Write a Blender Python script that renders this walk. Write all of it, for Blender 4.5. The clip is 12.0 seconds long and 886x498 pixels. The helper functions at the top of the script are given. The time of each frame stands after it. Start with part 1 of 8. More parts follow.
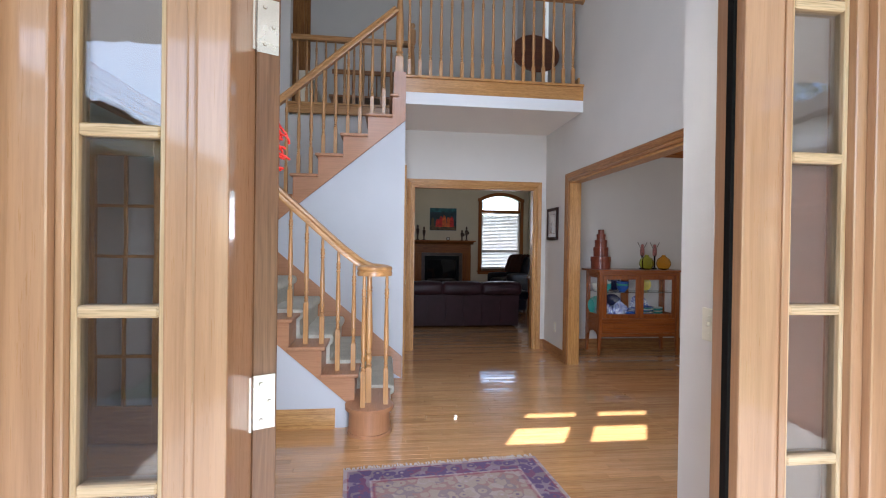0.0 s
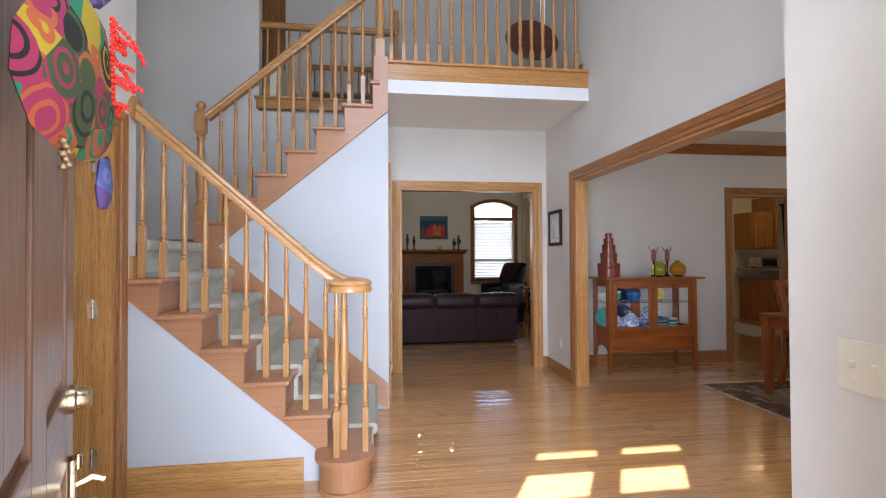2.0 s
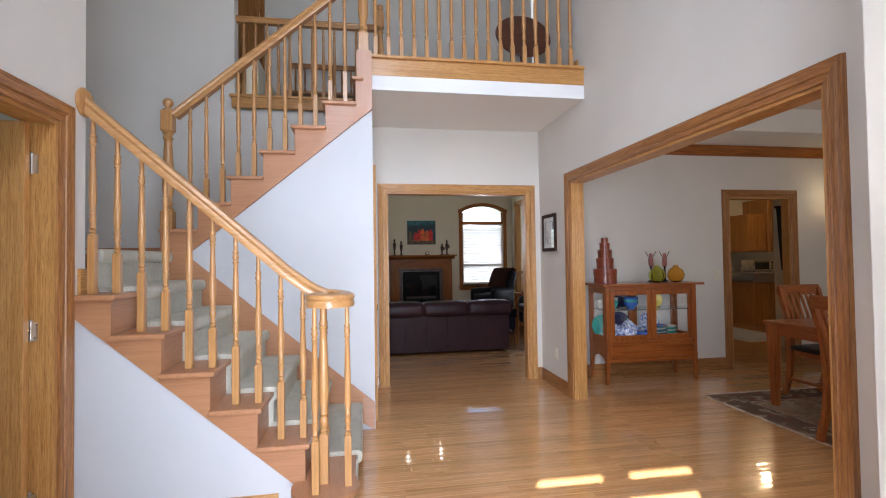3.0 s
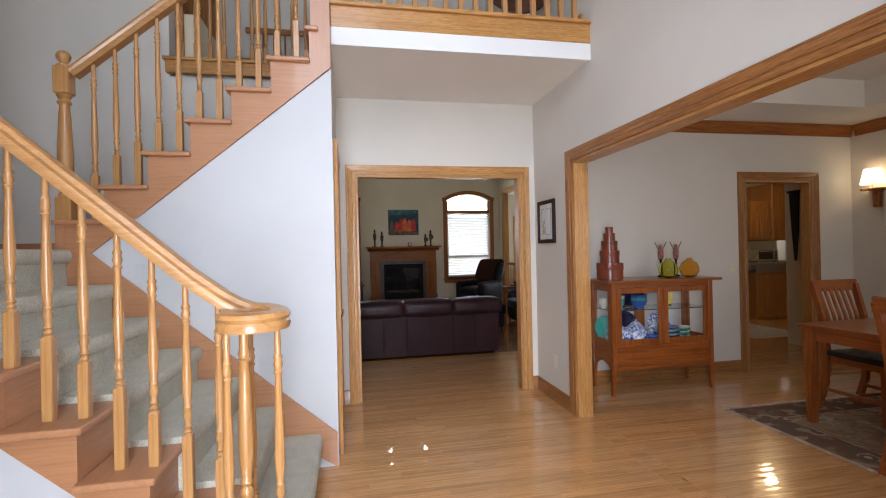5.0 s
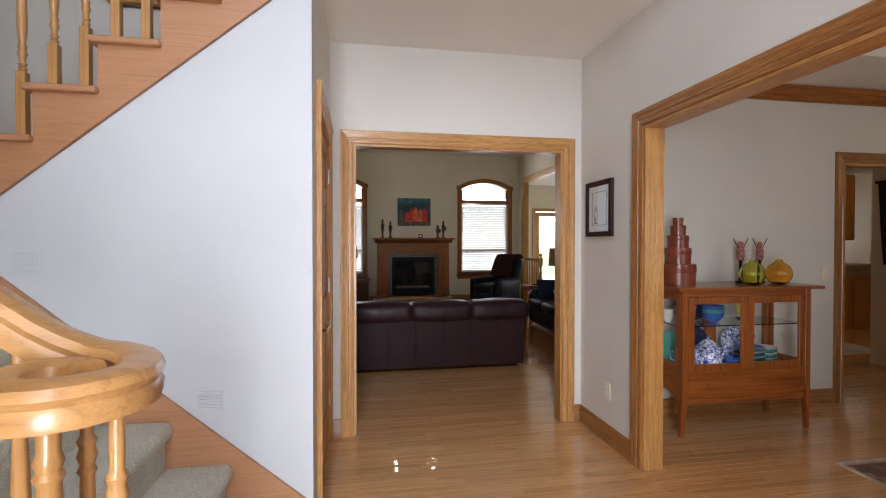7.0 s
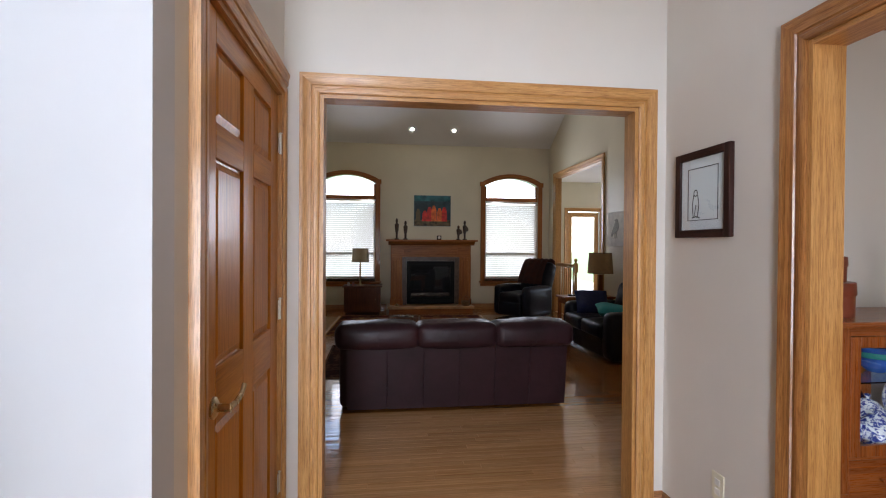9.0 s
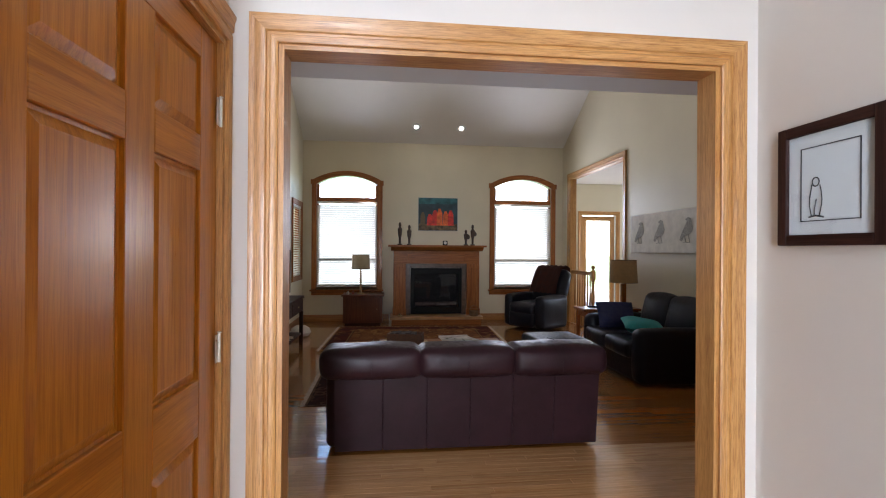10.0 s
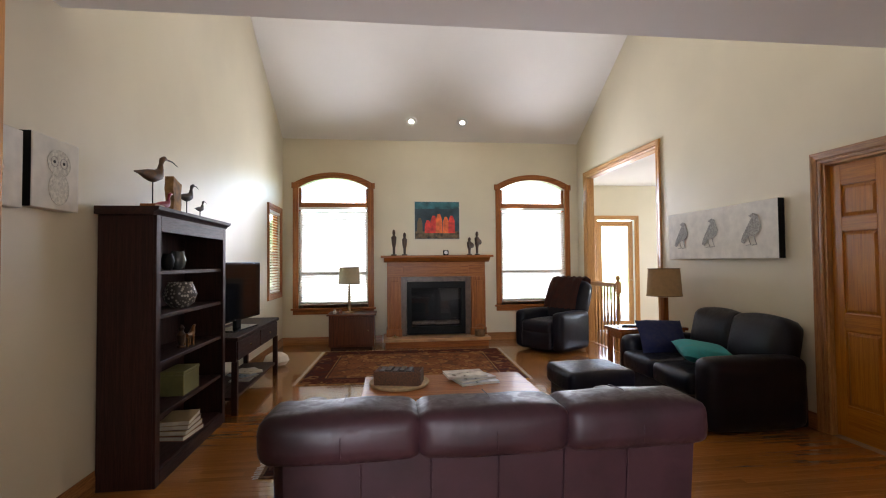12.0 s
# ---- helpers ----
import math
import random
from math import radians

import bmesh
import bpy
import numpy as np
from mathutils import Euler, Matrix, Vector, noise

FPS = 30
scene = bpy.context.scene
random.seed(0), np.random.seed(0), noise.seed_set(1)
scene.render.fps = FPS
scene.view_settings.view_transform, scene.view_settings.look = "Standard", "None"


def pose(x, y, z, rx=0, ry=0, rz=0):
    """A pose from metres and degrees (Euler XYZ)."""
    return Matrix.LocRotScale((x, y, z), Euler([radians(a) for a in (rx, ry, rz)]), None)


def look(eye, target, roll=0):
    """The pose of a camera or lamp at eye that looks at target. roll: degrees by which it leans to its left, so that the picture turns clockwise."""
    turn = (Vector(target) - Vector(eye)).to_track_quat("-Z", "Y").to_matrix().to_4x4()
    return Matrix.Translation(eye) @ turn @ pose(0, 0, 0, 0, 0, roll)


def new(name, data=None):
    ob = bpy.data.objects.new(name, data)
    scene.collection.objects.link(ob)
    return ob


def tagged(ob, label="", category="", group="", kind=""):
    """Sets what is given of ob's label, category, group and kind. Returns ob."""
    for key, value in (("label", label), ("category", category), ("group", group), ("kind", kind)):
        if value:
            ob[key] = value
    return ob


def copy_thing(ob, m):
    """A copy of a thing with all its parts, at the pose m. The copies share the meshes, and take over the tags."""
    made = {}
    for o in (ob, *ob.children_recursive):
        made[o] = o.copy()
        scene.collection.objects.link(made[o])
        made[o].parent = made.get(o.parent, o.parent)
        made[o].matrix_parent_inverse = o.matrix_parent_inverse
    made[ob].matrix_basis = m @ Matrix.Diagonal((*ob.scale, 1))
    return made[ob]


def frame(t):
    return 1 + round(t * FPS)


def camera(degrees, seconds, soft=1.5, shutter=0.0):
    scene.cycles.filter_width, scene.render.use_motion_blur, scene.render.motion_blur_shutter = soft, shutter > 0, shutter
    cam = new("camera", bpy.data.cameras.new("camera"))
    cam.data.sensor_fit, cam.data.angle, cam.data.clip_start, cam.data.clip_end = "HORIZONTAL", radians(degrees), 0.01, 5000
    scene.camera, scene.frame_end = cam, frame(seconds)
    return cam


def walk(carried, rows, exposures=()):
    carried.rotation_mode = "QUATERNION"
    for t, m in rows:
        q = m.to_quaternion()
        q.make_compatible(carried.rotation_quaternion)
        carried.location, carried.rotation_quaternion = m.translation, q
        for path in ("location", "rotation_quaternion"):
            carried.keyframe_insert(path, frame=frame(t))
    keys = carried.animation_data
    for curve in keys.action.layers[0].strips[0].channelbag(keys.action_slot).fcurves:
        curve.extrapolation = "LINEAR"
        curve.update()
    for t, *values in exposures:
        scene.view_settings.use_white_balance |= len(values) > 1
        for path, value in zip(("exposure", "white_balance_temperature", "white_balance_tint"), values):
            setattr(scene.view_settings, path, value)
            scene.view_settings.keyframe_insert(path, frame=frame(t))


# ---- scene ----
cam = camera(86.4, 12.0, 1.1)
PATH = [
    (0, (0.35, 0.188, 1.317), (0.588, 2.174, 1.303), 0.8),
    (0.5, (0.368, 0.346, 1.312), (0.616, 2.331, 1.304), 0.7),
    (1, (0.397, 0.507, 1.319), (0.649, 2.491, 1.32), 0.4),
    (1.5, (0.42, 0.649, 1.315), (0.68, 2.632, 1.329), 0.1),
    (2, (0.429, 0.794, 1.302), (0.703, 2.775, 1.331), -0.3),
    (2.5, (0.429, 0.941, 1.318), (0.725, 2.919, 1.359), -0.6),
    (3, (0.45, 1.063, 1.329), (0.777, 3.035, 1.376), -0.8),
    (3.5, (0.482, 1.218, 1.32), (0.846, 3.184, 1.362), -1.1),
    (3.7, (0.49, 1.292, 1.323), (0.865, 3.257, 1.361), -1.2),
    (5.3, (0.633, 1.911, 1.373), (1.022, 3.873, 1.371), -1.2),
    (5.5, (0.637, 2.017, 1.369), (1.031, 3.978, 1.366), -0.9),
    (6, (0.668, 2.238, 1.369), (1.057, 4.2, 1.355), -0.7),
    (6.5, (0.703, 2.48, 1.38), (1.073, 4.445, 1.359), -0.4),
    (7, (0.729, 2.726, 1.364), (1.073, 4.696, 1.337), -0.0),
    (7.2, (0.76, 2.826, 1.367), (1.085, 4.799, 1.335), 0.1),
    (8.8, (0.903, 3.715, 1.375), (1.166, 5.697, 1.349), 0.3),
    (9, (0.982, 3.863, 1.366), (1.226, 5.848, 1.349), 0.4),
    (9.5, (1.017, 4.188, 1.365), (1.247, 6.174, 1.358), 0.5),
    (10, (1.051, 4.5, 1.386), (1.27, 6.487, 1.389), 0.4),
    (10.5, (1.068, 4.802, 1.381), (1.283, 6.79, 1.397), 0.2),
    (11, (1.083, 5.122, 1.362), (1.293, 7.111, 1.395), 0.2),
    (11.5, (1.098, 5.389, 1.37), (1.321, 7.376, 1.411), -0.3),
    (12, (1.125, 5.626, 1.352), (1.355, 7.612, 1.409), -0.5),
]
walk(cam, [(t, look(eye, target, roll)) for t, eye, target, roll in PATH], [(0, 1.95, 5850, 10), (1.0, 2.1, 5850, 10), (2.0, 2.35, 5900, 10), (3.5, 2.5, 6100, 10), (5.5, 2.45, 6300, 10), (7, 2.42, 6400, 10), (9, 2.5, 6200, 10), (10, 2.95, 6050, 10), (11, 3.35, 6100, 10), (12, 3.68, 6300, 10)])

# ---- light and exposure ----
SUN_DIR = Vector((0.495, 0.868, -1.0)).normalized()
world = bpy.data.worlds.new("sky")
scene.world = world
world.use_nodes = True
_wn = world.node_tree.nodes
_sky = _wn.new("ShaderNodeTexSky")
_sky.sky_type = "NISHITA"
_sky.sun_disc = False
_sky.sun_elevation = radians(45)
_sky.sun_rotation = radians(180 + 29.7)
_wn["Background"].inputs[1].default_value = 0.15
world.node_tree.links.new(_sky.outputs[0], _wn["Background"].inputs[0])


def sun_lamp():
    d = bpy.data.lights.new("sun", "SUN")
    d.energy, d.angle, d.color = 5.0, radians(0.5), (1.0, 0.97, 0.94)
    ob = new("sun", d)
    ob.matrix_world = look((0, 0, 12), Vector((0, 0, 12)) + SUN_DIR)


def window_light(name, eye, target, w, h, power, color=(0.91, 0.90, 1.0), spread=180):
    d = bpy.data.lights.new(name, "AREA")
    d.shape, d.size, d.size_y, d.energy, d.color = "RECTANGLE", w, h, power, color
    d.spread = radians(spread)
    ob = new(name, d)
    ob.matrix_world = look(eye, target)
    return ob


sun_lamp()
BLUE = (0.79, 0.855, 1.0)
window_light("sky_light_foyer", (0.42, 1.14, 3.90), (1.4, 5.5, 1.3), 1.0, 1.9, 11.5, BLUE)
window_light("sky_light_entry", (0.42, 1.16, 1.15), (0.9, 6.0, 1.2), 0.8, 1.9, 8, (0.84, 0.89, 1.0), 100)
window_light("sky_light_window_west", (0.34, 13.55, 1.97), (0.8, 10.0, 3.8), 0.8, 1.25, 3.4, spread=100)
window_light("sky_light_window_east", (3.66, 13.55, 1.97), (3.3, 10.0, 3.8), 0.9, 1.25, 3.9, spread=100)
window_light("sky_light_blind_west", (0.21, 13.895, 1.52), (0.21, 9.0, 1.52), 1.1, 1.8, 2.4, spread=95)
window_light("sky_light_blind_east", (3.68, 13.895, 1.52), (3.68, 9.0, 1.52), 1.1, 1.8, 3.0, spread=95)
window_light("sky_light_patio", (5.85, 14.98, 1.1), (5.0, 11.0, 1.6), 0.75, 2.0, 3.0)
# fill for the sunroom, set in an added east window that stays unseen
window_light("added_light_sunroom", (9.06, 12.75, 1.55), (6.0, 13.2, 1.4), 2.3, 1.4, 7.5)
window_light("sky_light_dining", (4.4, 1.16, 1.5), (4.4, 5.0, 1.1), 1.9, 1.4, 4.6, (1.0, 0.96, 0.90))
window_light("sky_light_kitchen", (8.57, 10.22, 1.65), (8.0, 7.0, 0.9), 0.4, 1.0, 0.9)

# ---- materials ----
MATS = {}


def nodes_of(name, rough=0.5, metal=0.0, coat=0.0):
    m = bpy.data.materials.new(name)
    m.use_nodes = True
    nt = m.node_tree
    b = nt.nodes["Principled BSDF"]
    b.inputs["Roughness"].default_value = rough
    b.inputs["Metallic"].default_value = metal
    b.inputs["Coat Weight"].default_value = coat
    b.inputs["Coat Roughness"].default_value = 0.09
    return m, nt, b


def ramp_mix(nt, fac, stops):
    r = nt.nodes.new("ShaderNodeValToRGB")
    el = r.color_ramp.elements
    el[0].position, el[0].color = stops[0][0], (*stops[0][1], 1)
    el[1].position, el[1].color = stops[-1][0], (*stops[-1][1], 1)
    for p, c in stops[1:-1]:
        e = el.new(p)
        e.color = (*c, 1)
    nt.links.new(fac, r.inputs[0])
    return r.outputs[0]


def coords(nt, scale, source="Object"):
    tc = nt.nodes.new("ShaderNodeTexCoord")
    mp = nt.nodes.new("ShaderNodeMapping")
    mp.inputs["Scale"].default_value = scale
    nt.links.new(tc.outputs[source], mp.inputs[0])
    return mp.outputs[0]


def noise_tex(nt, vec, scale, detail=3.0, distort=0.0, rough=0.5):
    n = nt.nodes.new("ShaderNodeTexNoise")
    n.inputs["Scale"].default_value = scale
    n.inputs["Detail"].default_value = detail
    n.inputs["Distortion"].default_value = distort
    n.inputs["Roughness"].default_value = rough
    nt.links.new(vec, n.inputs["Vector"])
    return n.outputs[0]


def bump(nt, b, height, strength, distance=0.002):
    bp = nt.nodes.new("ShaderNodeBump")
    bp.inputs["Strength"].default_value = strength
    bp.inputs["Distance"].default_value = distance
    nt.links.new(height, bp.inputs["Height"])
    nt.links.new(bp.outputs[0], b.inputs["Normal"])


def mix_rgb(nt, fac, a, bcol, mode="MIX"):
    mx = nt.nodes.new("ShaderNodeMix")
    mx.data_type, mx.blend_type = "RGBA", mode
    if hasattr(fac, "links"):
        nt.links.new(fac, mx.inputs[0])
    else:
        mx.inputs[0].default_value = fac
    for sock, v in ((mx.inputs[6], a), (mx.inputs[7], bcol)):
        if hasattr(v, "links"):
            nt.links.new(v, sock)
        else:
            sock.default_value = (*v, 1)
    return mx.outputs[2]


def wood(name, dark, mid, light, axis="z", rough=0.35, coat=0.25, fine=1.0, vary=0.0, island=False, gloss=0.5, figure=0.75, pore=(0.55, 0.5, 0.45), polish=0.09):
    """Grained wood; the grain runs along the axis."""
    key = (name, axis)
    if key in MATS:
        return MATS[key]
    m, nt, b = nodes_of(name + "_" + axis, rough, 0, coat)
    b.inputs["Specular IOR Level"].default_value = gloss
    b.inputs["Coat Roughness"].default_value = polish
    s = {"x": (1.1, 34, 34), "y": (34, 1.1, 34), "z": (34, 34, 1.1)}[axis]
    v = coords(nt, tuple(c * fine for c in s))
    if vary:
        oi = nt.nodes.new("ShaderNodeNewGeometry" if island else "ShaderNodeObjectInfo")
        rnd_out = oi.outputs["Random Per Island" if island else "Random"]
        add = nt.nodes.new("ShaderNodeVectorMath")
        add.operation = "ADD"
        cmb = nt.nodes.new("ShaderNodeVectorMath")
        cmb.operation = "SCALE"
        cmb.inputs[0].default_value = (37.0, 21.0, 11.0)
        nt.links.new(rnd_out, cmb.inputs["Scale"])
        nt.links.new(v, add.inputs[0])
        nt.links.new(cmb.outputs[0], add.inputs[1])
        v = add.outputs[0]
    broad = noise_tex(nt, v, 1.3, 3, 1.2)
    finev = noise_tex(nt, v, 9.0, 4, 0.3, 0.65)
    col = ramp_mix(nt, broad, [(0.30, dark), (0.48, mid), (0.62, light), (0.74, mid)])
    pores = ramp_mix(nt, finev, [(0.38, pore), (0.52, (1, 1, 1))])
    col = mix_rgb(nt, figure, col, pores, "MULTIPLY")
    if vary:
        tone = ramp_mix(nt, rnd_out, [(0.0, (1 - vary,) * 3), (1.0, (1 + vary * 0.4,) * 3)])
        col = mix_rgb(nt, 1.0, col, tone, "MULTIPLY")
    nt.links.new(col, b.inputs["Base Color"])
    rr = ramp_mix(nt, finev, [(0.3, (rough * 1.35,) * 3), (0.7, (rough * 0.9,) * 3)])
    nt.links.new(rr, b.inputs["Roughness"])
    bump(nt, b, finev, 0.12, 0.001)
    MATS[key] = m
    return m


def oak(axis="z"):
    return wood("honey_oak", (0.43, 0.200, 0.054), (0.51, 0.255, 0.074), (0.60, 0.325, 0.110), axis, 0.34, 0.15, 1.5, figure=0.9, pore=(0.56, 0.47, 0.39))


def rail_oak(axis="z"):
    return wood("rail_oak", (0.40, 0.188, 0.060), (0.47, 0.235, 0.080), (0.52, 0.272, 0.098), axis, 0.3, 0.35, figure=0.3, polish=0.16)


def cherry(axis="z"):
    return wood("cherry_wood", (0.20, 0.047, 0.008), (0.29, 0.076, 0.013), (0.37, 0.108, 0.021), axis, 0.26, 0.4, figure=0.5)


def dark_cherry(axis="z"):
    return wood("dark_cherry", (0.075, 0.020, 0.008), (0.11, 0.030, 0.011), (0.15, 0.044, 0.016), axis, 0.3, 0.3, figure=0.5)


def walnut(axis="z"):
    return wood("dark_wood", (0.018, 0.0055, 0.004), (0.029, 0.009, 0.006), (0.042, 0.013, 0.009), axis, 0.5, 0.0, gloss=0.3)


def chestnut(axis="z"):
    return wood("brown_wood", (0.22, 0.066, 0.012), (0.32, 0.104, 0.020), (0.40, 0.142, 0.030), axis, 0.36, 0.1, gloss=0.3)


def brown_oak(axis="z"):
    return wood("brown_oak", (0.24, 0.096, 0.024), (0.35, 0.148, 0.040), (0.44, 0.200, 0.060), axis, 0.32, 0.3, 1.5, figure=0.9, pore=(0.48, 0.38, 0.30))


def satin_oak(axis="x"):
    return wood("stair_oak", (0.41, 0.190, 0.088), (0.44, 0.207, 0.097), (0.465, 0.222, 0.106), axis, 0.38, 0.25, figure=0.22)


def door_oak(axis="z"):
    return wood("door_oak", (0.37, 0.122, 0.007), (0.46, 0.165, 0.010), (0.52, 0.200, 0.016), axis, 0.3, 0.2, gloss=0.35, figure=0.4, polish=0.15)


def paint(name, color, rough=0.6, spread=0.035, relief=0.06, size=180.0):
    if name in MATS:
        return MATS[name]
    m, nt, b = nodes_of(name, rough)
    v = coords(nt, (1, 1, 1))
    blot = noise_tex(nt, v, 1.6, 4)
    grain = noise_tex(nt, v, size, 2)
    lo = tuple(max(0, c * (1 - spread)) for c in color)
    hi = tuple(min(1, c * (1 + spread)) for c in color)
    col = ramp_mix(nt, blot, [(0.3, lo), (0.7, hi)])
    nt.links.new(col, b.inputs["Base Color"])
    bump(nt, b, grain, relief, 0.002)
    MATS[name] = m
    return m


def plain(name, color, rough=0.45, metal=0.0, coat=0.0, spread=0.12, size=25.0, relief=0.05):
    if name in MATS:
        return MATS[name]
    m, nt, b = nodes_of(name, rough, metal, coat)
    v = coords(nt, (1, 1, 1))
    n = noise_tex(nt, v, size, 4)
    col = ramp_mix(nt, n, [(0.3, tuple(c * (1 - spread) for c in color)), (0.7, tuple(min(1, c * (1 + spread)) for c in color))])
    nt.links.new(col, b.inputs["Base Color"])
    rr = ramp_mix(nt, n, [(0.3, (rough * 0.85,) * 3), (0.7, (min(1, rough * 1.15),) * 3)])
    nt.links.new(rr, b.inputs["Roughness"])
    bump(nt, b, n, relief, 0.002)
    MATS[name] = m
    return m


def leather(name, color, rough=0.45):
    if name in MATS:
        return MATS[name]
    m, nt, b = nodes_of(name, rough, 0, 0.0)
    v = coords(nt, (1, 1, 1))
    vor = nt.nodes.new("ShaderNodeTexVoronoi")
    vor.inputs["Scale"].default_value = 260
    nt.links.new(v, vor.inputs["Vector"])
    big = noise_tex(nt, v, 5, 5, 0.6)
    crease = noise_tex(nt, v, 16, 5, 1.5)
    col = ramp_mix(nt, big, [(0.3, tuple(c * 0.7 for c in color)), (0.7, tuple(c * 1.3 for c in color))])
    nt.links.new(col, b.inputs["Base Color"])
    rr = ramp_mix(nt, crease, [(0.3, (rough * 0.75,) * 3), (0.7, (rough * 1.3,) * 3)])
    nt.links.new(rr, b.inputs["Roughness"])
    b.inputs["Specular IOR Level"].default_value = 0.27
    add = nt.nodes.new("ShaderNodeMath")
    add.operation = "MULTIPLY_ADD"
    add.inputs[1].default_value = 0.5
    nt.links.new(crease, add.inputs[0])
    nt.links.new(vor.outputs["Distance"], add.inputs[2])
    bump(nt, b, crease, 0.10, 0.002)
    MATS[name] = m
    return m


def glass_mat(name, color=(1, 1, 1), rough=0.0, ior=1.45):
    if name in MATS:
        return MATS[name]
    m, nt, b = nodes_of(name, rough)
    b.inputs["Base Color"].default_value = (*color, 1)
    b.inputs["Transmission Weight"].default_value = 1.0
    b.inputs["IOR"].default_value = ior
    MATS[name] = m
    return m


def glow(name, color, strength):
    if name in MATS:
        return MATS[name]
    m, nt, b = nodes_of(name)
    b.inputs["Base Color"].default_value = (*color, 1)
    b.inputs["Emission Color"].default_value = (*color, 1)
    b.inputs["Emission Strength"].default_value = strength
    MATS[name] = m
    return m


WALL = paint("greige_wall_paint", (0.69, 0.655, 0.60))
LIVING_WALL = paint("cream_wall_paint", (0.68, 0.61, 0.455), 0.45)
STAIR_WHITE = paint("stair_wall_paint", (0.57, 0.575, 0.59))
WHITE = paint("white_wall_paint", (0.80, 0.80, 0.80))
CEIL = paint("white_ceiling_paint", (0.82, 0.79, 0.74), 0.75, 0.02, 0.12, 90)
BRASS = plain("aged_brass", (0.55, 0.45, 0.28), 0.28, 1.0)
NICKEL = plain("brushed_nickel", (0.62, 0.60, 0.55), 0.3, 1.0)
BLACK = plain("black_metal", (0.007, 0.007, 0.007), 0.5)
BLACK.node_tree.nodes["Principled BSDF"].inputs["Specular IOR Level"].default_value = 0.15
IVORY = plain("ivory_plastic", (0.74, 0.70, 0.56), 0.4, spread=0.03)
CLEAR = glass_mat("clear_glass")

# ---- builders ----


def mesh_of(bm, name, smooth=False):
    bmesh.ops.recalc_face_normals(bm, faces=bm.faces)
    me = bpy.data.meshes.new(name)
    bm.to_mesh(me)
    bm.free()
    if smooth:
        me.polygons.foreach_set("use_smooth", [True] * len(me.polygons))
        me.set_sharp_from_angle(angle=radians(38))
    return me


def part(name, bm, material, parent=None, label="", smooth=False):
    me = mesh_of(bm, name, smooth)
    me.materials.append(material)
    ob = new(name, me)
    if parent is not None:
        ob.parent = parent
    if label:
        ob["label"] = label
    return ob


def thing(name, label, category, at=None, group="", kind=""):
    ob = new(name)
    ob.empty_display_size = 0.1
    if at is not None:
        ob.matrix_world = at
    return tagged(ob, label, category, group, kind)


def structure(name, bm, material, label, category, smooth=False):
    return tagged(part(name, bm, material, None, "", smooth), label, category, "", "structure")


def B(*boxes, bevel=0.0, seg=1):
    """A bmesh of boxes (x0, y0, z0, x1, y1, z1)."""
    bm = bmesh.new()
    for bx in boxes:
        add_box(bm, *bx, bevel=bevel, seg=seg)
    return bm


def add_box(bm, x0, y0, z0, x1, y1, z1, bevel=0.0, seg=1, m=None):
    r = bmesh.ops.create_cube(bm, size=1.0)
    vs = r["verts"]
    for v in vs:
        v.co = Vector((x0 + (v.co.x + 0.5) * (x1 - x0), y0 + (v.co.y + 0.5) * (y1 - y0), z0 + (v.co.z + 0.5) * (z1 - z0)))
        if m is not None:
            v.co = m @ v.co
    if bevel:
        es = list({e for v in vs for e in v.link_edges})
        bmesh.ops.bevel(bm, geom=es, offset=bevel, segments=seg, profile=0.6, affect="EDGES")
    return bm


def lathe(profile, seg=20, m=None, bm=None, caps=True):
    """Turn (radius, z) pairs round the z axis."""
    bm = bm or bmesh.new()
    rings = []
    for r, z in profile:
        ring = []
        for i in range(seg):
            a = 2 * math.pi * i / seg
            p = Vector((r * math.cos(a), r * math.sin(a), z))
            ring.append(bm.verts.new(m @ p if m is not None else p))
        rings.append(ring)
    for a, b in zip(rings, rings[1:]):
        for i in range(seg):
            j = (i + 1) % seg
            bm.faces.new((a[i], a[j], b[j], b[i]))
    if caps:
        bm.faces.new(rings[0][::-1])
        bm.faces.new(rings[-1])
    return bm


def sweep(points, profile, bm=None, up=Vector((0, 0, 1)), closed=False, scales=None):
    """Carry a closed 2D profile (side, up) along a polyline."""
    bm = bm or bmesh.new()
    pts = [Vector(p) for p in points]
    n = len(pts)
    rings = []
    for i, p in enumerate(pts):
        if closed:
            d = (pts[(i + 1) % n] - pts[i - 1]).normalized()
        else:
            d = (pts[min(i + 1, n - 1)] - pts[max(i - 1, 0)]).normalized()
        side = d.cross(up)
        side = side.normalized() if side.length > 1e-6 else Vector((1, 0, 0))
        u = side.cross(d).normalized()
        s = scales[i] if scales else 1.0
        rings.append([bm.verts.new(p + side * a * s + u * b * s) for a, b in profile])
    k = len(profile)
    for i in range(n if closed else n - 1):
        a, b = rings[i], rings[(i + 1) % n]
        for j in range(k):
            bm.faces.new((a[j], a[(j + 1) % k], b[(j + 1) % k], b[j]))
    if not closed:
        bm.faces.new(rings[0][::-1])
        bm.faces.new(rings[-1])
    return bm


def circle(r, n=10, ry=None):
    return [(r * math.cos(2 * math.pi * i / n), (ry or r) * math.sin(2 * math.pi * i / n)) for i in range(n)]


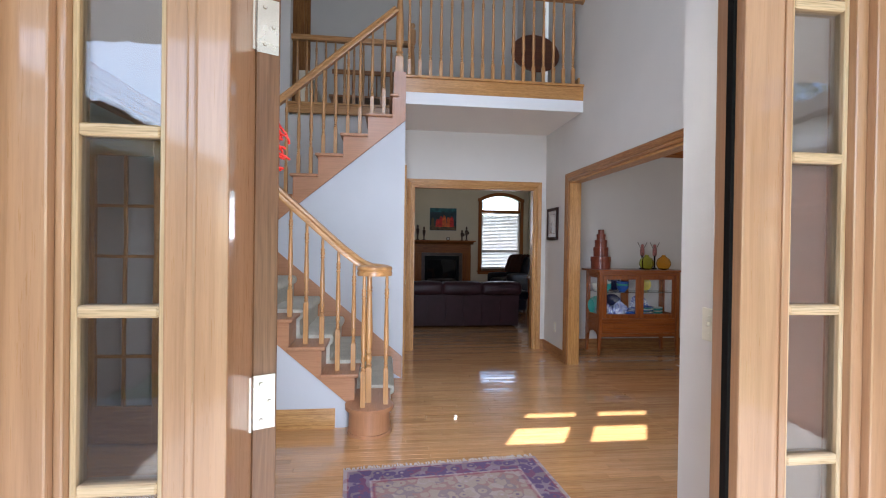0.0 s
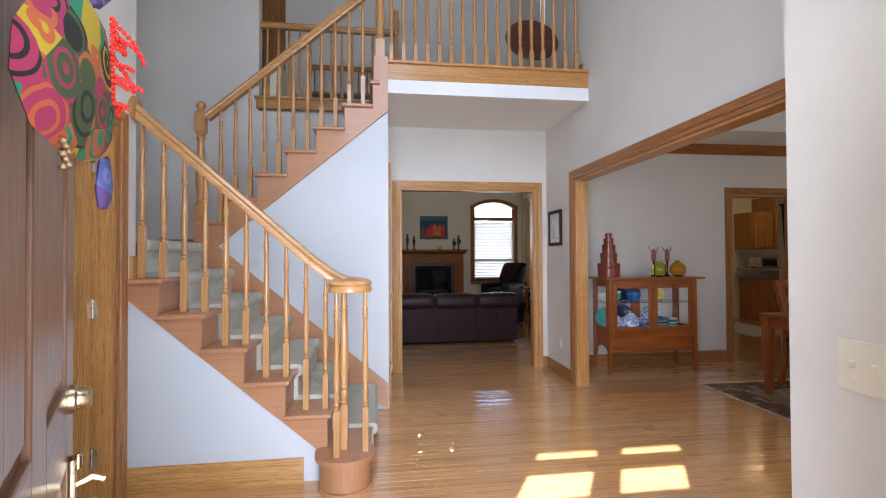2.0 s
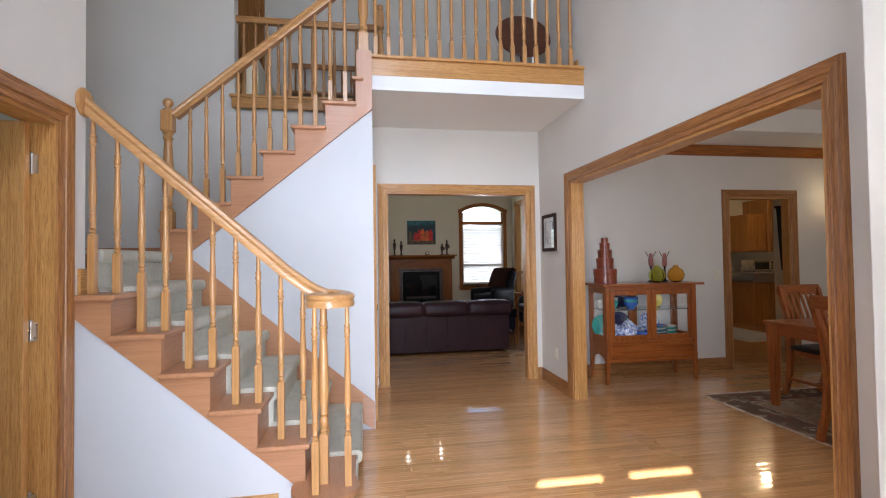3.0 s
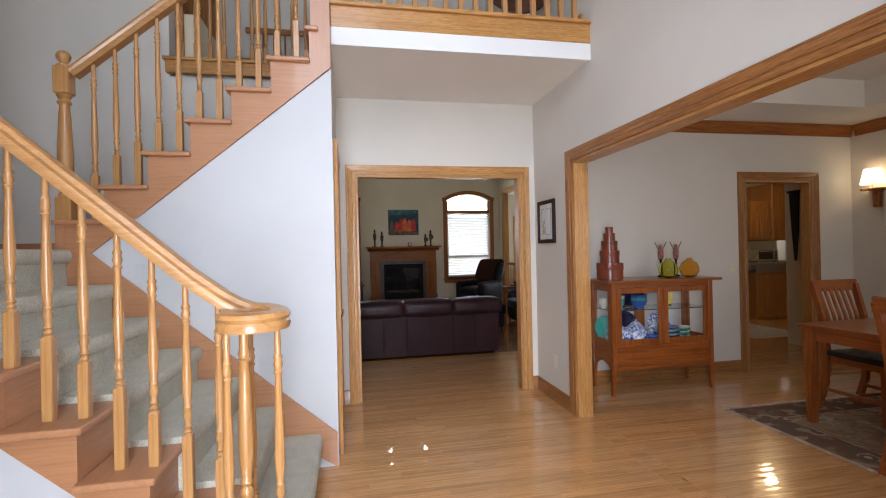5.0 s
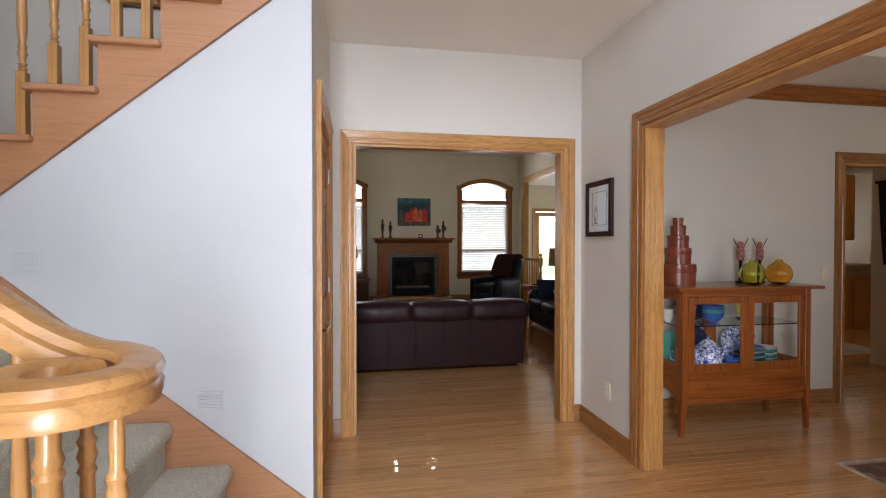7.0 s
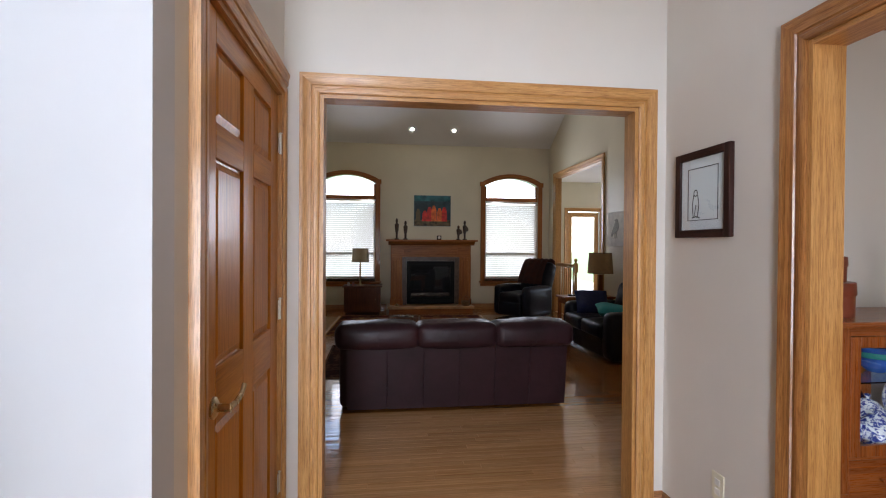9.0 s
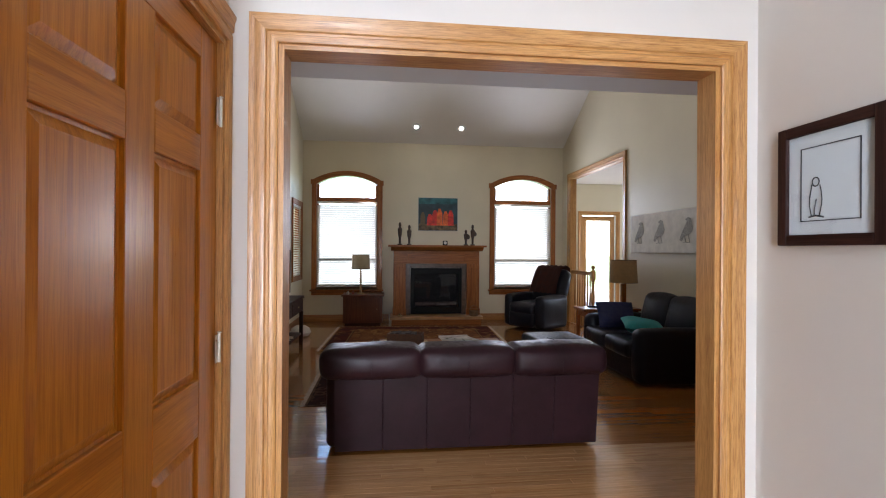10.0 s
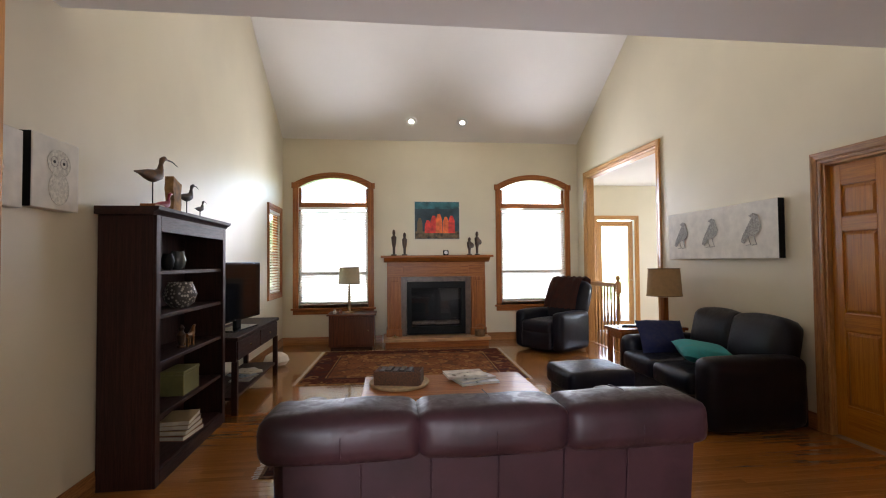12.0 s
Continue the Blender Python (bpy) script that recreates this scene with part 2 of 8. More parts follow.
def prism(poly, axis, a, b, bm=None):
    """Extrude a 2D polygon from a to b along an axis; the polygon lies in the two other axes in xyz order."""
    bm = bm or bmesh.new()

    def at(p, v):
        q = list(p)
        q.insert("xyz".index(axis), v)
        return bm.verts.new(q)
    lo, hi = [at(p, a) for p in poly], [at(p, b) for p in poly]
    bm.faces.new(lo[::-1])
    bm.faces.new(hi)
    n = len(poly)
    for i in range(n):
        bm.faces.new((lo[i], lo[(i + 1) % n], hi[(i + 1) % n], hi[i]))
    return bm


def wall_bm(axis, u0, u1, v0, v1, z0, z1, holes=()):
    """A wall along x or y (u), v0..v1 thick, with holes (a, b, low, high)."""
    bm = bmesh.new()
    us = sorted({u0, u1, *[h[0] for h in holes], *[h[1] for h in holes]})
    for a, b in zip(us, us[1:]):
        zs = [z0]
        for h in sorted((h for h in holes if h[0] <= a and h[1] >= b), key=lambda h: h[2]):
            zs += [h[2], h[3]]
        zs.append(z1)
        for lo, hi in zip(zs[::2], zs[1::2]):
            if hi - lo > 1e-4:
                if axis == "x":
                    add_box(bm, a, v0, lo, b, v1, hi)
                else:
                    add_box(bm, v0, a, lo, v1, b, hi)
    return bm


CASE = [(0.0, 0.0), (0.0, 0.012), (0.008, 0.017), (0.022, 0.017), (0.026, 0.013), (0.034, 0.013), (0.038, 0.019), (0.066, 0.021), (0.078, 0.026), (0.088, 0.026), (0.092, 0.0)]


def casing_bm(axis, face, sign, a, b, h, bottom=0.0, profile=CASE, sill=False, legs=(0, 1, 2, 3)):
    """Mitred moulding round an opening a..b, up to h, on the wall face; sign: the way that it stands out.
    legs: which of left, head, right and sill are built."""
    bm = bmesh.new()

    def pt(u, z, out):
        return bm.verts.new((u, face + sign * out, z) if axis == "x" else (face + sign * out, u, z))
    n = len(profile)
    for j in legs:
        if j == 3 and not sill:
            continue
        rows = []
        for u, v in profile:
            lo = bottom - u if sill else bottom
            corners = [(a - u, lo), (a - u, h + u), (b + u, h + u), (b + u, lo)]
            rows.append([pt(*corners[j], v), pt(*corners[(j + 1) % 4], v)])
        for i in range(n):
            p, q = rows[i], rows[(i + 1) % n]
            bm.faces.new((p[0], p[1], q[1], q[0]))
        bm.faces.new([r[0] for r in rows])
        bm.faces.new([r[1] for r in rows])
    return bm


def casing(name, axis, face, sign, a, b, h, wood_fn, label, bottom=0.0, sill=False):
    c = tagged(thing(name, label, "casing", pose(0, 0, 0)), kind="structure")
    for j in (0, 1, 2, 3):
        if j < 3 or sill:
            part("casing_leg" if j in (0, 2) else "casing_head", casing_bm(axis, face, sign, a, b, h, bottom, CASE, sill, (j,)), wood_fn("z" if j in (0, 2) else axis), c, "", True)
    return c


def jamb(name, axis, v0, v1, a, b, h, label, t=0.018):
    c = tagged(thing(name, label, "jamb", pose(0, 0, 0)), kind="structure")
    for u0, u1, z0, z1, g in ((a - t, a, 0, h + t, "z"), (b, b + t, 0, h + t, "z"), (a, b, h, h + t, axis)):
        bx = (u0, v0, z0, u1, v1, z1) if axis == "x" else (v0, u0, z0, v1, u1, z1)
        part("lining", B(bx), oak(g), c)

# ---- setting: ground, floors, walls, ceilings ----
GRASS = plain("lawn_grass", (0.11, 0.16, 0.06), 0.9, spread=0.4, size=3.0)
CONCRETE = paint("porch_concrete", (0.38, 0.36, 0.33), 0.8, 0.12)
FLOOR_OAK = wood("floor_oak", (0.56, 0.268, 0.094), (0.66, 0.342, 0.132), (0.72, 0.398, 0.165), "x", 0.2, 0.85, 1.0, 0.16, False, figure=0.5, polish=0.045)
FLOOR_OAK_FAR = wood("floor_oak_far", (0.56, 0.268, 0.094), (0.66, 0.342, 0.132), (0.72, 0.398, 0.165), "x", 0.2, 0.85, 1.0, 0.16, True, figure=0.5, polish=0.045)
# Same strips as the hall; the living room's darkness is put into the colour.
FLOOR_LIVING = wood("floor_oak_darkened", (0.33, 0.120, 0.023), (0.37, 0.142, 0.029), (0.41, 0.163, 0.036), "x", 0.2, 0.85, 1.0, 0.16, True, figure=0.22, polish=0.045)
structure("ground", B((-150, -150, -0.5, 150, 150, -0.38)), GRASS, "flat green lawn around the house", "ground")
structure("porch_floor", B((-2.5, -2.5, -0.38, 3.5, 0.96, -0.03)), CONCRETE, "grey concrete porch floor before the front door", "porch")
structure("patio", B((4.8, 15.16, -0.38, 9.5, 24.0, -0.14)), CONCRETE, "sunlit pale concrete patio behind the house", "patio")
structure("porch_roof", B((-2.4, -0.55, 2.26, 6.6, 0.95, 2.40)), WHITE, "white boarded porch roof over the entry", "roof")
# Out of view; added to shade the foyer window above about z = 3.06.
structure("added_eave", B((-3.0, -0.82, 5.30, 6.6, 0.95, 5.42)), WHITE, "unseen white eave added to cut sun off the foyer window", "eave")
# Out of view too; added to keep direct sun out of the side window.
structure("added_eave_west", B((-2.6, 8.0, 2.62, -0.76, 14.4, 2.74)), WHITE, "unseen white eave added to keep sun off the side window", "eave")
structure("floor_base", B((-3.2, 0.97, -0.2, 9.2, 13.9, -0.014)), plain("subfloor", (0.2, 0.12, 0.06), 0.8), "timber subfloor under the oak strips", "floor")

FOYER_TOP = 5.4
SECOND = 3.03
SOFFIT = 2.755
structure("wall_front", wall_bm("x", -3.2, 6.31, 0.97, 1.12, 0, FOYER_TOP, [(-0.30, 1.40, -0.01, 2.20), (-0.16, 1.00, 2.44, 4.90), (3.4, 5.4, 0.75, 2.2)]), WALL, "painted front wall with the entry opening", "wall")
structure("wall_foyer_west", wall_bm("y", 1.12, 3.72, -1.07, -0.95, 0, FOYER_TOP, [(2.36, 3.50, -0.01, 2.0)]), WALL, "smooth greige wall beside the stair", "wall")
structure("wall_stairwell_return", wall_bm("x", -2.42, -1.07, 3.60, 3.72, 0, FOYER_TOP), WALL, "greige return wall of the stairwell", "wall")
structure("wall_stairwell_west", wall_bm("y", 3.72, 6.10, -2.42, -2.30, 0, FOYER_TOP), WALL, "greige wall beside the stair landing", "wall")
structure("wall_stairwell_back", wall_bm("x", -2.42, 0.42, 6.10, 6.25, 0, FOYER_TOP, [(-0.84, 0.42, 2.88, FOYER_TOP)]), WALL, "greige wall behind the upper flight", "wall")
structure("wall_study_west", wall_bm("y", 1.12, 3.60, -3.2, -3.08, 0, FOYER_TOP), WALL, "plain greige wall of the side room", "wall")
structure("wall_hall_north", wall_bm("x", 0.42, 6.31, 6.10, 6.20, 0, SOFFIT, [(0.68, 2.24, -0.01, 2.06), (4.78, 5.63, -0.01, 2.04)]), WALL, "greige wall with a wide cased opening", "wall")
structure("wall_hall_west", wall_bm("y", 4.97, 6.10, 0.42, 0.52, 0, SOFFIT, [(5.135, 6.072, -0.01, 2.05)]), WALL, "short greige hall wall holding a closet door", "wall")
structure("wall_hall_east", wall_bm("y", 1.87, 6.10, 2.39, 2.51, 0, FOYER_TOP, [(2.76, 5.29, -0.01, 2.06)]), WALL, "tall greige wall with a wide cased opening", "wall")
structure("wall_entry_east", wall_bm("y", 1.12, 1.87, 1.47, 1.59, 0, FOYER_TOP), WALL, "greige entry wall with a light switch", "wall")
structure("wall_entry_return", wall_bm("x", 1.59, 2.51, 1.75, 1.87, 0, FOYER_TOP), WALL, "greige return wall beside the entry", "wall")
structure("ceiling_foyer", B((-3.2, 1.12, FOYER_TOP, 2.51, 7.75, FOYER_TOP + 0.12)), CEIL, "high white ceiling over the foyer", "ceiling")
structure("balcony_slab", B((0.52, 4.986, SOFFIT, 2.39, 6.10, 2.965)), CEIL, "white ceiling under the balcony", "ceiling")
structure("bridge_slab", B((-0.63, 6.20, SOFFIT, 4.51, 8.37, 2.965)), CEIL, "flat painted soffit over the living room entry", "ceiling")
structure("wall_upper_hall", wall_bm("x", -2.42, 2.51, 7.60, 7.75, 2.965, FOYER_TOP), WALL, "greige wall of the upstairs hall", "wall")
structure("wall_upper_east", wall_bm("y", 6.25, 7.60, 2.39, 2.51, 2.965, FOYER_TOP), WALL, "greige end wall of the upstairs hall", "wall")
structure("wall_upper_west", wall_bm("y", 6.25, 7.60, -2.42, -2.30, 2.965, FOYER_TOP), WALL, "greige end wall of the upstairs hall", "wall")
structure("upper_hall_slab", B((-2.42, 6.25, SOFFIT, -0.75, 7.75, 2.965)), CEIL, "floor slab of the upstairs hall", "floor")

# dining room
structure("wall_dining_east", wall_bm("y", 1.12, 6.10, 6.19, 6.31, 0, 3.1), WALL, "greige dining room wall", "wall")
structure("ceiling_dining", B((2.51, 1.12, 2.92, 6.19, 6.10, 3.05), (2.51, 1.12, 2.66, 3.15, 6.10, 2.92), (5.55, 1.12, 2.66, 6.19, 6.10, 2.92), (3.15, 5.46, 2.66, 5.55, 6.10, 2.92), (3.15, 1.12, 2.66, 5.55, 1.9, 2.92)), CEIL, "white tray ceiling over the dining table", "ceiling")
structure("wall_dining_north_top", wall_bm("x", 2.51, 6.31, 6.10, 6.20, SOFFIT, 3.05), WALL, "greige strip of wall above the dining crown", "wall")

# living room
L0, L1, LY = -0.63, 4.51, 13.75
EAVE, SLOPE = 3.46, 0.583


def roof_z(y):
    return EAVE + SLOPE * (LY - y)


def gable_wall(name, x0, x1, holes, label):
    bm = wall_bm("y", 6.20, LY, x0, x1, 0, EAVE, holes)
    prism([(8.25, EAVE), (LY, EAVE), (8.25, roof_z(8.25))], "x", x0, x1, bm)
    return structure(name, bm, LIVING_WALL, label, "wall")


gable_wall("wall_living_west", L0 - 0.12, L0, [(12.84, 13.54, 0.90, 2.17)], "cream wall rising under the sloped ceiling")
gable_wall("wall_living_east", L1, L1 + 0.12, [(11.23, 13.36, -0.2, 2.79), (7.15, 8.94, -0.01, 2.10)], "cream wall with a tall cased opening")
prism_y = [(8.37, roof_z(8.37)), (LY + 0.15, roof_z(LY + 0.15)), (LY + 0.15, roof_z(LY + 0.15) + 0.14), (8.37, roof_z(8.37) + 0.14)]
structure("ceiling_living", prism(prism_y, "x", L0 - 0.12, L1 + 0.12), CEIL, "white vaulted ceiling sloping to the window wall", "ceiling")
structure("wall_living_south", wall_bm("x", L0, L1, 8.25, 8.37, 2.965, roof_z(8.37)), LIVING_WALL, "cream wall above the soffit", "wall")


def arch_wall():
    """Window wall with two segmental-arched openings."""
    holes = [(-0.37, 0.79, 0.64, 2.63), (3.09, 4.26, 0.64, 2.63)]
    bm = wall_bm("x", L0 - 0.12, L1 + 0.12, LY, LY + 0.15, 0, EAVE, [(a, b, lo, 2.86) for a, b, lo, hi in holes])
    for a, b, lo, hi in holes:
        pts = arch_points(a, b, 2.63, 0.17)
        mid = len(pts) // 2
        prism([(a, 2.86), *pts[:mid + 1], ((a + b) / 2, 2.86)], "y", LY, LY + 0.15, bm)
        prism([((a + b) / 2, 2.86), *pts[mid:], (b, 2.86)], "y", LY, LY + 0.15, bm)
    return structure("wall_living_north", bm, LIVING_WALL, "cream window wall with two arched openings", "wall")


def arch_points(a, b, spring, rise, n=16):
    w = (b - a) / 2
    r = (w * w + rise * rise) / (2 * rise)
    c = (a + b) / 2
    ang = math.asin(w / r)
    return [(c + r * math.sin(-ang + 2 * ang * i / n), spring + rise - r + r * math.cos(-ang + 2 * ang * i / n)) for i in range(n + 1)]


arch_wall()

# sunroom and kitchen beyond
structure("floor_sunroom", B((4.63, 10.4, -0.3, 9.2, 15.15, -0.09)), plain("sunroom_floor", (0.4, 0.3, 0.2), 0.4), "pale sunroom floor one step down", "floor")
structure("wall_sunroom_north", wall_bm("x", 4.63, 9.2, 15.0, 15.15, -0.3, 3.1, [(5.44, 6.26, -0.1, 2.22)]), LIVING_WALL, "cream sunroom wall with a glazed door", "wall")
structure("wall_sunroom_east", wall_bm("y", 10.4, 15.0, 9.08, 9.2, -0.3, 3.0, [(11.5, 14.0, 0.8, 2.3)]), LIVING_WALL, "plain cream sunroom wall", "wall")
structure("wall_sunroom_west", wall_bm("y", 13.90, 15.0, 4.51, 4.63, -0.3, 3.0), LIVING_WALL, "plain cream sunroom wall", "wall")
structure("wall_sunroom_south", wall_bm("x", 4.63, 9.2, 10.28, 10.4, -0.3, 3.0, [(8.35, 8.80, 1.10, 2.2)]), LIVING_WALL, "plain cream wall between kitchen and sunroom", "wall")
structure("ceiling_sunroom", B((4.63, 10.28, 2.93, 9.2, 15.15, 3.05)), CEIL, "white sunroom ceiling", "ceiling")
structure("wall_kitchen_east", wall_bm("y", 6.20, 10.28, 9.08, 9.2, 0, 2.75), LIVING_WALL, "cream kitchen wall", "wall")
structure("wall_kitchen_south", wall_bm("x", 6.31, 9.2, 6.10, 6.20, 0, 2.75), LIVING_WALL, "cream kitchen wall", "wall")
structure("ceiling_kitchen", B((4.63, 6.20, 2.5, 9.08, 10.28, 2.6)), CEIL, "white kitchen ceiling", "ceiling")

# ---- trim ----
for nm, ax, face, sg, a, b, h in (
        ("trim_hall_opening", "x", 6.10, -1, 0.68, 2.24, 2.06), ("trim_living_opening", "x", 6.20, 1, 0.68, 2.24, 2.06),
        ("trim_dining_opening", "y", 2.39, -1, 2.76, 5.29, 2.06), ("trim_dining_inner", "y", 2.51, 1, 2.76, 5.29, 2.06),
        ("trim_kitchen_door", "x", 6.10, -1, 4.78, 5.63, 2.04), ("trim_closet", "y", 0.52, 1, 5.135, 6.072, 2.05),
        ("trim_study_door", "y", -0.95, 1, 2.36, 3.50, 2.0), ("trim_sunroom_opening", "y", L1, -1, 11.23, 13.36, 2.79),
        ("trim_bifold", "y", L1, -1, 7.15, 8.94, 2.10)):
    # browner than the jambs; the dining casing's colour also holds its shade
    brown = nm in ("trim_dining_opening", "trim_kitchen_door", "trim_study_door", "trim_bifold")
    casing(nm, ax, face, sg, a, b, h, brown_oak if brown else oak, "moulded oak casing round an opening, coloured darker brown" if brown else "moulded honey oak casing round an opening")
for nm, ax, v0, v1, a, b, h in (
        ("jamb_hall_opening", "x", 6.098, 6.202, 0.68, 2.24, 2.06), ("jamb_dining_opening", "y", 2.388, 2.512, 2.76, 5.29, 2.06),
        ("jamb_kitchen_door", "x", 6.098, 6.202, 4.78, 5.63, 2.04), ("jamb_closet", "y", 0.418, 0.522, 5.135, 6.072, 2.05),
        ("jamb_study_door", "y", -1.072, -0.948, 2.36, 3.50, 2.0), ("jamb_sunroom_opening", "y", 4.508, 4.632, 11.23, 13.36, 2.79),
        ("jamb_bifold", "y", 4.508, 4.632, 7.15, 8.94, 2.10)):
    jamb(nm, ax, v0, v1, a + 0.018, b - 0.018, h - 0.018, "plain oak lining of an opening")


def baseboard(axis, face, sign, a, b, mat=None, h=0.125):
    prof = [(0, 0.0), (sign * 0.016, 0.0), (sign * 0.016, h - 0.03), (sign * 0.011, h - 0.022), (sign * 0.011, h - 0.008), (sign * 0.005, h), (0, h)]
    bm = prism([(face + p, z) for p, z in prof], "x" if axis == "x" else "y", a, b) if axis == "x" else prism([(face + p, z) for p, z in prof], "y", a, b)
    return structure("baseboard", bm, mat or brown_oak(axis), "brown oak baseboard along the wall", "baseboard", True)


baseboard("x", 6.10, -1, 0.52, 0.588)
baseboard("x", 6.10, -1, 2.332, 2.39)
baseboard("y", 2.39, -1, 5.382, 6.084)
baseboard("y", 2.39, -1, 1.87, 2.668)
baseboard("y", 1.47, -1, 1.12, 1.87)
baseboard("x", 6.10, -1, 2.51, 4.688)
baseboard("x", 6.10, -1, 5.722, 6.19)
baseboard("y", 6.19, -1, 1.25, 6.08)
baseboard("y", -0.95, 1, 1.12, 2.268)
baseboard("x", LY, -1, L0, 1.02)
baseboard("x", LY, -1, 2.80, L1)
baseboard("y", L0, 1, 6.20, LY - 0.02)
baseboard("y", L1, -1, 9.032, 11.138)
baseboard("y", L1, -1, 6.20, 7.058)
baseboard("x", 6.20, 1, L0 + 0.02, 0.588)
baseboard("x", 6.20, 1, 2.332, L1 - 0.02)
for ax, face, a, b in (("x", 6.10, 2.51, 6.19), ("y", 6.19, 1.25, 6.04)):
    pr = [(0, 2.655), (-0.055, 2.655), (-0.05, 2.63), (-0.028, 2.60), (-0.02, 2.565), (-0.012, 2.535), (0, 2.535)]
    structure("crown_trim", prism([(face + p, z) for p, z in pr], ax, a, b), chestnut(ax), "dark stained crown moulding under the ceiling", "moulding", True)

# ---- doors ----


def panel_door(parent, w, h, t, rows, wood_fn, cols=2, stile=0.11, rail=0.11, name="panel"):
    """Stiles, rails and raised panels in the x-z plane, from x = 0; thickness along y."""
    cw = (w - stile * (cols + 1)) / cols
    for i in range(cols + 1):
        x = i * (cw + stile)
        z0, z1 = (0, h) if i in (0, cols) else (rows[0][0], rows[-1][1])
        part("stile", B((x, 0, z0, x + stile, t, z1), bevel=0.002), wood_fn("z"), parent)
    zs = [0.0] + [v for r in rows for v in r] + [h]
    for lo, hi in zip(zs[::2], zs[1::2]):
        if 0 < lo and hi < h:
            for i in range(cols):
                part("rail", B((stile + i * (cw + stile), 0, lo, stile + i * (cw + stile) + cw, t, hi), bevel=0.002), wood_fn("x"), parent)
        else:
            part("rail", B((stile, 0, lo, w - stile, t, hi), bevel=0.002), wood_fn("x"), parent)
    for i in range(cols):
        x0 = stile + i * (cw + stile)
        for lo, hi in rows:
            bm = bmesh.new()
            for d in (1, -1):
                loops = []
                for ins, yy in ((0.0, 0.012 if d > 0 else t - 0.012), (0.008, 0.013 if d > 0 else t - 0.013), (0.03, 0.004 if d > 0 else t - 0.004)):
                    loops.append([bm.verts.new((px, yy, pz)) for px, pz in ((x0 + ins, lo + ins), (x0 + cw - ins, lo + ins), (x0 + cw - ins, hi - ins), (x0 + ins, hi - ins))])
                for a, b in zip(loops, loops[1:]):
                    for k in range(4):
                        bm.faces.new((a[k], a[(k + 1) % 4], b[(k + 1) % 4], b[k]))
                bm.faces.new(loops[-1])
            part(name, bm, wood_fn("z"), parent)


def hinge(parent, x, y, z, mat=NICKEL):
    bm = lathe([(0.006, -0.045), (0.006, 0.045)], 10, pose(x, y, z))
    lathe([(0.0045, 0.045), (0.008, 0.047), (0.008, 0.05), (0.003, 0.054)], 10, pose(x, y, z), bm)
    add_box(bm, x + 0.004, y + 0.001, z - 0.043, x + 0.028, y + 0.004, z + 0.043)
    add_box(bm, x - 0.028, y + 0.001, z - 0.043, x - 0.004, y + 0.004, z + 0.043)
    part("hinge", bm, mat, parent, "satin metal butt hinge", True)


ROWS6 = [(0.24, 0.80), (0.93, 1.55), (1.66, 1.90)]


def closet_door():
    d = thing("closet_door", "closed six-panel oak closet door with lever handle", "door", pose(0.503, 5.156, 0.012, 0, 0, 90))
    panel_door(d, 0.895, 2.016, 0.035, [(0.23, 0.83), (0.995, 1.598), (1.70, 1.925)], door_oak, stile=0.122)
    for z in (0.28, 1.06, 1.80):
        hinge(d, 0.901, -0.012, z)
    bm = lathe([(0.031, 0), (0.031, 0.006), (0.024, 0.011), (0.012, 0.014), (0.011, 0.045), (0.014, 0.05)], 20, pose(0.10, 0, 0.89, 90, 0, 0))
    sweep([(0.10, -0.047, 0.89), (0.14, -0.052, 0.893), (0.18, -0.055, 0.905), (0.205, -0.056, 0.925)], circle(0.0085, 8), bm)
    part("lever_handle", bm, BRASS, d, "aged brass lever handle", True)
    return d


closet_door()


def bifold_doors():
    for i in range(4):
        d = thing("bifold_panel", "closed honey oak bifold closet panel", "door", pose(4.545, 8.915 - i * 0.4365, 0.012, 0, 0, -90), "bifold closet panels")
        panel_door(d, 0.434, 2.06, 0.035, ROWS6, door_oak, cols=1, stile=0.085)
        if i in (1, 2):
            part("knob", lathe([(0.006, 0), (0.006, 0.015), (0.016, 0.022), (0.014, 0.03), (0.004, 0.033)], 14, pose(0.05 if i == 2 else 0.384, 0, 0.93, 90, 0, 0)), BRASS, d, "small brass knob", True)


bifold_doors()


def french_leaf(m, flip):
    d = thing("french_door", "open oak french door leaf with divided glass panes", "door", m, "french doors of the side room")
    w, h, t, s = 0.56, 1.965, 0.035, 0.10
    part("stile", B((0, 0, 0, s, t, h), bevel=0.002), oak("z"), d)
    part("stile", B((w - s, 0, 0, w, t, h), bevel=0.002), oak("z"), d)
    part("rail", B((s, 0, 0, w - s, t, 0.24), bevel=0.002), oak("x"), d)
    part("rail", B((s, 0, h - 0.11, w - s, t, h), bevel=0.002), oak("x"), d)
    for i in range(1, 5):
        z = 0.24 + (h - 0.35) * i / 5
        part("muntin", B((s, 0.006, z - 0.01, w - s, t - 0.006, z + 0.01)), oak("x"), d)
    part("muntin", B((w / 2 - 0.01, 0.008, 0.24, w / 2 + 0.01, t - 0.008, h - 0.11)), oak("z"), d)
    part("pane", B((s, t / 2 - 0.002, 0.24, w - s, t / 2 + 0.002, h - 0.11)), CLEAR, d, "clear divided glass").visible_shadow = False
    for z in (0.25, 1.02, 1.78):
        hinge(d, 0.0, t + 0.008 if flip else -0.012, z)


french_leaf(pose(-1.04, 3.462, 0.012, 0, 0, 178), False)
french_leaf(pose(-1.04, 2.400, 0.012, 0, 0, 182), True)

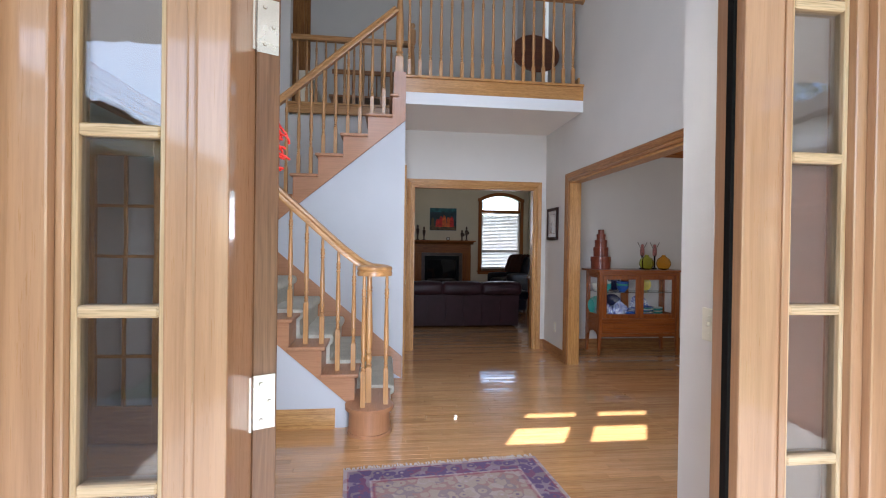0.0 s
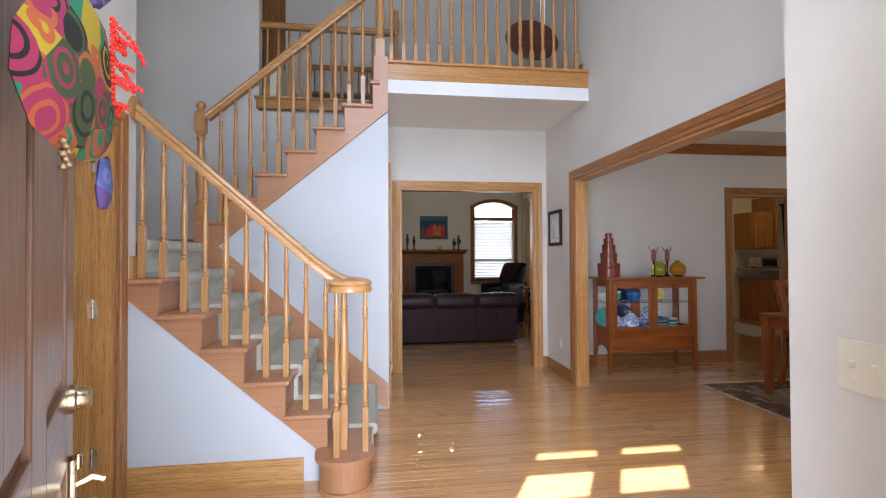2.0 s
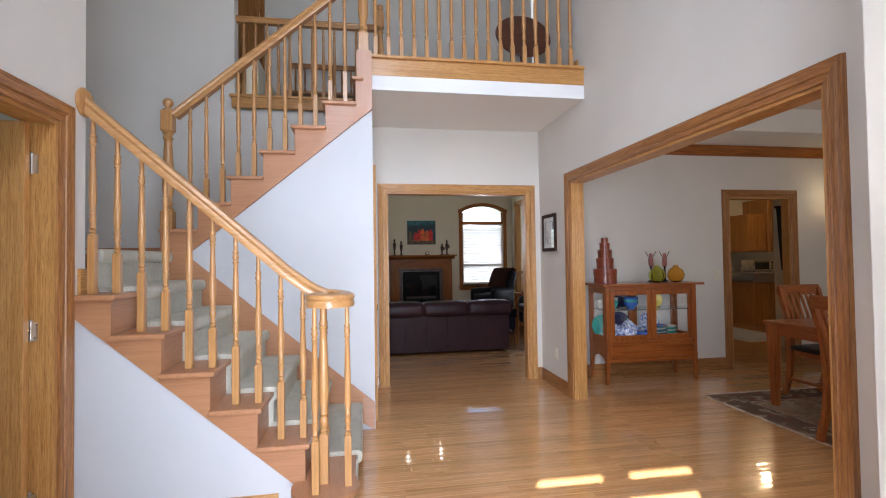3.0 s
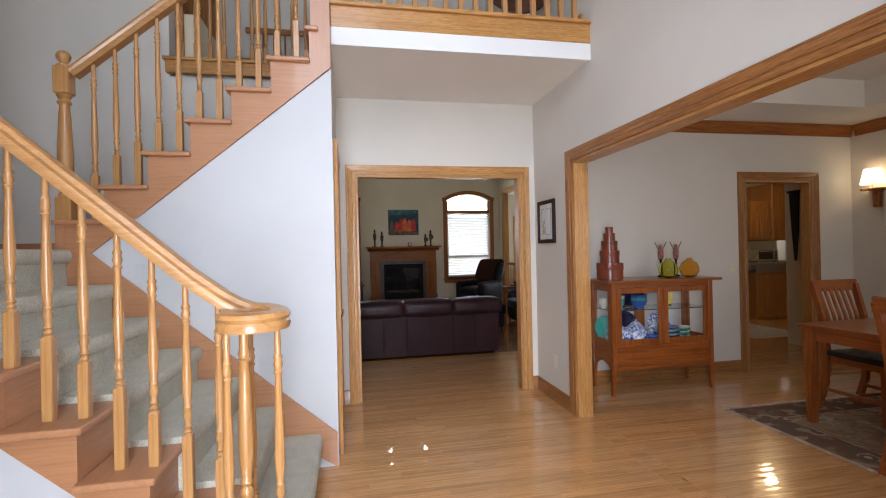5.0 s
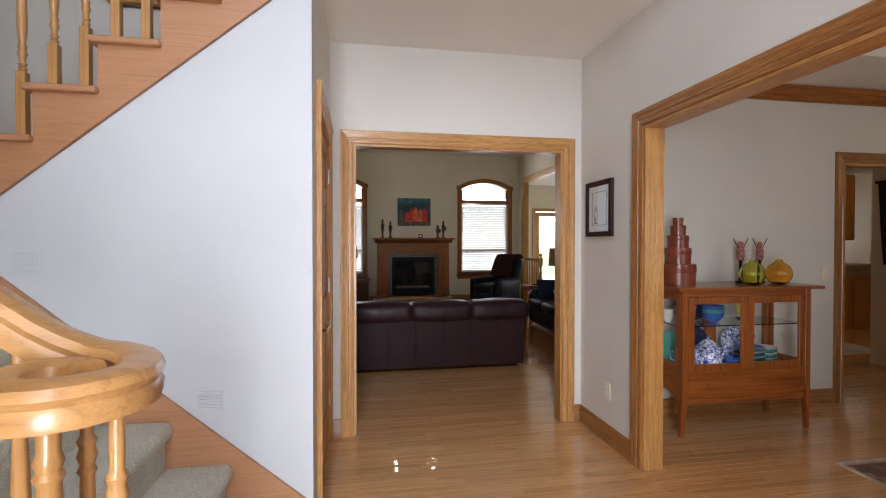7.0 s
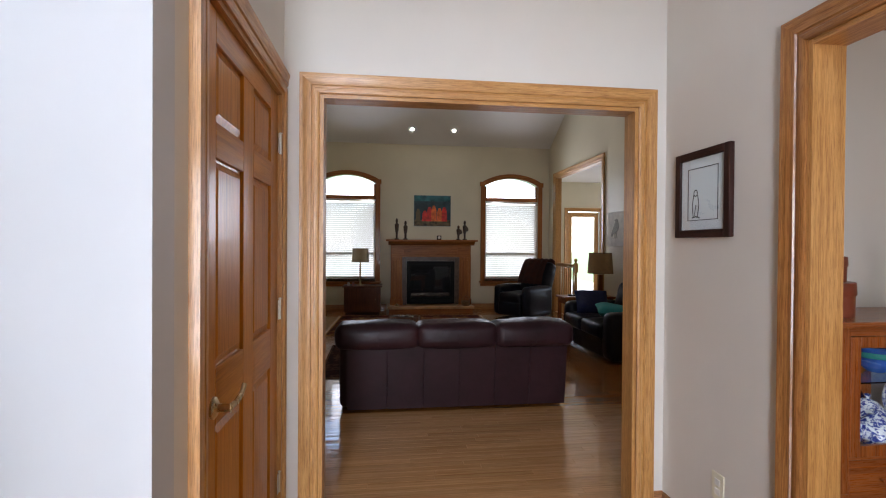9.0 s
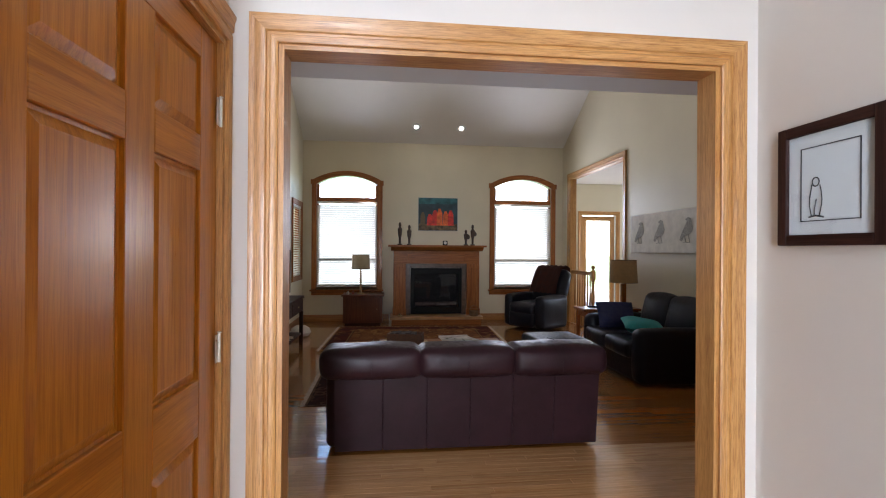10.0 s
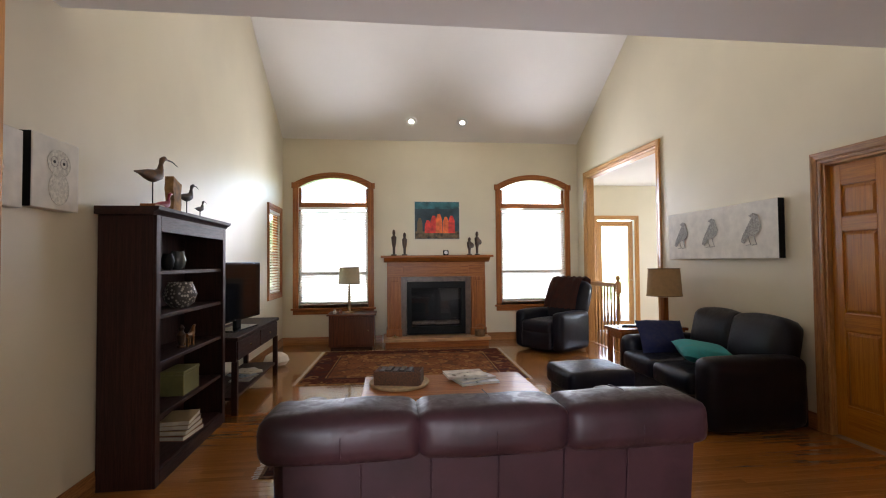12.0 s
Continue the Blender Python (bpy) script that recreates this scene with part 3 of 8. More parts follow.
# ---- entry: frame, sidelights, open door ----
ENTRY = wood("entry_oak", (0.42, 0.230, 0.118), (0.47, 0.264, 0.138), (0.51, 0.292, 0.156), "z", 0.28, 1.0, figure=0.15, polish=0.08)
ENTRY_H = wood("entry_oak", (0.42, 0.230, 0.118), (0.47, 0.264, 0.138), (0.51, 0.292, 0.156), "x", 0.28, 1.0, figure=0.15, polish=0.08)
PALE_Z = wood("pale_muntin", (0.55, 0.38, 0.2), (0.66, 0.48, 0.28), (0.72, 0.56, 0.36), "z", 0.4, 0.2, figure=0.3)
PALE = wood("pale_muntin", (0.55, 0.38, 0.2), (0.66, 0.48, 0.28), (0.72, 0.56, 0.36), "x", 0.4, 0.2)
CHROME = plain("white_bronze", (0.72, 0.70, 0.66), 0.25, 0.9)


def rippled_glass():
    m, nt, b = nodes_of("rippled_glass", 0.0)
    b.inputs["Transmission Weight"].default_value = 1.0
    b.inputs["IOR"].default_value = 1.52
    v = coords(nt, (1, 1, 0.4))
    bump(nt, b, noise_tex(nt, v, 9, 2), 0.12, 0.01)
    return m


OLD_GLASS = rippled_glass()


def entry_frame():
    e = thing("front_entrance", "stained wood entry frame with narrow sidelights", "entrance", pose(0, 0, 0))
    posts = [(-0.30, -0.235, 0.93, 1.13), (-0.235, -0.165, 0.975, 1.08), (-0.165, -0.150, 0.99, 1.045), (-0.007, 0.03, 0.995, 1.08), (0.03, 0.046, 0.985, 1.08), (0.046, 0.098, 0.98, 1.13),
             (1.050, 1.075, 1.031, 1.13), (1.003, 1.082, 0.99, 1.030), (1.082, 1.092, 0.998, 1.12), (1.092, 1.108, 0.996, 1.08), (1.235, 1.262, 0.99, 1.045), (1.262, 1.315, 0.975, 1.08), (1.315, 1.40, 0.93, 1.12)]
    for x0, x1, y0, y1 in posts:
        part("post", B((x0, y0, 0.0, x1, y1, 2.08), bevel=0.004, seg=2), ENTRY, e)
    part("head", B((-0.30, 0.92, 2.08, 1.40, 1.13, 2.20), bevel=0.004), ENTRY_H, e)
    part("threshold", B((-0.30, 0.90, -0.02, 1.40, 1.135, 0.006), bevel=0.004), plain("bronze_sill", (0.16, 0.12, 0.08), 0.4, 0.7), e, "dark metal threshold")
    for x0, x1 in ((-0.150, -0.007), (1.108, 1.235)):
        sl = part("sidelight", B((x0, 0.99, 0.02, x1, 1.05, 0.34), bevel=0.003), ENTRY, e)
        for y in (1.014, 1.026):
            part("pane", B((x0, y, 0.34, x1, y + 0.004, 2.08)), OLD_GLASS, sl, "old rippled clear glass").visible_shadow = False
        for z in (0.625, 0.913, 1.203, 1.496, 1.79):
            part("muntin", B((x0 + 0.0102, 1.003, z - 0.010, x1 - 0.0102, 1.041, z + 0.010), bevel=0.003), PALE, sl, "pale wooden muntin")
        for xx in (x0, x1 - 0.010):
            part("glazing_bead", B((xx, 1.004, 0.34, xx + 0.010, 1.040, 2.08), bevel=0.002), PALE_Z, sl, "pale glazing bead")
    part("weatherstrip", B((0.996, 1.012, 0.01, 1.003, 1.028, 2.08)), BLACK, e, "dark rubber weatherstrip")
    for z in (0.83, 1.02):
        part("strike_plate", B((1.046, 1.05, z - 0.03, 1.0495, 1.09, z + 0.03), (1.0445, 1.06, z - 0.015, 1.0465, 1.08, z + 0.015)), BRASS, e, "brass strike plate")


entry_frame()


def tuft(bm, p, d, length, r, n=6, curl=0.3, seed=0):
    rnd = random.Random(seed)
    pts = [Vector(p)]
    d = Vector(d).normalized()
    for i in range(n):
        d = (d + Vector((rnd.uniform(-curl, curl), rnd.uniform(-curl, curl), rnd.uniform(-curl, curl) - 0.1))).normalized()
        pts.append(pts[-1] + d * length / n)
    sweep(pts, circle(r, 6), bm)


def front_door():
    d = thing("front_door", "wide open stained wooden front door with worn face", "door", pose(0.140, 1.142, 0.012, 0, 0, 115.5))
    # local x runs along the slab from the hinge; local -y is the outer face
    panel_door(d, 0.92, 2.05, 0.045, [(0.22, 0.86), (1.02, 1.88)], lambda ax: wood("front_door_wood", (0.17, 0.080, 0.036), (0.24, 0.115, 0.054), (0.29, 0.145, 0.070), ax, 0.34, 0.5, figure=0.4, polish=0.15), cols=2, stile=0.13)
    for z in (0.30, 1.00, 1.72):
        bm = B((-0.004, 0.004, z - 0.052, -0.001, 0.045, z + 0.052))
        lathe([(0.008, -0.052), (0.008, 0.052)], 10, pose(-0.006, 0.052, z), bm)
        for k in (-0.035, 0, 0.035):
            lathe([(0.004, 0), (0.003, 0.002)], 8, pose(-0.0045, 0.022 + 0.008 * (1 if k else -1), z + k, 0, -90, 0), bm)
        part("hinge", bm, CHROME, d, "bright ball-bearing hinge", True)
    bolt = lathe([(0.030, 0), (0.030, 0.01), (0.024, 0.014), (0.022, 0.034), (0.019, 0.038), (0.004, 0.038)], 20, pose(0.855, 0, 0.985, 90, 0, 0))
    part("deadbolt", bolt, BRASS, d, "brass deadbolt cylinder", True)
    plate = B((0.833, -0.012, 0.74, 0.877, 0.0, 0.86), bevel=0.004, seg=2)
    add_box(plate, 0.838, -0.022, 0.835, 0.872, -0.010, 0.868, bevel=0.004)
    h = part("handle_plate", plate, BRASS, d, "brass entry handle plate")
    grip = sweep([(0.855, -0.012, 0.755), (0.855, -0.045, 0.758), (0.855, -0.062, 0.74), (0.855, -0.062, 0.70), (0.855, -0.048, 0.64), (0.855, -0.03, 0.60), (0.855, -0.012, 0.565), (0.855, 0.0, 0.555)], circle(0.008, 8), up=Vector((1, 0, 0)))
    part("grip", grip, BRASS, h, "curved brass grip", True)
    part("thumb_latch", sweep([(0.855, -0.01, 0.80), (0.855, -0.04, 0.81), (0.855, -0.062, 0.80)], circle(0.007, 8, 0.004), up=Vector((1, 0, 0))), BRASS, h, "brass thumb latch", True)
    kn = lathe([(0.028, 0), (0.028, 0.008), (0.012, 0.016), (0.010, 0.03)], 16, pose(0.38, 0, 1.80, 90, 0, 0))
    ring = [(0.38 + 0.055 * math.sin(a), -0.034 - 0.008 * math.sin(a) ** 2, 1.745 + 0.055 * math.cos(a)) for a in [2 * math.pi * i / 20 for i in range(20)]]
    sweep(ring, circle(0.008, 6), kn, up=Vector((0, 1, 0)), closed=True)
    part("knocker", kn, BLACK, d, "black iron ring knocker", True)
    return d


front_door()
D = pose(0.140, 1.142, 0.012, 0, 0, 115.5)


def ornament():
    o = thing("door_ornament", "colourful padded fabric bird ornament hanging on the door", "ornament", pose(0.052, 1.44, 1.545, 0, 0, 100))

    def pad(pts, mat, depth, name, label, y=0.0):
        pts = [((px + 0.017) * 2.25, pz * 0.92) for px, pz in pts]
        bm = bmesh.new()
        n = len(pts)
        cx, cz = sum(p[0] for p in pts) / n, sum(p[1] for p in pts) / n
        rings = []
        for s, yy in ((0.0, depth), (0.5, depth * 0.85), (0.85, depth * 0.5), (1.0, 0.0), (0.85, -depth * 0.5), (0.5, -depth * 0.85), (0.0, -depth)):
            if s == 0:
                rings.append([bm.verts.new((cx, y + yy, cz))])
            else:
                rings.append([bm.verts.new((cx + (px - cx) * s, y + yy, cz + (pz - cz) * s)) for px, pz in pts])
        for a, b in zip(rings, rings[1:]):
            for i in range(n):
                j = (i + 1) % n
                if len(a) == 1:
                    bm.faces.new((a[0], b[i], b[j]))
                elif len(b) == 1:
                    bm.faces.new((a[i], a[j], b[0]))
                else:
                    bm.faces.new((a[i], a[j], b[j], b[i]))
        return part(name, bm, mat, o, label, True)

    def cloth(name, cols, scale):
        m, nt, b = nodes_of(name, 0.85)
        v = coords(nt, (1, 1, 1))
        vo = nt.nodes.new("ShaderNodeTexVoronoi")
        vo.inputs["Scale"].default_value = scale
        nt.links.new(v, vo.inputs["Vector"])
        sep = nt.nodes.new("ShaderNodeSeparateColor")
        nt.links.new(vo.outputs["Color"], sep.inputs[0])
        r1 = ramp_mix(nt, sep.outputs[0], [(i / len(cols), c) for i, c in enumerate(cols)])
        r1.node.color_ramp.interpolation = "CONSTANT"
        rings = nt.nodes.new("ShaderNodeMath")
        rings.operation = "SINE"
        mul = nt.nodes.new("ShaderNodeMath")
        mul.operation = "MULTIPLY"
        mul.inputs[1].default_value = 22
        nt.links.new(vo.outputs["Distance"], mul.inputs[0])
        nt.links.new(mul.outputs[0], rings.inputs[0])
        r2 = ramp_mix(nt, sep.outputs[1], [(i / len(cols), c) for i, c in enumerate(cols[::-1])])
        r2.node.color_ramp.interpolation = "CONSTANT"
        fac = ramp_mix(nt, rings.outputs[0], [(0.45, (0, 0, 0)), (0.55, (1, 1, 1))])
        nt.links.new(mix_rgb(nt, fac, r1, r2), b.inputs["Base Color"])
        bump(nt, b, noise_tex(nt, v, 900, 2), 0.3, 0.001)
        return m
    bright = cloth("printed_cotton", [(0.012, 0.014, 0.012), (0.42, 0.30, 0.015), (0.30, 0.025, 0.08), (0.02, 0.20, 0.10), (0.05, 0.08, 0.025), (0.40, 0.10, 0.03)], 18)
    blue = cloth("blue_printed_cotton", [(0.07, 0.09, 0.26), (0.14, 0.14, 0.32), (0.24, 0.27, 0.40), (0.10, 0.05, 0.18)], 22)
    body = [(-0.005, 0.115), (0.02, 0.10), (0.034, 0.05), (0.040, -0.03), (0.034, -0.09), (0.012, -0.122), (-0.03, -0.130), (-0.062, -0.112), (-0.080, -0.065), (-0.078, -0.01), (-0.060, 0.045), (-0.035, 0.09)]
    pad(body, bright, 0.022, "body", "bright patterned cotton body")
    tail = [(0.0, 0.10), (0.02, 0.12), (0.05, 0.18), (0.065, 0.25), (0.055, 0.27), (0.03, 0.25), (0.005, 0.19), (-0.008, 0.13)]
    pad(tail, blue, 0.012, "tail", "blue patterned cotton tail")
    wing = [(0.022, -0.11), (0.035, -0.10), (0.042, -0.15), (0.036, -0.185), (0.022, -0.19), (0.016, -0.16)]
    pad(wing, blue, 0.008, "wing_tip", "blue patterned cotton tip")
    bm = bmesh.new()
    rnd = random.Random(4)
    for i in range(16):
        z = 0.10 - i * 0.009
        p = Vector((0.085, -0.015, z * 0.9 + 0.01))
        dr = Vector((0.8, rnd.uniform(-0.5, 0.4), rnd.uniform(-0.5, 0.4))).normalized()
        for k in range(rnd.randint(4, 9)):
            bmesh.ops.create_icosphere(bm, subdivisions=1, radius=0.0042, matrix=Matrix.Translation(p))
            dr = (dr + Vector((0, rnd.uniform(-0.25, 0.25), -0.08))).normalized()
            p = p + dr * 0.0075
    part("bead_fringe", bm, plain("red_beads", (0.6, 0.03, 0.02), 0.25), o, "red glass bead fringe", True)
    bm = bmesh.new()
    for i in range(7):
        bmesh.ops.create_icosphere(bm, subdivisions=1, radius=0.005, matrix=Matrix.Translation((-0.055 + 0.007 * (i % 3), -0.01, -0.108 - 0.005 * i)))
    part("bells", bm, BRASS, o, "small brass bells", True)
    cord = sweep([(0.02, 0.0, 0.09), (0.0, 0.01, 0.14), (-0.01, 0.02, 0.165)], circle(0.0018, 5), up=Vector((0, 1, 0)))
    sweep([(0.04, 0.0, 0.085), (0.006, 0.01, 0.14), (-0.01, 0.02, 0.165)], circle(0.0018, 5), cord, up=Vector((0, 1, 0)))
    part("cord", cord, BLACK, o, "thin black cord")


ornament()


def tassel():
    t = thing("blue_tassel", "blue yarn tassel hanging from the brass door grip", "tassel", D @ pose(0.855, -0.05, 0.61))
    bm = bmesh.new()
    for i in range(26):
        a = i * 2.4
        tuft(bm, (0.008 * math.cos(a), 0.008 * math.sin(a), 0.0), (0.12 * math.cos(a), 0.12 * math.sin(a), -1), 0.11, 0.0035, 5, 0.12, i)
    YARN = plain("blue_yarn", (0.04, 0.10, 0.30), 0.9)
    part("strands", bm, YARN, t, "", True)
    part("binding", lathe([(0.004, 0.035), (0.012, 0.02), (0.013, -0.005), (0.017, -0.02)], 12), YARN, t, "", True)


tassel()


def foyer_window():
    w = tagged(thing("window_foyer", "tall divided foyer window above the front door", "window", pose(0, 0, 0)), kind="structure")
    for x0, x1 in ((-0.16, -0.12), (0.33, 0.47), (0.92, 1.00)):
        part("window_frame", B((x0, 1.00, 2.44, x1, 1.09, 4.90), bevel=0.003), WHITE, w)
    for z0, z1 in ((2.44, 2.475), (2.86, 3.03), (3.6, 3.66), (4.3, 4.36), (4.86, 4.90)):
        for x0, x1 in ((-0.12, 0.33), (0.47, 0.92)):
            part("glazing_bar", B((x0, 1.01, z0, x1, 1.08, z1), bevel=0.003), WHITE, w)
    for x0, x1 in ((-0.12, 0.33), (0.47, 0.92)):
        part("pane", B((x0, 1.043, 2.475, x1, 1.048, 4.86)), CLEAR, w, "clear glass pane").visible_shadow = False


foyer_window()


def dining_window():
    w = tagged(thing("window_dining", "wide white dining room window", "window", pose(0, 0, 0)), kind="structure")
    for x0, x1 in ((3.4, 3.46), (4.37, 4.43), (5.34, 5.4)):
        part("window_frame", B((x0, 0.99, 0.75, x1, 1.09, 2.2), bevel=0.003), oak("z"), w)
    for x0, x1 in ((3.46, 4.37), (4.43, 5.34)):
        part("window_frame", B((x0, 0.99, 0.75, x1, 1.09, 0.81), bevel=0.003), oak("x"), w)
        part("window_frame", B((x0, 0.99, 2.14, x1, 1.09, 2.2), bevel=0.003), oak("x"), w)
        part("pane", B((x0, 1.035, 0.81, x1, 1.04, 2.14)), CLEAR, w, "clear glass pane").visible_shadow = False


dining_window()

# ---- staircase ----
LOW_TOP = [0.0] + [0.197 * k for k in range(1, 7)] + [1.39]
LOW_X = [None, 0.37, 0.135, -0.10, -0.327, -0.555, -0.782, -1.01]
UP_TOP = {k: 1.588 + 0.2015 * (k - 8) for k in range(8, 15)}
UP_X = {k: -1.02 + 0.235 * (k - 8) for k in range(8, 16)}
YF, YW = 3.62, 4.87


def nosed(x0, x1, y0, y1, z, t=0.028):
    return B((x0, y0, z - t, x1, y1, z), bevel=0.011, seg=3)


def staircase():
    s = thing("staircase", "two-flight oak staircase with a carpet runner", "staircase", pose(0, 0, 0))
    so, sx = satin_oak("y"), satin_oak("x")
    for k in range(2, 7):
        x1, x0, z = LOW_X[k], LOW_X[k + 1], LOW_TOP[k]
        part("tread", nosed(x0 - 0.004, x1 + 0.028, YF - 0.035, YW - 0.02, z), so, s)
        part("riser", B((x1 - 0.02, YF + 0.032, LOW_TOP[k - 1], x1, YW - 0.02, z - 0.028)), so, s)
    part("riser", B((LOW_X[7] - 0.02, YF + 0.09, LOW_TOP[6], LOW_X[7], YW - 0.02, 1.362)), so, s)
    # rounded starting step
    cx, cy, r = 0.245, 3.55, 0.145

    def bull(rr, x0, x1):
        pts = [(cx + rr * math.cos(a), cy + rr * math.sin(a)) for a in [radians(-200 + 16 * i) for i in range(13)]]
        return [(x0, YW - 0.02), (x0, cy + rr * math.sin(radians(-200)))] + pts + [(x1, cy + 0.1), (x1, YW - 0.02)]
    part("starting_step", prism(bull(r, 0.115, 0.362), "z", 0.0, 0.169), satin_oak("z"), s, "rounded starting step", True)
    part("starting_tread", prism(bull(r + 0.026, 0.10, 0.388), "z", 0.169, 0.197), so, s, "", True)
    part("base_moulding", prism(bull(r + 0.012, 0.11, 0.374), "z", 0.0, 0.02), so, s, "", True)
    # lower outer stringer: stepped top, straight lower edge
    bot = lambda x: 0.244 - 0.866 * (x - 0.007)
    for k in range(2, 7):
        x1, x0, z = LOW_X[k], max(LOW_X[k + 1], -0.948), LOW_TOP[k] - 0.028
        part("stringer", prism([(x0, max(0, bot(x0))), (x1, max(0, bot(x1))), (x1, z), (x0, z)], "y", YF, YF + 0.03), sx, s)
    # upper flight
    for k in range(8, 15):
        x0, x1, z = UP_X[k], UP_X[k + 1], UP_TOP[k]
        part("tread", nosed(x0 - 0.028, min(x1 + 0.004, 0.45), YW - 0.05, 6.10, z), so, s)
        part("riser", B((x0, YW - 0.012, UP_TOP.get(k - 1, 1.39), x0 + 0.02, 6.10, z - 0.028)), so, s)
    lo = lambda x: 2.521 + 0.834 * (x - 0.488)
    for k in range(8, 15):
        x0, x1, z = UP_X[k], min(UP_X[k + 1], 0.50), UP_TOP[k] - 0.028
        part("stringer", prism([(x0, lo(x0)), (x1, lo(x1)), (x1, z), (x0, z)], "y", YW - 0.018, YW - 0.001), sx, s)
    part("stringer", prism([(0.40, lo(0.40)), (0.52, lo(0.52)), (0.52, 3.02), (0.40, 3.02)], "y", YW - 0.020, YW + 0.09), satin_oak("z"), s)
    part("landing_fascia", B((-1.04, YW - 0.0205, 1.12, -1.0, YW - 0.001, 1.56)), sx, s)
    # skirt on the white wall
    sk = lambda x: 1.405 - 0.853 * (x + 0.879)
    part("skirt_board", prism([(-1.01, 1.0), (0.515, 0.0), (0.515, sk(0.515)), (-0.88, sk(-0.88)), (-1.01, 1.42)], "y", YW - 0.019, YW - 0.0015), sx, s)
    part("landing", B((-2.30, 3.72, 1.20, -1.01, 6.10, 1.39), bevel=0.006), so, s)
    part("landing_skirt", B((-2.298, 3.722, 1.39, -2.284, 6.098, 1.49)), satin_oak("y"), s)
    part("landing_skirt", B((-2.284, 6.084, 1.39, -1.03, 6.098, 1.49)), sx, s)
    part("wall_skirt", B((-0.95, 3.655, 1.18, -0.935, 3.72, 1.31)), oak("y"), s)
    # carpet runner over the lower flight
    m, nt, b = nodes_of("sage_carpet", 0.95)
    v = coords(nt, (1, 1, 1))
    fine = noise_tex(nt, v, 160, 4)
    big = noise_tex(nt, v, 9, 3)
    c1 = ramp_mix(nt, fine, [(0.3, (0.44, 0.42, 0.335)), (0.65, (0.80, 0.765, 0.65))])
    nt.links.new(mix_rgb(nt, 0.35, c1, ramp_mix(nt, big, [(0.3, (0.52, 0.50, 0.41)), (0.7, (0.76, 0.73, 0.62))])), b.inputs["Base Color"])
    bump(nt, b, fine, 1.0, 0.012)
    for k in range(1, 8):
        x1, z = LOW_X[k], LOW_TOP[k]
        x0 = LOW_X[k + 1] if k < 7 else -1.25
        t = 0.027
        nose = [(x1 + 0.028 + t * math.cos(a), z - 0.012 + (0.012 + t) * math.sin(a)) for a in [radians(90 - 22.5 * i) for i in range(9)]]
        poly = [(x0, z), (x0, z + t)] + nose + [(x1 + t, z - 0.045), (x1 + t, LOW_TOP[k - 1] + (t if k > 1 else 0.0)), (x1, LOW_TOP[k - 1] + (t if k > 1 else 0.0)), (x1, z - 0.028), (x1 + 0.028, z - 0.028), (x1 + 0.028, z)]
        bm = prism(poly, "y", 3.90, YW - 0.022)
        part("carpet", bm, m, s, "sage green pile carpet", True)


staircase()
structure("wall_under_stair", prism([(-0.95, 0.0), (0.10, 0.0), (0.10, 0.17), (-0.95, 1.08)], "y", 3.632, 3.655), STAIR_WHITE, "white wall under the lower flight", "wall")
baseboard("x", 3.632, -1, -0.95, 0.0, oak("x"), 0.14)
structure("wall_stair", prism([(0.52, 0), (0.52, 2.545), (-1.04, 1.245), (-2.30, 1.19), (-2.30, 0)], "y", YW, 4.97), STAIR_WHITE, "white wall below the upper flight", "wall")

# ---- railings ----
RAIL = [(-0.0310, -0.0336), (0.0310, -0.0336), (0.0345, -0.0134), (0.0276, 0.0000), (0.0356, 0.0134), (0.0299, 0.0291), (0.0138, 0.0358), (-0.0138, 0.0358), (-0.0299, 0.0291), (-0.0356, 0.0134), (-0.0276, 0.0000), (-0.0345, -0.0134)]


def baluster_mesh(h, base):
    """A turned baluster with a square foot of the given height."""
    bm = B((-0.0175, -0.0175, 0, 0.0175, 0.0175, base), bevel=0.002)
    L = h - base
    low = [(0.0165, 0.0), (0.0125, 0.006), (0.0165, 0.014), (0.0105, 0.024), (0.0165, 0.034), (0.011, 0.044), (0.0125, 0.060), (0.0175, 0.076), (0.0125, 0.092), (0.0165, 0.104), (0.0125, 0.114), (0.0175, 0.17), (0.018, 0.21)]
    top = [(0.0115, L - 0.165), (0.0165, L - 0.155), (0.0115, L - 0.145), (0.017, L - 0.128), (0.0125, L - 0.112), (0.0165, L - 0.100), (0.0105, L - 0.088), (0.0115, L - 0.05), (0.010, L)]
    lathe(low + top, 12, pose(0, 0, base), bm)
    return bm


def shared(name, me, parent, m, label=""):
    ob = new(name, me)
    ob.parent = parent
    ob.matrix_basis = m
    if label:
        ob["label"] = label
    return ob


def mesh_mat(bm, name, mat, smooth=True):
    me = mesh_of(bm, name, smooth)
    me.materials.append(mat)
    return me


def newel_bm(h, r=0.042, base=0.34, block=0.16):
    bm = B((-r, -r, 0, r, r, base), bevel=0.004)
    add_box(bm, -r, -r, h - block, r, r, h, bevel=0.006)
    L = h - block
    lathe([(r * 0.9, base), (r * 0.98, base + 0.015), (r * 0.6, base + 0.03), (r * 0.9, base + 0.05), (r * 0.62, base + 0.075), (r * 0.95, base + 0.16), (r * 0.98, base + 0.24), (r * 0.72, L - 0.12), (r * 0.6, L - 0.07), (r * 0.9, L - 0.05), (r * 0.65, L - 0.03), (r * 0.95, L - 0.008), (r * 0.9, L)], 16, None, bm)
    lathe([(r * 0.9, h), (r * 0.95, h + 0.01), (r * 0.45, h + 0.02), (r * 0.55, h + 0.03), (r * 0.85, h + 0.048), (r * 0.92, h + 0.068), (r * 0.7, h + 0.088), (r * 0.25, h + 0.098), (0.002, h + 0.10)], 16, None, bm)
    return bm


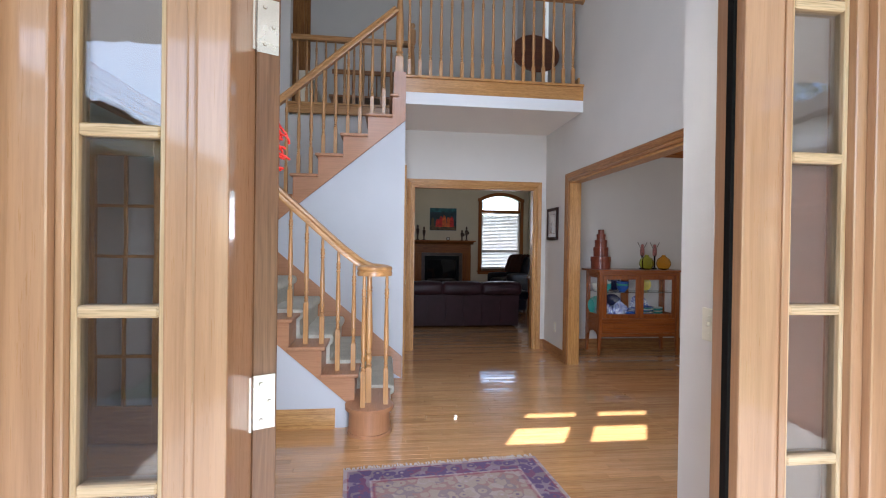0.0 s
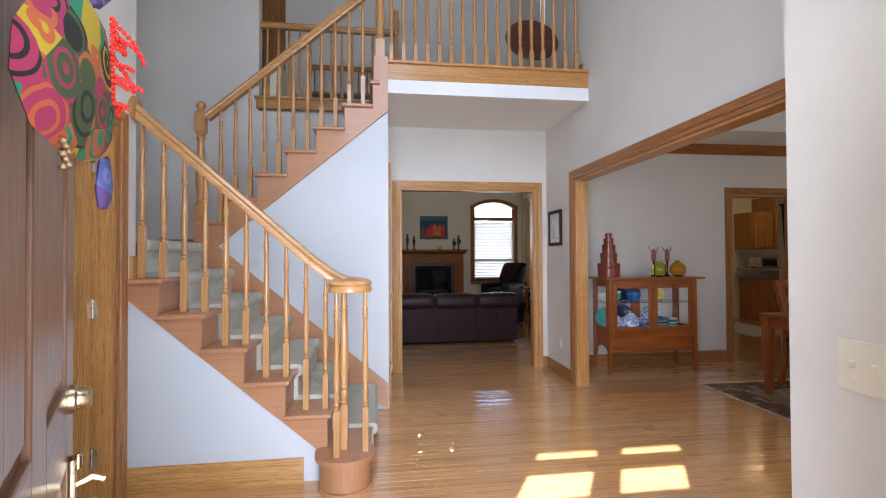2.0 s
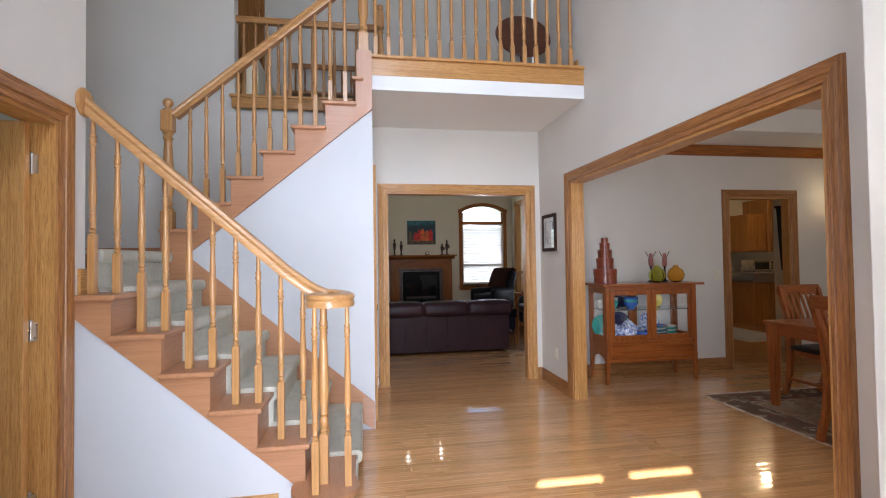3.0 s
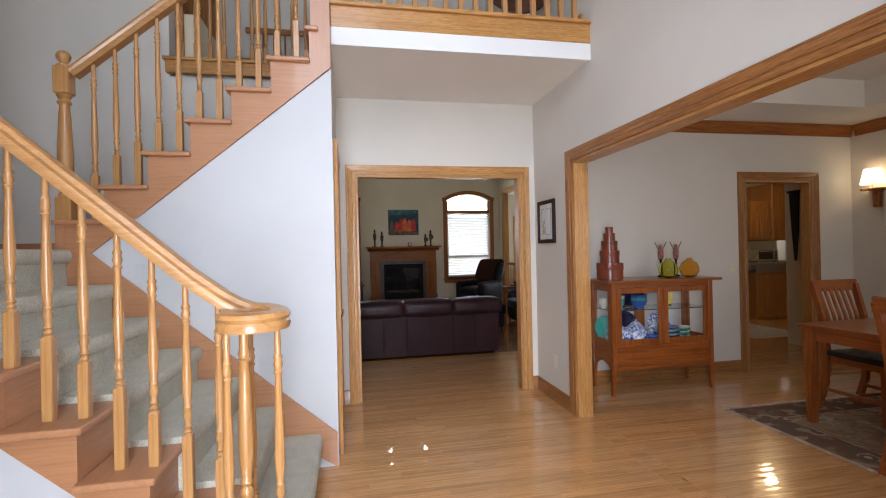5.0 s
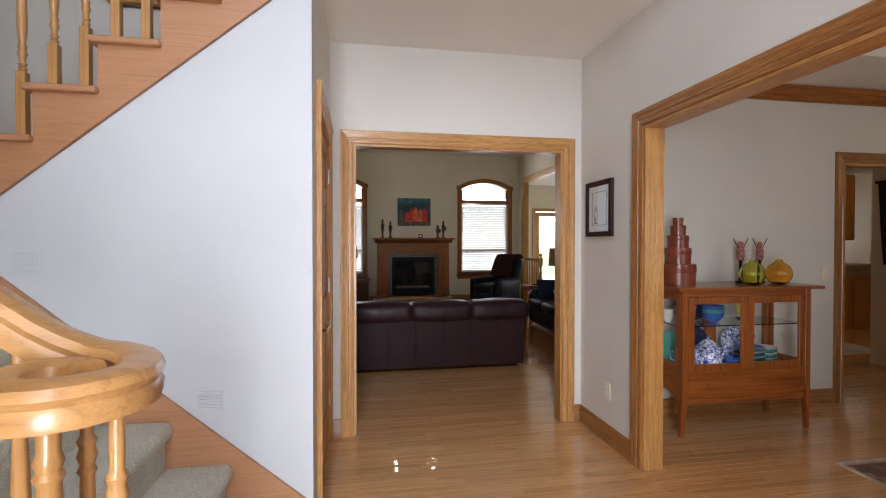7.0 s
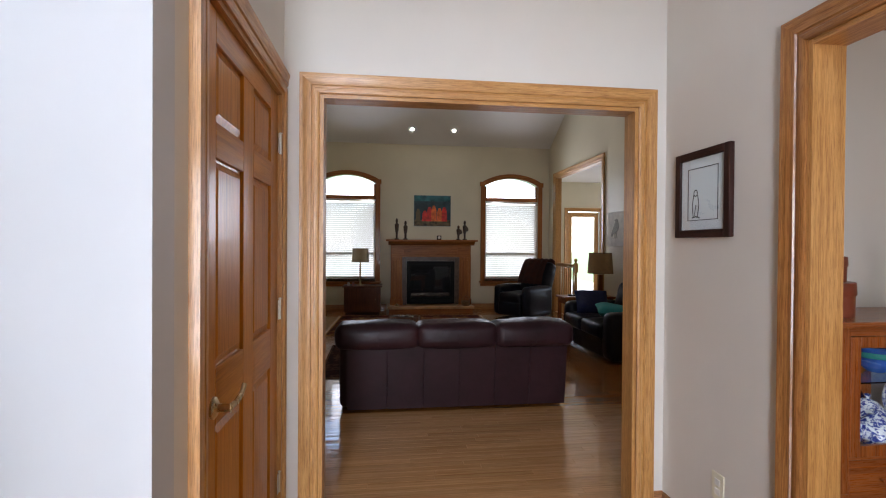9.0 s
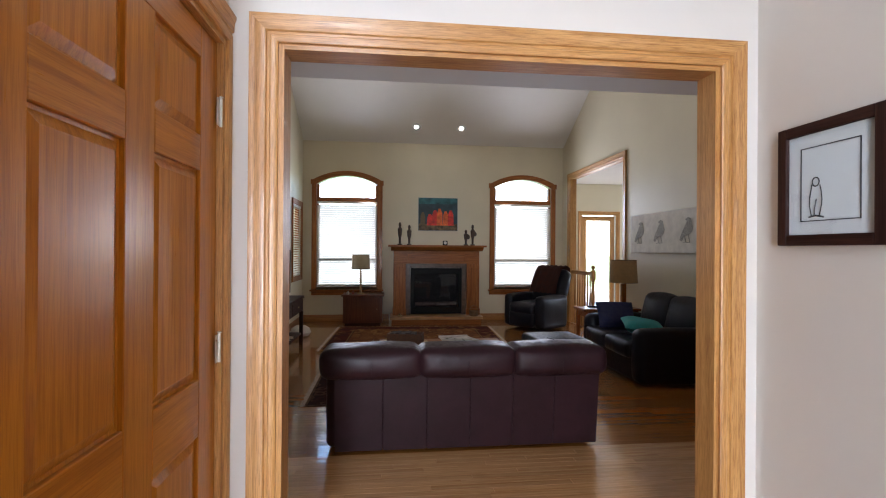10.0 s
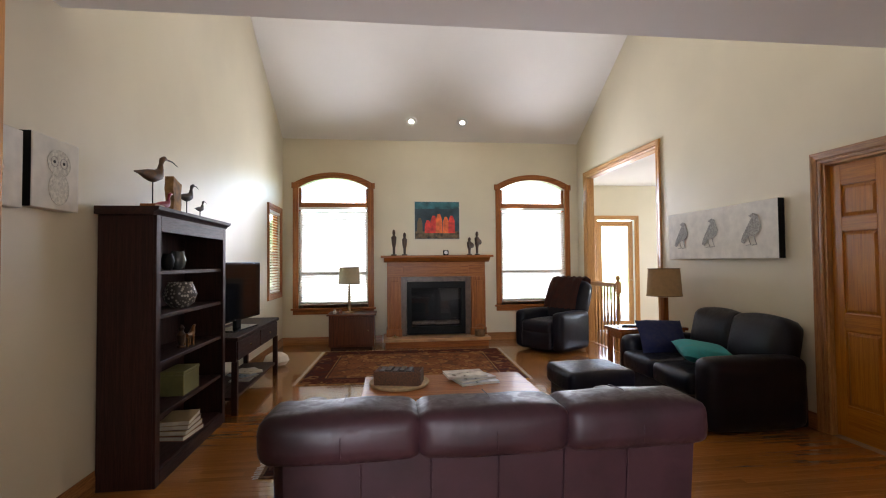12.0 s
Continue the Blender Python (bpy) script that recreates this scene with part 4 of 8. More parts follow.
def lower_rail():
    g = thing("stair_railing", "turned oak stair railing ending in a volute", "railing", pose(0, 0, 0))
    rz = lambda x: 1.205 - 0.888 * (x - 0.116)
    yb = 3.70
    vc = Vector((0.25, 3.572, 1.118))
    pts = [(-0.95, yb, rz(-0.95)), (-0.6, yb, rz(-0.6)), (-0.2, yb, rz(-0.2)), (0.03, yb, rz(0.03)), (0.10, yb, 1.228), (0.14, yb + 0.001, 1.197), (0.18, yb + 0.003, 1.172), (0.215, yb + 0.006, 1.156)]
    for i in range(21):
        a = radians(92 - 20 * i)
        r = 0.132 - 0.0047 * i
        pts.append((vc.x + r * math.cos(a), vc.y + r * math.sin(a), 1.132 + 0.013 * max(0, 1 - i / 4)))
    hr = part("handrail", sweep(pts, RAIL), rail_oak("x"), g, "honey oak moulded handrail", True)
    part("rosette", lathe([(0.072, 0), (0.075, 0.008), (0.068, 0.018), (0.055, 0.022), (0.04, 0.024)], 28, pose(-0.95, yb, rz(-0.95), 0, 90, 0)), rail_oak("z"), g, "round oak wall rosette", True)
    meshes = {}
    xs = [-0.905 + 0.1136 * i for i in range(10)]
    for x in xs:
        k = max(j for j in range(2, 7) if LOW_X[j] + 0.028 > x)
        h = rz(x) - 0.03 - LOW_TOP[k]
        key = round(h, 2)
        foot = 0.30 if (x - LOW_X[k + 1]) < 0.13 else 0.20
        me = meshes.setdefault((key, foot), mesh_mat(baluster_mesh(h, foot), "baluster", rail_oak("z")))
        shared("baluster", me, g, pose(x, yb, LOW_TOP[k]))
    part("volute_newel", newel_turn(), rail_oak("z"), g, "turned oak volute newel", True).matrix_basis = pose(vc.x - 0.016, vc.y + 0.006, 0.197)
    me = mesh_mat(baluster_mesh(0.905, 0.25), "baluster", rail_oak("z"))
    for a in (-115, -22, 98):
        shared("baluster", me, g, pose(vc.x + 0.115 * math.cos(radians(a)), vc.y + 0.115 * math.sin(radians(a)), 0.197))


def newel_turn():
    bm = B((-0.022, -0.022, 0, 0.022, 0.022, 0.25), bevel=0.002)
    return lathe([(0.021, 0.25), (0.016, 0.258), (0.022, 0.268), (0.015, 0.28), (0.022, 0.30), (0.024, 0.32), (0.016, 0.34), (0.023, 0.352), (0.017, 0.364), (0.026, 0.44), (0.027, 0.50), (0.020, 0.72), (0.017, 0.78), (0.023, 0.79), (0.017, 0.80), (0.022, 0.815), (0.017, 0.83), (0.018, 0.90)], 16, None, bm)


def upper_rail():
    g = thing("stair_railing", "turned oak railing of the upper flight", "railing", pose(0, 0, 0))
    yb = 4.93
    rz = lambda x: 2.455 + 0.862 * (x + 0.983)
    part("handrail", sweep([(-0.975, yb, rz(-0.975)), (0.42, yb, rz(0.42))], RAIL), rail_oak("x"), g, "", True)
    part("newel", newel_bm(1.105), rail_oak("z"), g, "turned oak newel with ball top", True).matrix_basis = pose(-1.02, yb, 1.39)
    for i in range(11):
        x = -0.864 + 0.117 * i
        k = max(j for j in range(8, 15) if UP_X[j] - 0.028 < x)
        h = rz(x) - 0.03 - UP_TOP[k]
        me = mesh_mat(baluster_mesh(h, 0.19 if (x - UP_X[k]) < 0.1 else 0.27), "baluster", rail_oak("z"))
        shared("baluster", me, g, pose(x, yb, UP_TOP[k]))


def balcony_rail():
    g = thing("balcony_railing", "turned oak railing along the balcony edge", "railing", pose(0, 0, 0))
    zt = 3.945
    part("handrail", sweep([(0.45, 5.0, zt), (2.385, 5.0, zt)], RAIL), rail_oak("x"), g, "", True)
    part("newel", newel_bm(1.22, base=0.40), rail_oak("z"), g, "turned oak newel", True).matrix_basis = pose(0.455, 4.955, 2.80)
    me = mesh_mat(baluster_mesh(zt - 0.03 - 3.03, 0.17), "baluster", rail_oak("z"))
    for i in range(17):
        shared("baluster", me, g, pose(0.555 + 0.1081 * i, 5.0, 3.03))
    part("rosette", lathe([(0.05, 0), (0.05, 0.012), (0.035, 0.02)], 16, pose(2.39, 5.0, zt, 0, -90, 0)), rail_oak("z"), g, "", True)


def rear_rail():
    g = thing("hall_railing", "oak guard railing of the upstairs hall", "railing", pose(0, 0, 0))
    part("handrail", sweep([(-0.84, 6.19, 3.86), (0.60, 6.19, 3.86)], RAIL), rail_oak("x"), g, "", True)
    part("newel", newel_bm(1.0, base=0.3), rail_oak("z"), g, "", True).matrix_basis = pose(0.64, 6.19, 3.03)
    me = mesh_mat(baluster_mesh(0.80, 0.17), "baluster", rail_oak("z"))
    for i in range(12):
        shared("baluster", me, g, pose(-0.77 + 0.115 * i, 6.19, 3.03))


lower_rail()
upper_rail()
balcony_rail()
rear_rail()
structure("trim_balcony_fascia", B((0.52, 4.963, 2.865, 2.39, 4.985, 3.01), bevel=0.003), oak("x"), "honey oak fascia board of the balcony", "trim")
structure("trim_balcony_nosing", B((0.40, 4.935, 3.005, 2.39, 5.06, 3.032), bevel=0.010, seg=2), oak("x"), "rounded oak nosing of the balcony floor", "trim")
structure("trim_balcony_return", B((2.372, 5.06, 3.03, 2.388, 6.10, 3.14)), oak("y"), "oak baseboard on the balcony", "trim")
structure("balcony_face", B((0.52, 4.966, 2.745, 2.39, 4.985, 2.865)), WHITE, "white painted balcony edge", "trim")
structure("trim_upper_hall", B((-0.86, 6.055, 2.90, 0.42, 6.10, 3.005), (-0.88, 6.04, 3.005, 0.42, 6.25, 3.032), bevel=0.004), oak("x"), "oak edge trim of the upstairs floor", "trim")
structure("floor_upper", B((0.52, 5.06, 2.966, 2.372, 6.099, 3.028), (-2.3, 6.251, 2.966, 2.39, 7.6, 3.028), (0.42, 6.06, 2.975, 0.52, 6.25, 3.028)), paint("hall_carpet", (0.42, 0.40, 0.34), 0.95, 0.08, 0.5, 300), "beige carpet of the upstairs hall", "floor")
casing("trim_upper_door", "x", 7.60, -1, -1.76, -0.93, 5.08, brown_oak, "oak casing of an upstairs door", 3.03)
structure("door_upper", B((-1.76, 7.575, 3.03, -0.93, 7.599, 5.08)), brown_oak("z"), "flat oak upstairs door", "door")


def tilt_table():
    t = thing("tilt_top_table", "dark round tilt-top table standing upstairs", "table", pose(2.10, 5.72, 3.03))
    part("tabletop", lathe([(0.285, -0.014), (0.295, 0.0), (0.285, 0.014)], 32, pose(0, 0, 0.62, 66, 12, -8)), dark_cherry("x"), t, "", True)
    part("column", lathe([(0.02, 0.12), (0.03, 0.2), (0.02, 0.32), (0.026, 0.4), (0.018, 0.6)], 14, pose(0, 0.03, 0)), dark_cherry("z"), t, "", True)
    for a in (20, 140, 260):
        c, s_ = math.cos(radians(a)), math.sin(radians(a))
        part("leg", sweep([(0.01 * c, 0.03 + 0.01 * s_, 0.22), (0.1 * c, 0.03 + 0.1 * s_, 0.16), (0.17 * c, 0.03 + 0.17 * s_, 0.06), (0.22 * c, 0.03 + 0.22 * s_, 0.012)], circle(0.012, 8)), dark_cherry("z"), t, "", True)


def spindle_bench():
    b = thing("spindle_bench", "small brown spindle-back bench in the upstairs hall", "bench", pose(0.05, 7.30, 3.03))
    part("seat", B((-0.55, -0.20, 0.40, 0.55, 0.20, 0.435), bevel=0.008, seg=2), brown_oak("x"), b)
    part("crest_rail", B((-0.55, 0.16, 0.86, 0.55, 0.19, 0.93), bevel=0.008), brown_oak("x"), b)
    for x in (-0.5, 0.5):
        for y in (-0.16, 0.16):
            part("leg", lathe([(0.016, 0), (0.022, 0.2), (0.014, 0.3), (0.02, 0.40)], 10, pose(x, y, 0)), brown_oak("z"), b, "", True)
    for i in range(9):
        part("spindle", lathe([(0.010, 0.435), (0.014, 0.55), (0.008, 0.62), (0.013, 0.70), (0.009, 0.86)], 8, pose(-0.48 + 0.12 * i, 0.175, 0)), brown_oak("z"), b, "", True)


spindle_bench()

tilt_table()

# ---- foyer fittings ----


def wall_plate(name, m, w, h, toggles, label, outlet=False):
    p = thing(name, label, "switch" if not outlet else "outlet", m)
    part("plate", B((-w / 2, -0.006, -h / 2, w / 2, 0, h / 2), bevel=0.003, seg=2), IVORY, p)
    for i in range(toggles):
        x = (i - (toggles - 1) / 2) * 0.046
        if outlet:
            for z in (-0.02, 0.02):
                part("socket", B((x - 0.016, -0.008, z - 0.014, x + 0.016, -0.005, z + 0.014), bevel=0.002), plain("white_plastic", (0.75, 0.74, 0.7), 0.35), p)
        else:
            part("toggle", B((x - 0.005, -0.018, -0.004, x + 0.005, -0.004, 0.012), bevel=0.002), IVORY, p)
            for z in (-0.03, 0.03):
                part("screw", lathe([(0.0035, 0), (0.003, 0.0015)], 8, pose(x, -0.006, z, 90, 0, 0)), IVORY, p)


wall_plate("light_switch", pose(1.47, 1.655, 1.055, 0, 0, -90), 0.165, 0.115, 3, "ivory triple light switch on the entry wall")
wall_plate("light_switch", pose(4.60, 6.10, 1.11), 0.075, 0.115, 1, "single ivory light switch beside the kitchen doorway")
wall_plate("wall_outlet", pose(2.39, 5.694, 0.35, 0, 0, -90), 0.072, 0.115, 1, "white double outlet low on the hall wall", True)


def wall_grille(m):
    g = thing("wall_grille", "small white slotted grille on the stair wall", "vent", m, "stair wall grilles")
    part("frame", B((-0.052, -0.006, -0.042, 0.052, 0, 0.042), bevel=0.002), STAIR_WHITE, g)
    for i in range(6):
        part("slat", B((-0.044, -0.011, -0.032 + i * 0.012, 0.044, -0.006, -0.026 + i * 0.012), bevel=0.001), STAIR_WHITE, g)


wall_grille(pose(0.096, YW, 0.69))
wall_grille(pose(-0.585, YW, 1.28))


def framed_drawing():
    f = thing("framed_drawing", "dark framed ink drawing hanging in the hall", "picture", pose(2.39, 5.80, 1.602, 0, 0, -90))
    w, h = 0.36, 0.39
    for x0, z0, x1, z1 in ((-w / 2, -h / 2, -w / 2 + 0.035, h / 2), (w / 2 - 0.035, -h / 2, w / 2, h / 2)):
        part("frame_side", B((x0, -0.026, z0, x1, -0.002, z1), bevel=0.005, seg=2), walnut("z"), f)
    for z0, z1 in ((-h / 2, -h / 2 + 0.035), (h / 2 - 0.035, h / 2)):
        part("frame_side", B((-w / 2 + 0.035, -0.026, z0, w / 2 - 0.035, -0.002, z1), bevel=0.005, seg=2), walnut("x"), f)
    mat_ob = part("mat_board", B((-0.145, -0.012, -0.16, 0.145, -0.004, 0.16)), paint("mat_board", (0.66, 0.68, 0.66), 0.9), f, "pale grey mat board")
    ink = plain("ink", (0.03, 0.03, 0.035), 0.8)
    for bx in ((-0.10, -0.014, -0.118, 0.10, -0.012, -0.115), (-0.10, -0.014, 0.115, 0.10, -0.012, 0.118), (-0.10, -0.014, -0.115, -0.097, -0.012, 0.115), (0.097, -0.014, -0.115, 0.10, -0.012, 0.115)):
        part("line", B(bx), ink, f)
    bm = bmesh.new()
    for dx, zs in ((-0.062, (-0.10, -0.07, -0.045, -0.02, 0.0)), (-0.030, (-0.10, -0.065, -0.05, -0.025, -0.005)), (-0.045, (-0.098, -0.08, -0.06, -0.052, -0.048))):
        sweep([(dx + 0.006 * math.sin(40 * z + dx * 90), -0.0125, z) for z in zs], circle(0.0022, 4), bm, up=Vector((0, 1, 0)))
    sweep([(-0.046 + 0.012 * math.cos(a), -0.0125, 0.006 + 0.014 * math.sin(a)) for a in [2 * math.pi * k / 12 for k in range(12)]], circle(0.0022, 4), bm, up=Vector((0, 1, 0)), closed=True)
    sweep([(-0.070, -0.0125, -0.104), (-0.046, -0.0125, -0.10), (-0.018, -0.0125, -0.106)], circle(0.0028, 4), bm, up=Vector((0, 1, 0)))
    part("ink_sketch", bm, ink, f, "loose grey ink strokes")
    part("glass", B((-0.147, -0.017, -0.162, 0.147, -0.0155, 0.162)), CLEAR, f, "clear picture glass").visible_shadow = False


framed_drawing()


def rug_material(name, field, border, accent, pale, sx, sy, bw=0.16, scale=26.0):
    """Woven rug: bordered field with flower-like cells; the object's origin is the rug's middle."""
    m, nt, b = nodes_of(name, 0.95)
    tc = nt.nodes.new("ShaderNodeTexCoord")
    sep = nt.nodes.new("ShaderNodeSeparateXYZ")
    nt.links.new(tc.outputs["Object"], sep.inputs[0])

    def math_node(op, a, bb=None):
        n = nt.nodes.new("ShaderNodeMath")
        n.operation = op
        for i, v in enumerate((a, bb)):
            if v is None:
                continue
            if hasattr(v, "links"):
                nt.links.new(v, n.inputs[i])
            else:
                n.inputs[i].default_value = v
        return n.outputs[0]
    dx = math_node("SUBTRACT", sx, math_node("ABSOLUTE", sep.outputs[0]))
    dy = math_node("SUBTRACT", sy, math_node("ABSOLUTE", sep.outputs[1]))
    edge = math_node("MINIMUM", dx, dy)
    vo = nt.nodes.new("ShaderNodeTexVoronoi")
    vo.inputs["Scale"].default_value = scale
    nt.links.new(tc.outputs["Object"], vo.inputs["Vector"])
    cell = nt.nodes.new("ShaderNodeSeparateColor")
    nt.links.new(vo.outputs["Color"], cell.inputs[0])
    flower = ramp_mix(nt, math_node("ADD", vo.outputs["Distance"], math_node("MULTIPLY", noise_tex(nt, tc.outputs["Object"], scale * 3, 2), 0.3)), [(0.30, (1, 1, 1)), (0.36, (0, 0, 0)), (0.60, (0, 0, 0)), (0.66, (0.6, 0.6, 0.6))])
    cols = ramp_mix(nt, cell.outputs[0], [(0.0, accent), (0.3, pale), (0.55, border), (0.8, field)])
    cols.node.color_ramp.interpolation = "CONSTANT"
    band = ramp_mix(nt, edge, [(0.0, (0.1, 0.1, 0.1)), (0.022, (0, 0, 0)), (0.03, (1, 1, 1)), (bw - 0.02, (1, 1, 1)), (bw - 0.015, (0.1, 0.1, 0.1)), (bw, (0, 0, 0))])
    inner = ramp_mix(nt, edge, [(0.0, pale), (0.02, pale), (0.024, accent), (0.035, border), (bw - 0.03, border), (bw - 0.022, pale), (bw - 0.008, accent), (bw + 0.01, field)])
    col = mix_rgb(nt, mix_rgb(nt, 0.72, (0, 0, 0), flower), inner, cols)
    fine = noise_tex(nt, coords(nt, (1, 3, 1)), 300, 2)
    col = mix_rgb(nt, 0.5, col, ramp_mix(nt, fine, [(0.3, (0.5, 0.5, 0.5)), (0.7, (1.2, 1.2, 1.2))]), "MULTIPLY")
    nt.links.new(col, b.inputs["Base Color"])
    b.inputs["Specular IOR Level"].default_value = 0.08
    bump(nt, b, fine, 0.3, 0.003)
    return m


def rug(name, label, m, sx, sy, mat, fringe="y", fringe_mat=None):
    r = thing(name, label, "rug", m)
    bm = bmesh.new()
    nx, ny = 28, 20
    rnd = random.Random(7)
    grid = [[bm.verts.new((-sx + 2 * sx * i / nx, -sy + 2 * sy * j / ny, 0.009 + (rnd.random() * 0.0016))) for j in range(ny + 1)] for i in range(nx + 1)]
    for i in range(nx):
        for j in range(ny):
            bm.faces.new((grid[i][j], grid[i + 1][j], grid[i + 1][j + 1], grid[i][j + 1]))
    ext = bmesh.ops.extrude_face_region(bm, geom=bm.faces[:])
    for v in ext["geom"]:
        if isinstance(v, bmesh.types.BMVert):
            v.co.z = 0.001
    part("weave", bm, mat, r, "", True)
    fr = bmesh.new()
    n = int((2 * sx if fringe == "y" else 2 * sy) / 0.012)
    for k in range(n):
        for sgn in (-1, 1):
            u = -(sx if fringe == "y" else sy) + 0.006 + k * 0.012
            e = sy if fringe == "y" else sx
            l = 0.035 + 0.02 * rnd.random()
            j = rnd.uniform(-0.012, 0.012)
            a, c = (u, sgn * e, 0.006), (u + j, sgn * (e + l), 0.003)
            if fringe == "x":
                a, c = (a[1], a[0], a[2]), (c[1], c[0], c[2])
            d = Vector(c) - Vector(a)
            s2 = Vector((-d.y, d.x, 0)).normalized() * 0.0032
            vs = [fr.verts.new(Vector(a) - s2), fr.verts.new(Vector(a) + s2), fr.verts.new(Vector(c) + s2 * 1.5), fr.verts.new(Vector(c) - s2 * 1.5), fr.verts.new((Vector(a) + Vector(c)) / 2 + Vector((0, 0, 0.004)))]
            fr.faces.new((vs[0], vs[1], vs[4]))
            fr.faces.new((vs[1], vs[2], vs[4]))
            fr.faces.new((vs[2], vs[3], vs[4]))
            fr.faces.new((vs[3], vs[0], vs[4]))
    part("fringe", fr, fringe_mat or plain("cotton_fringe", (0.55, 0.48, 0.42), 0.95), r, "knotted cotton fringe")["kind"] = "stuff"
    return r


rug("entry_rug", "faded purple and rose oriental rug in the entry", pose(0.70 + 0.055, 2.30, 0, 0, 0, 4.3), 0.585, 0.70,
    rug_material("entry_rug_weave", (0.42, 0.33, 0.27), (0.15, 0.10, 0.19), (0.30, 0.09, 0.12), (0.50, 0.40, 0.38), 0.585, 0.70, 0.17, 18))

# ---- dining room ----


def slat_chair(m, label):
    c = thing("dining_chair", label, "chair", m, "chairs round the dining table")
    w = cherry("z")
    # seat centre at the origin, back towards -y
    part("seat", B((-0.225, -0.21, 0.44, 0.225, 0.22, 0.485), bevel=0.018, seg=3), leather("dark_seat_leather", (0.02, 0.016, 0.013), 0.4), c, "dark upholstered seat", True)
    part("apron", B((-0.205, -0.19, 0.39, 0.205, 0.205, 0.44), bevel=0.004), cherry("x"), c)
    for s in (-1, 1):
        part("leg", sweep([(s * 0.195, 0.20, 0.0), (s * 0.195, 0.20, 0.44)], [(-0.02, -0.02), (0.02, -0.02), (0.02, 0.02), (-0.02, 0.02)], up=Vector((0, 1, 0)), scales=[0.75, 1.0]), w, c)
        part("leg", sweep([(s * 0.20, -0.30, 0.0), (s * 0.20, -0.235, 0.22), (s * 0.20, -0.215, 0.45), (s * 0.205, -0.245, 0.75), (s * 0.21, -0.315, 1.0)], [(-0.018, -0.022), (0.018, -0.022), (0.018, 0.022), (-0.018, 0.022)], up=Vector((0, 1, 0))), w, c, "curved back leg")
    crest = [(-0.225, -0.315), (-0.12, -0.335), (0, -0.342), (0.12, -0.335), (0.225, -0.315)]
    part("crest_rail", sweep([(x, y, 0.985) for x, y in crest], [(-0.013, -0.045), (0.013, -0.045), (0.012, 0.04), (0.0, 0.05), (-0.012, 0.04)]), cherry("x"), c, "curved crest rail", True)
    part("back_rail", B((-0.19, -0.232, 0.53, 0.19, -0.21, 0.57), bevel=0.003), cherry("x"), c)
    for i in range(6):
        x = -0.14 + 0.056 * i
        part("slat", sweep([(x, -0.222, 0.56), (x, -0.25, 0.75), (x, -0.325, 0.96)], [(-0.012, -0.005), (0.012, -0.005), (0.012, 0.005), (-0.012, 0.005)], up=Vector((0, 1, 0))), w, c)
    for s in (-1, 1):
        part("stretcher", B((s * 0.195 - 0.009, -0.25, 0.15, s * 0.195 + 0.009, 0.20, 0.18), bevel=0.003), cherry("y"), c)
    part("stretcher", B((-0.19, -0.03, 0.155, 0.19, -0.012, 0.178), bevel=0.003), cherry("x"), c)
    return c


def dining_table():
    t = thing("dining_table", "cherry wood dining table with tapered legs", "table", pose(4.59, 3.64, 0.010))
    part("tabletop", B((-0.64, -1.13, 0.715, 0.64, 1.13, 0.745), bevel=0.008, seg=2), cherry("y"), t)
    for y in (-1.085, 1.065):
        part("apron", B((-0.54, y, 0.62, 0.54, y + 0.02, 0.715)), cherry("x"), t)
    for x in (-0.585, 0.565):
        part("apron", B((x, -1.04, 0.62, x + 0.02, 1.04, 0.715)), cherry("y"), t)
    for sx in (-1, 1):
        for sy in (-1, 1):
            part("leg", sweep([(sx * 0.575, sy * 1.085, 0), (sx * 0.575, sy * 1.085, 0.715)], [(-0.04, -0.04), (0.04, -0.04), (0.04, 0.04), (-0.04, 0.04)], up=Vector((0, 1, 0)), scales=[0.62, 1.0]), cherry("z"), t)


rug("dining_rug", "dark patterned oriental rug under the dining table", pose(4.62, 3.55, 0, 0, 0, 0), 1.01, 1.58,
    rug_material("dining_rug_weave", (0.36, 0.26, 0.165), (0.17, 0.115, 0.080), (0.28, 0.10, 0.06), (0.62, 0.50, 0.36), 1.01, 1.58, 0.3, 10), "y")
dining_table()
chair1 = slat_chair(pose(4.575, 4.69, 0.010, 0, 0, 180), "cherry dining chair with a slatted back")
copy_thing(chair1, pose(3.91, 3.75, 0.010, 0, 0, -90))
copy_thing(chair1, pose(3.91, 2.95, 0.010, 0, 0, -90))
copy_thing(chair1, pose(5.30, 3.90, 0.010, 0, 0, 90))


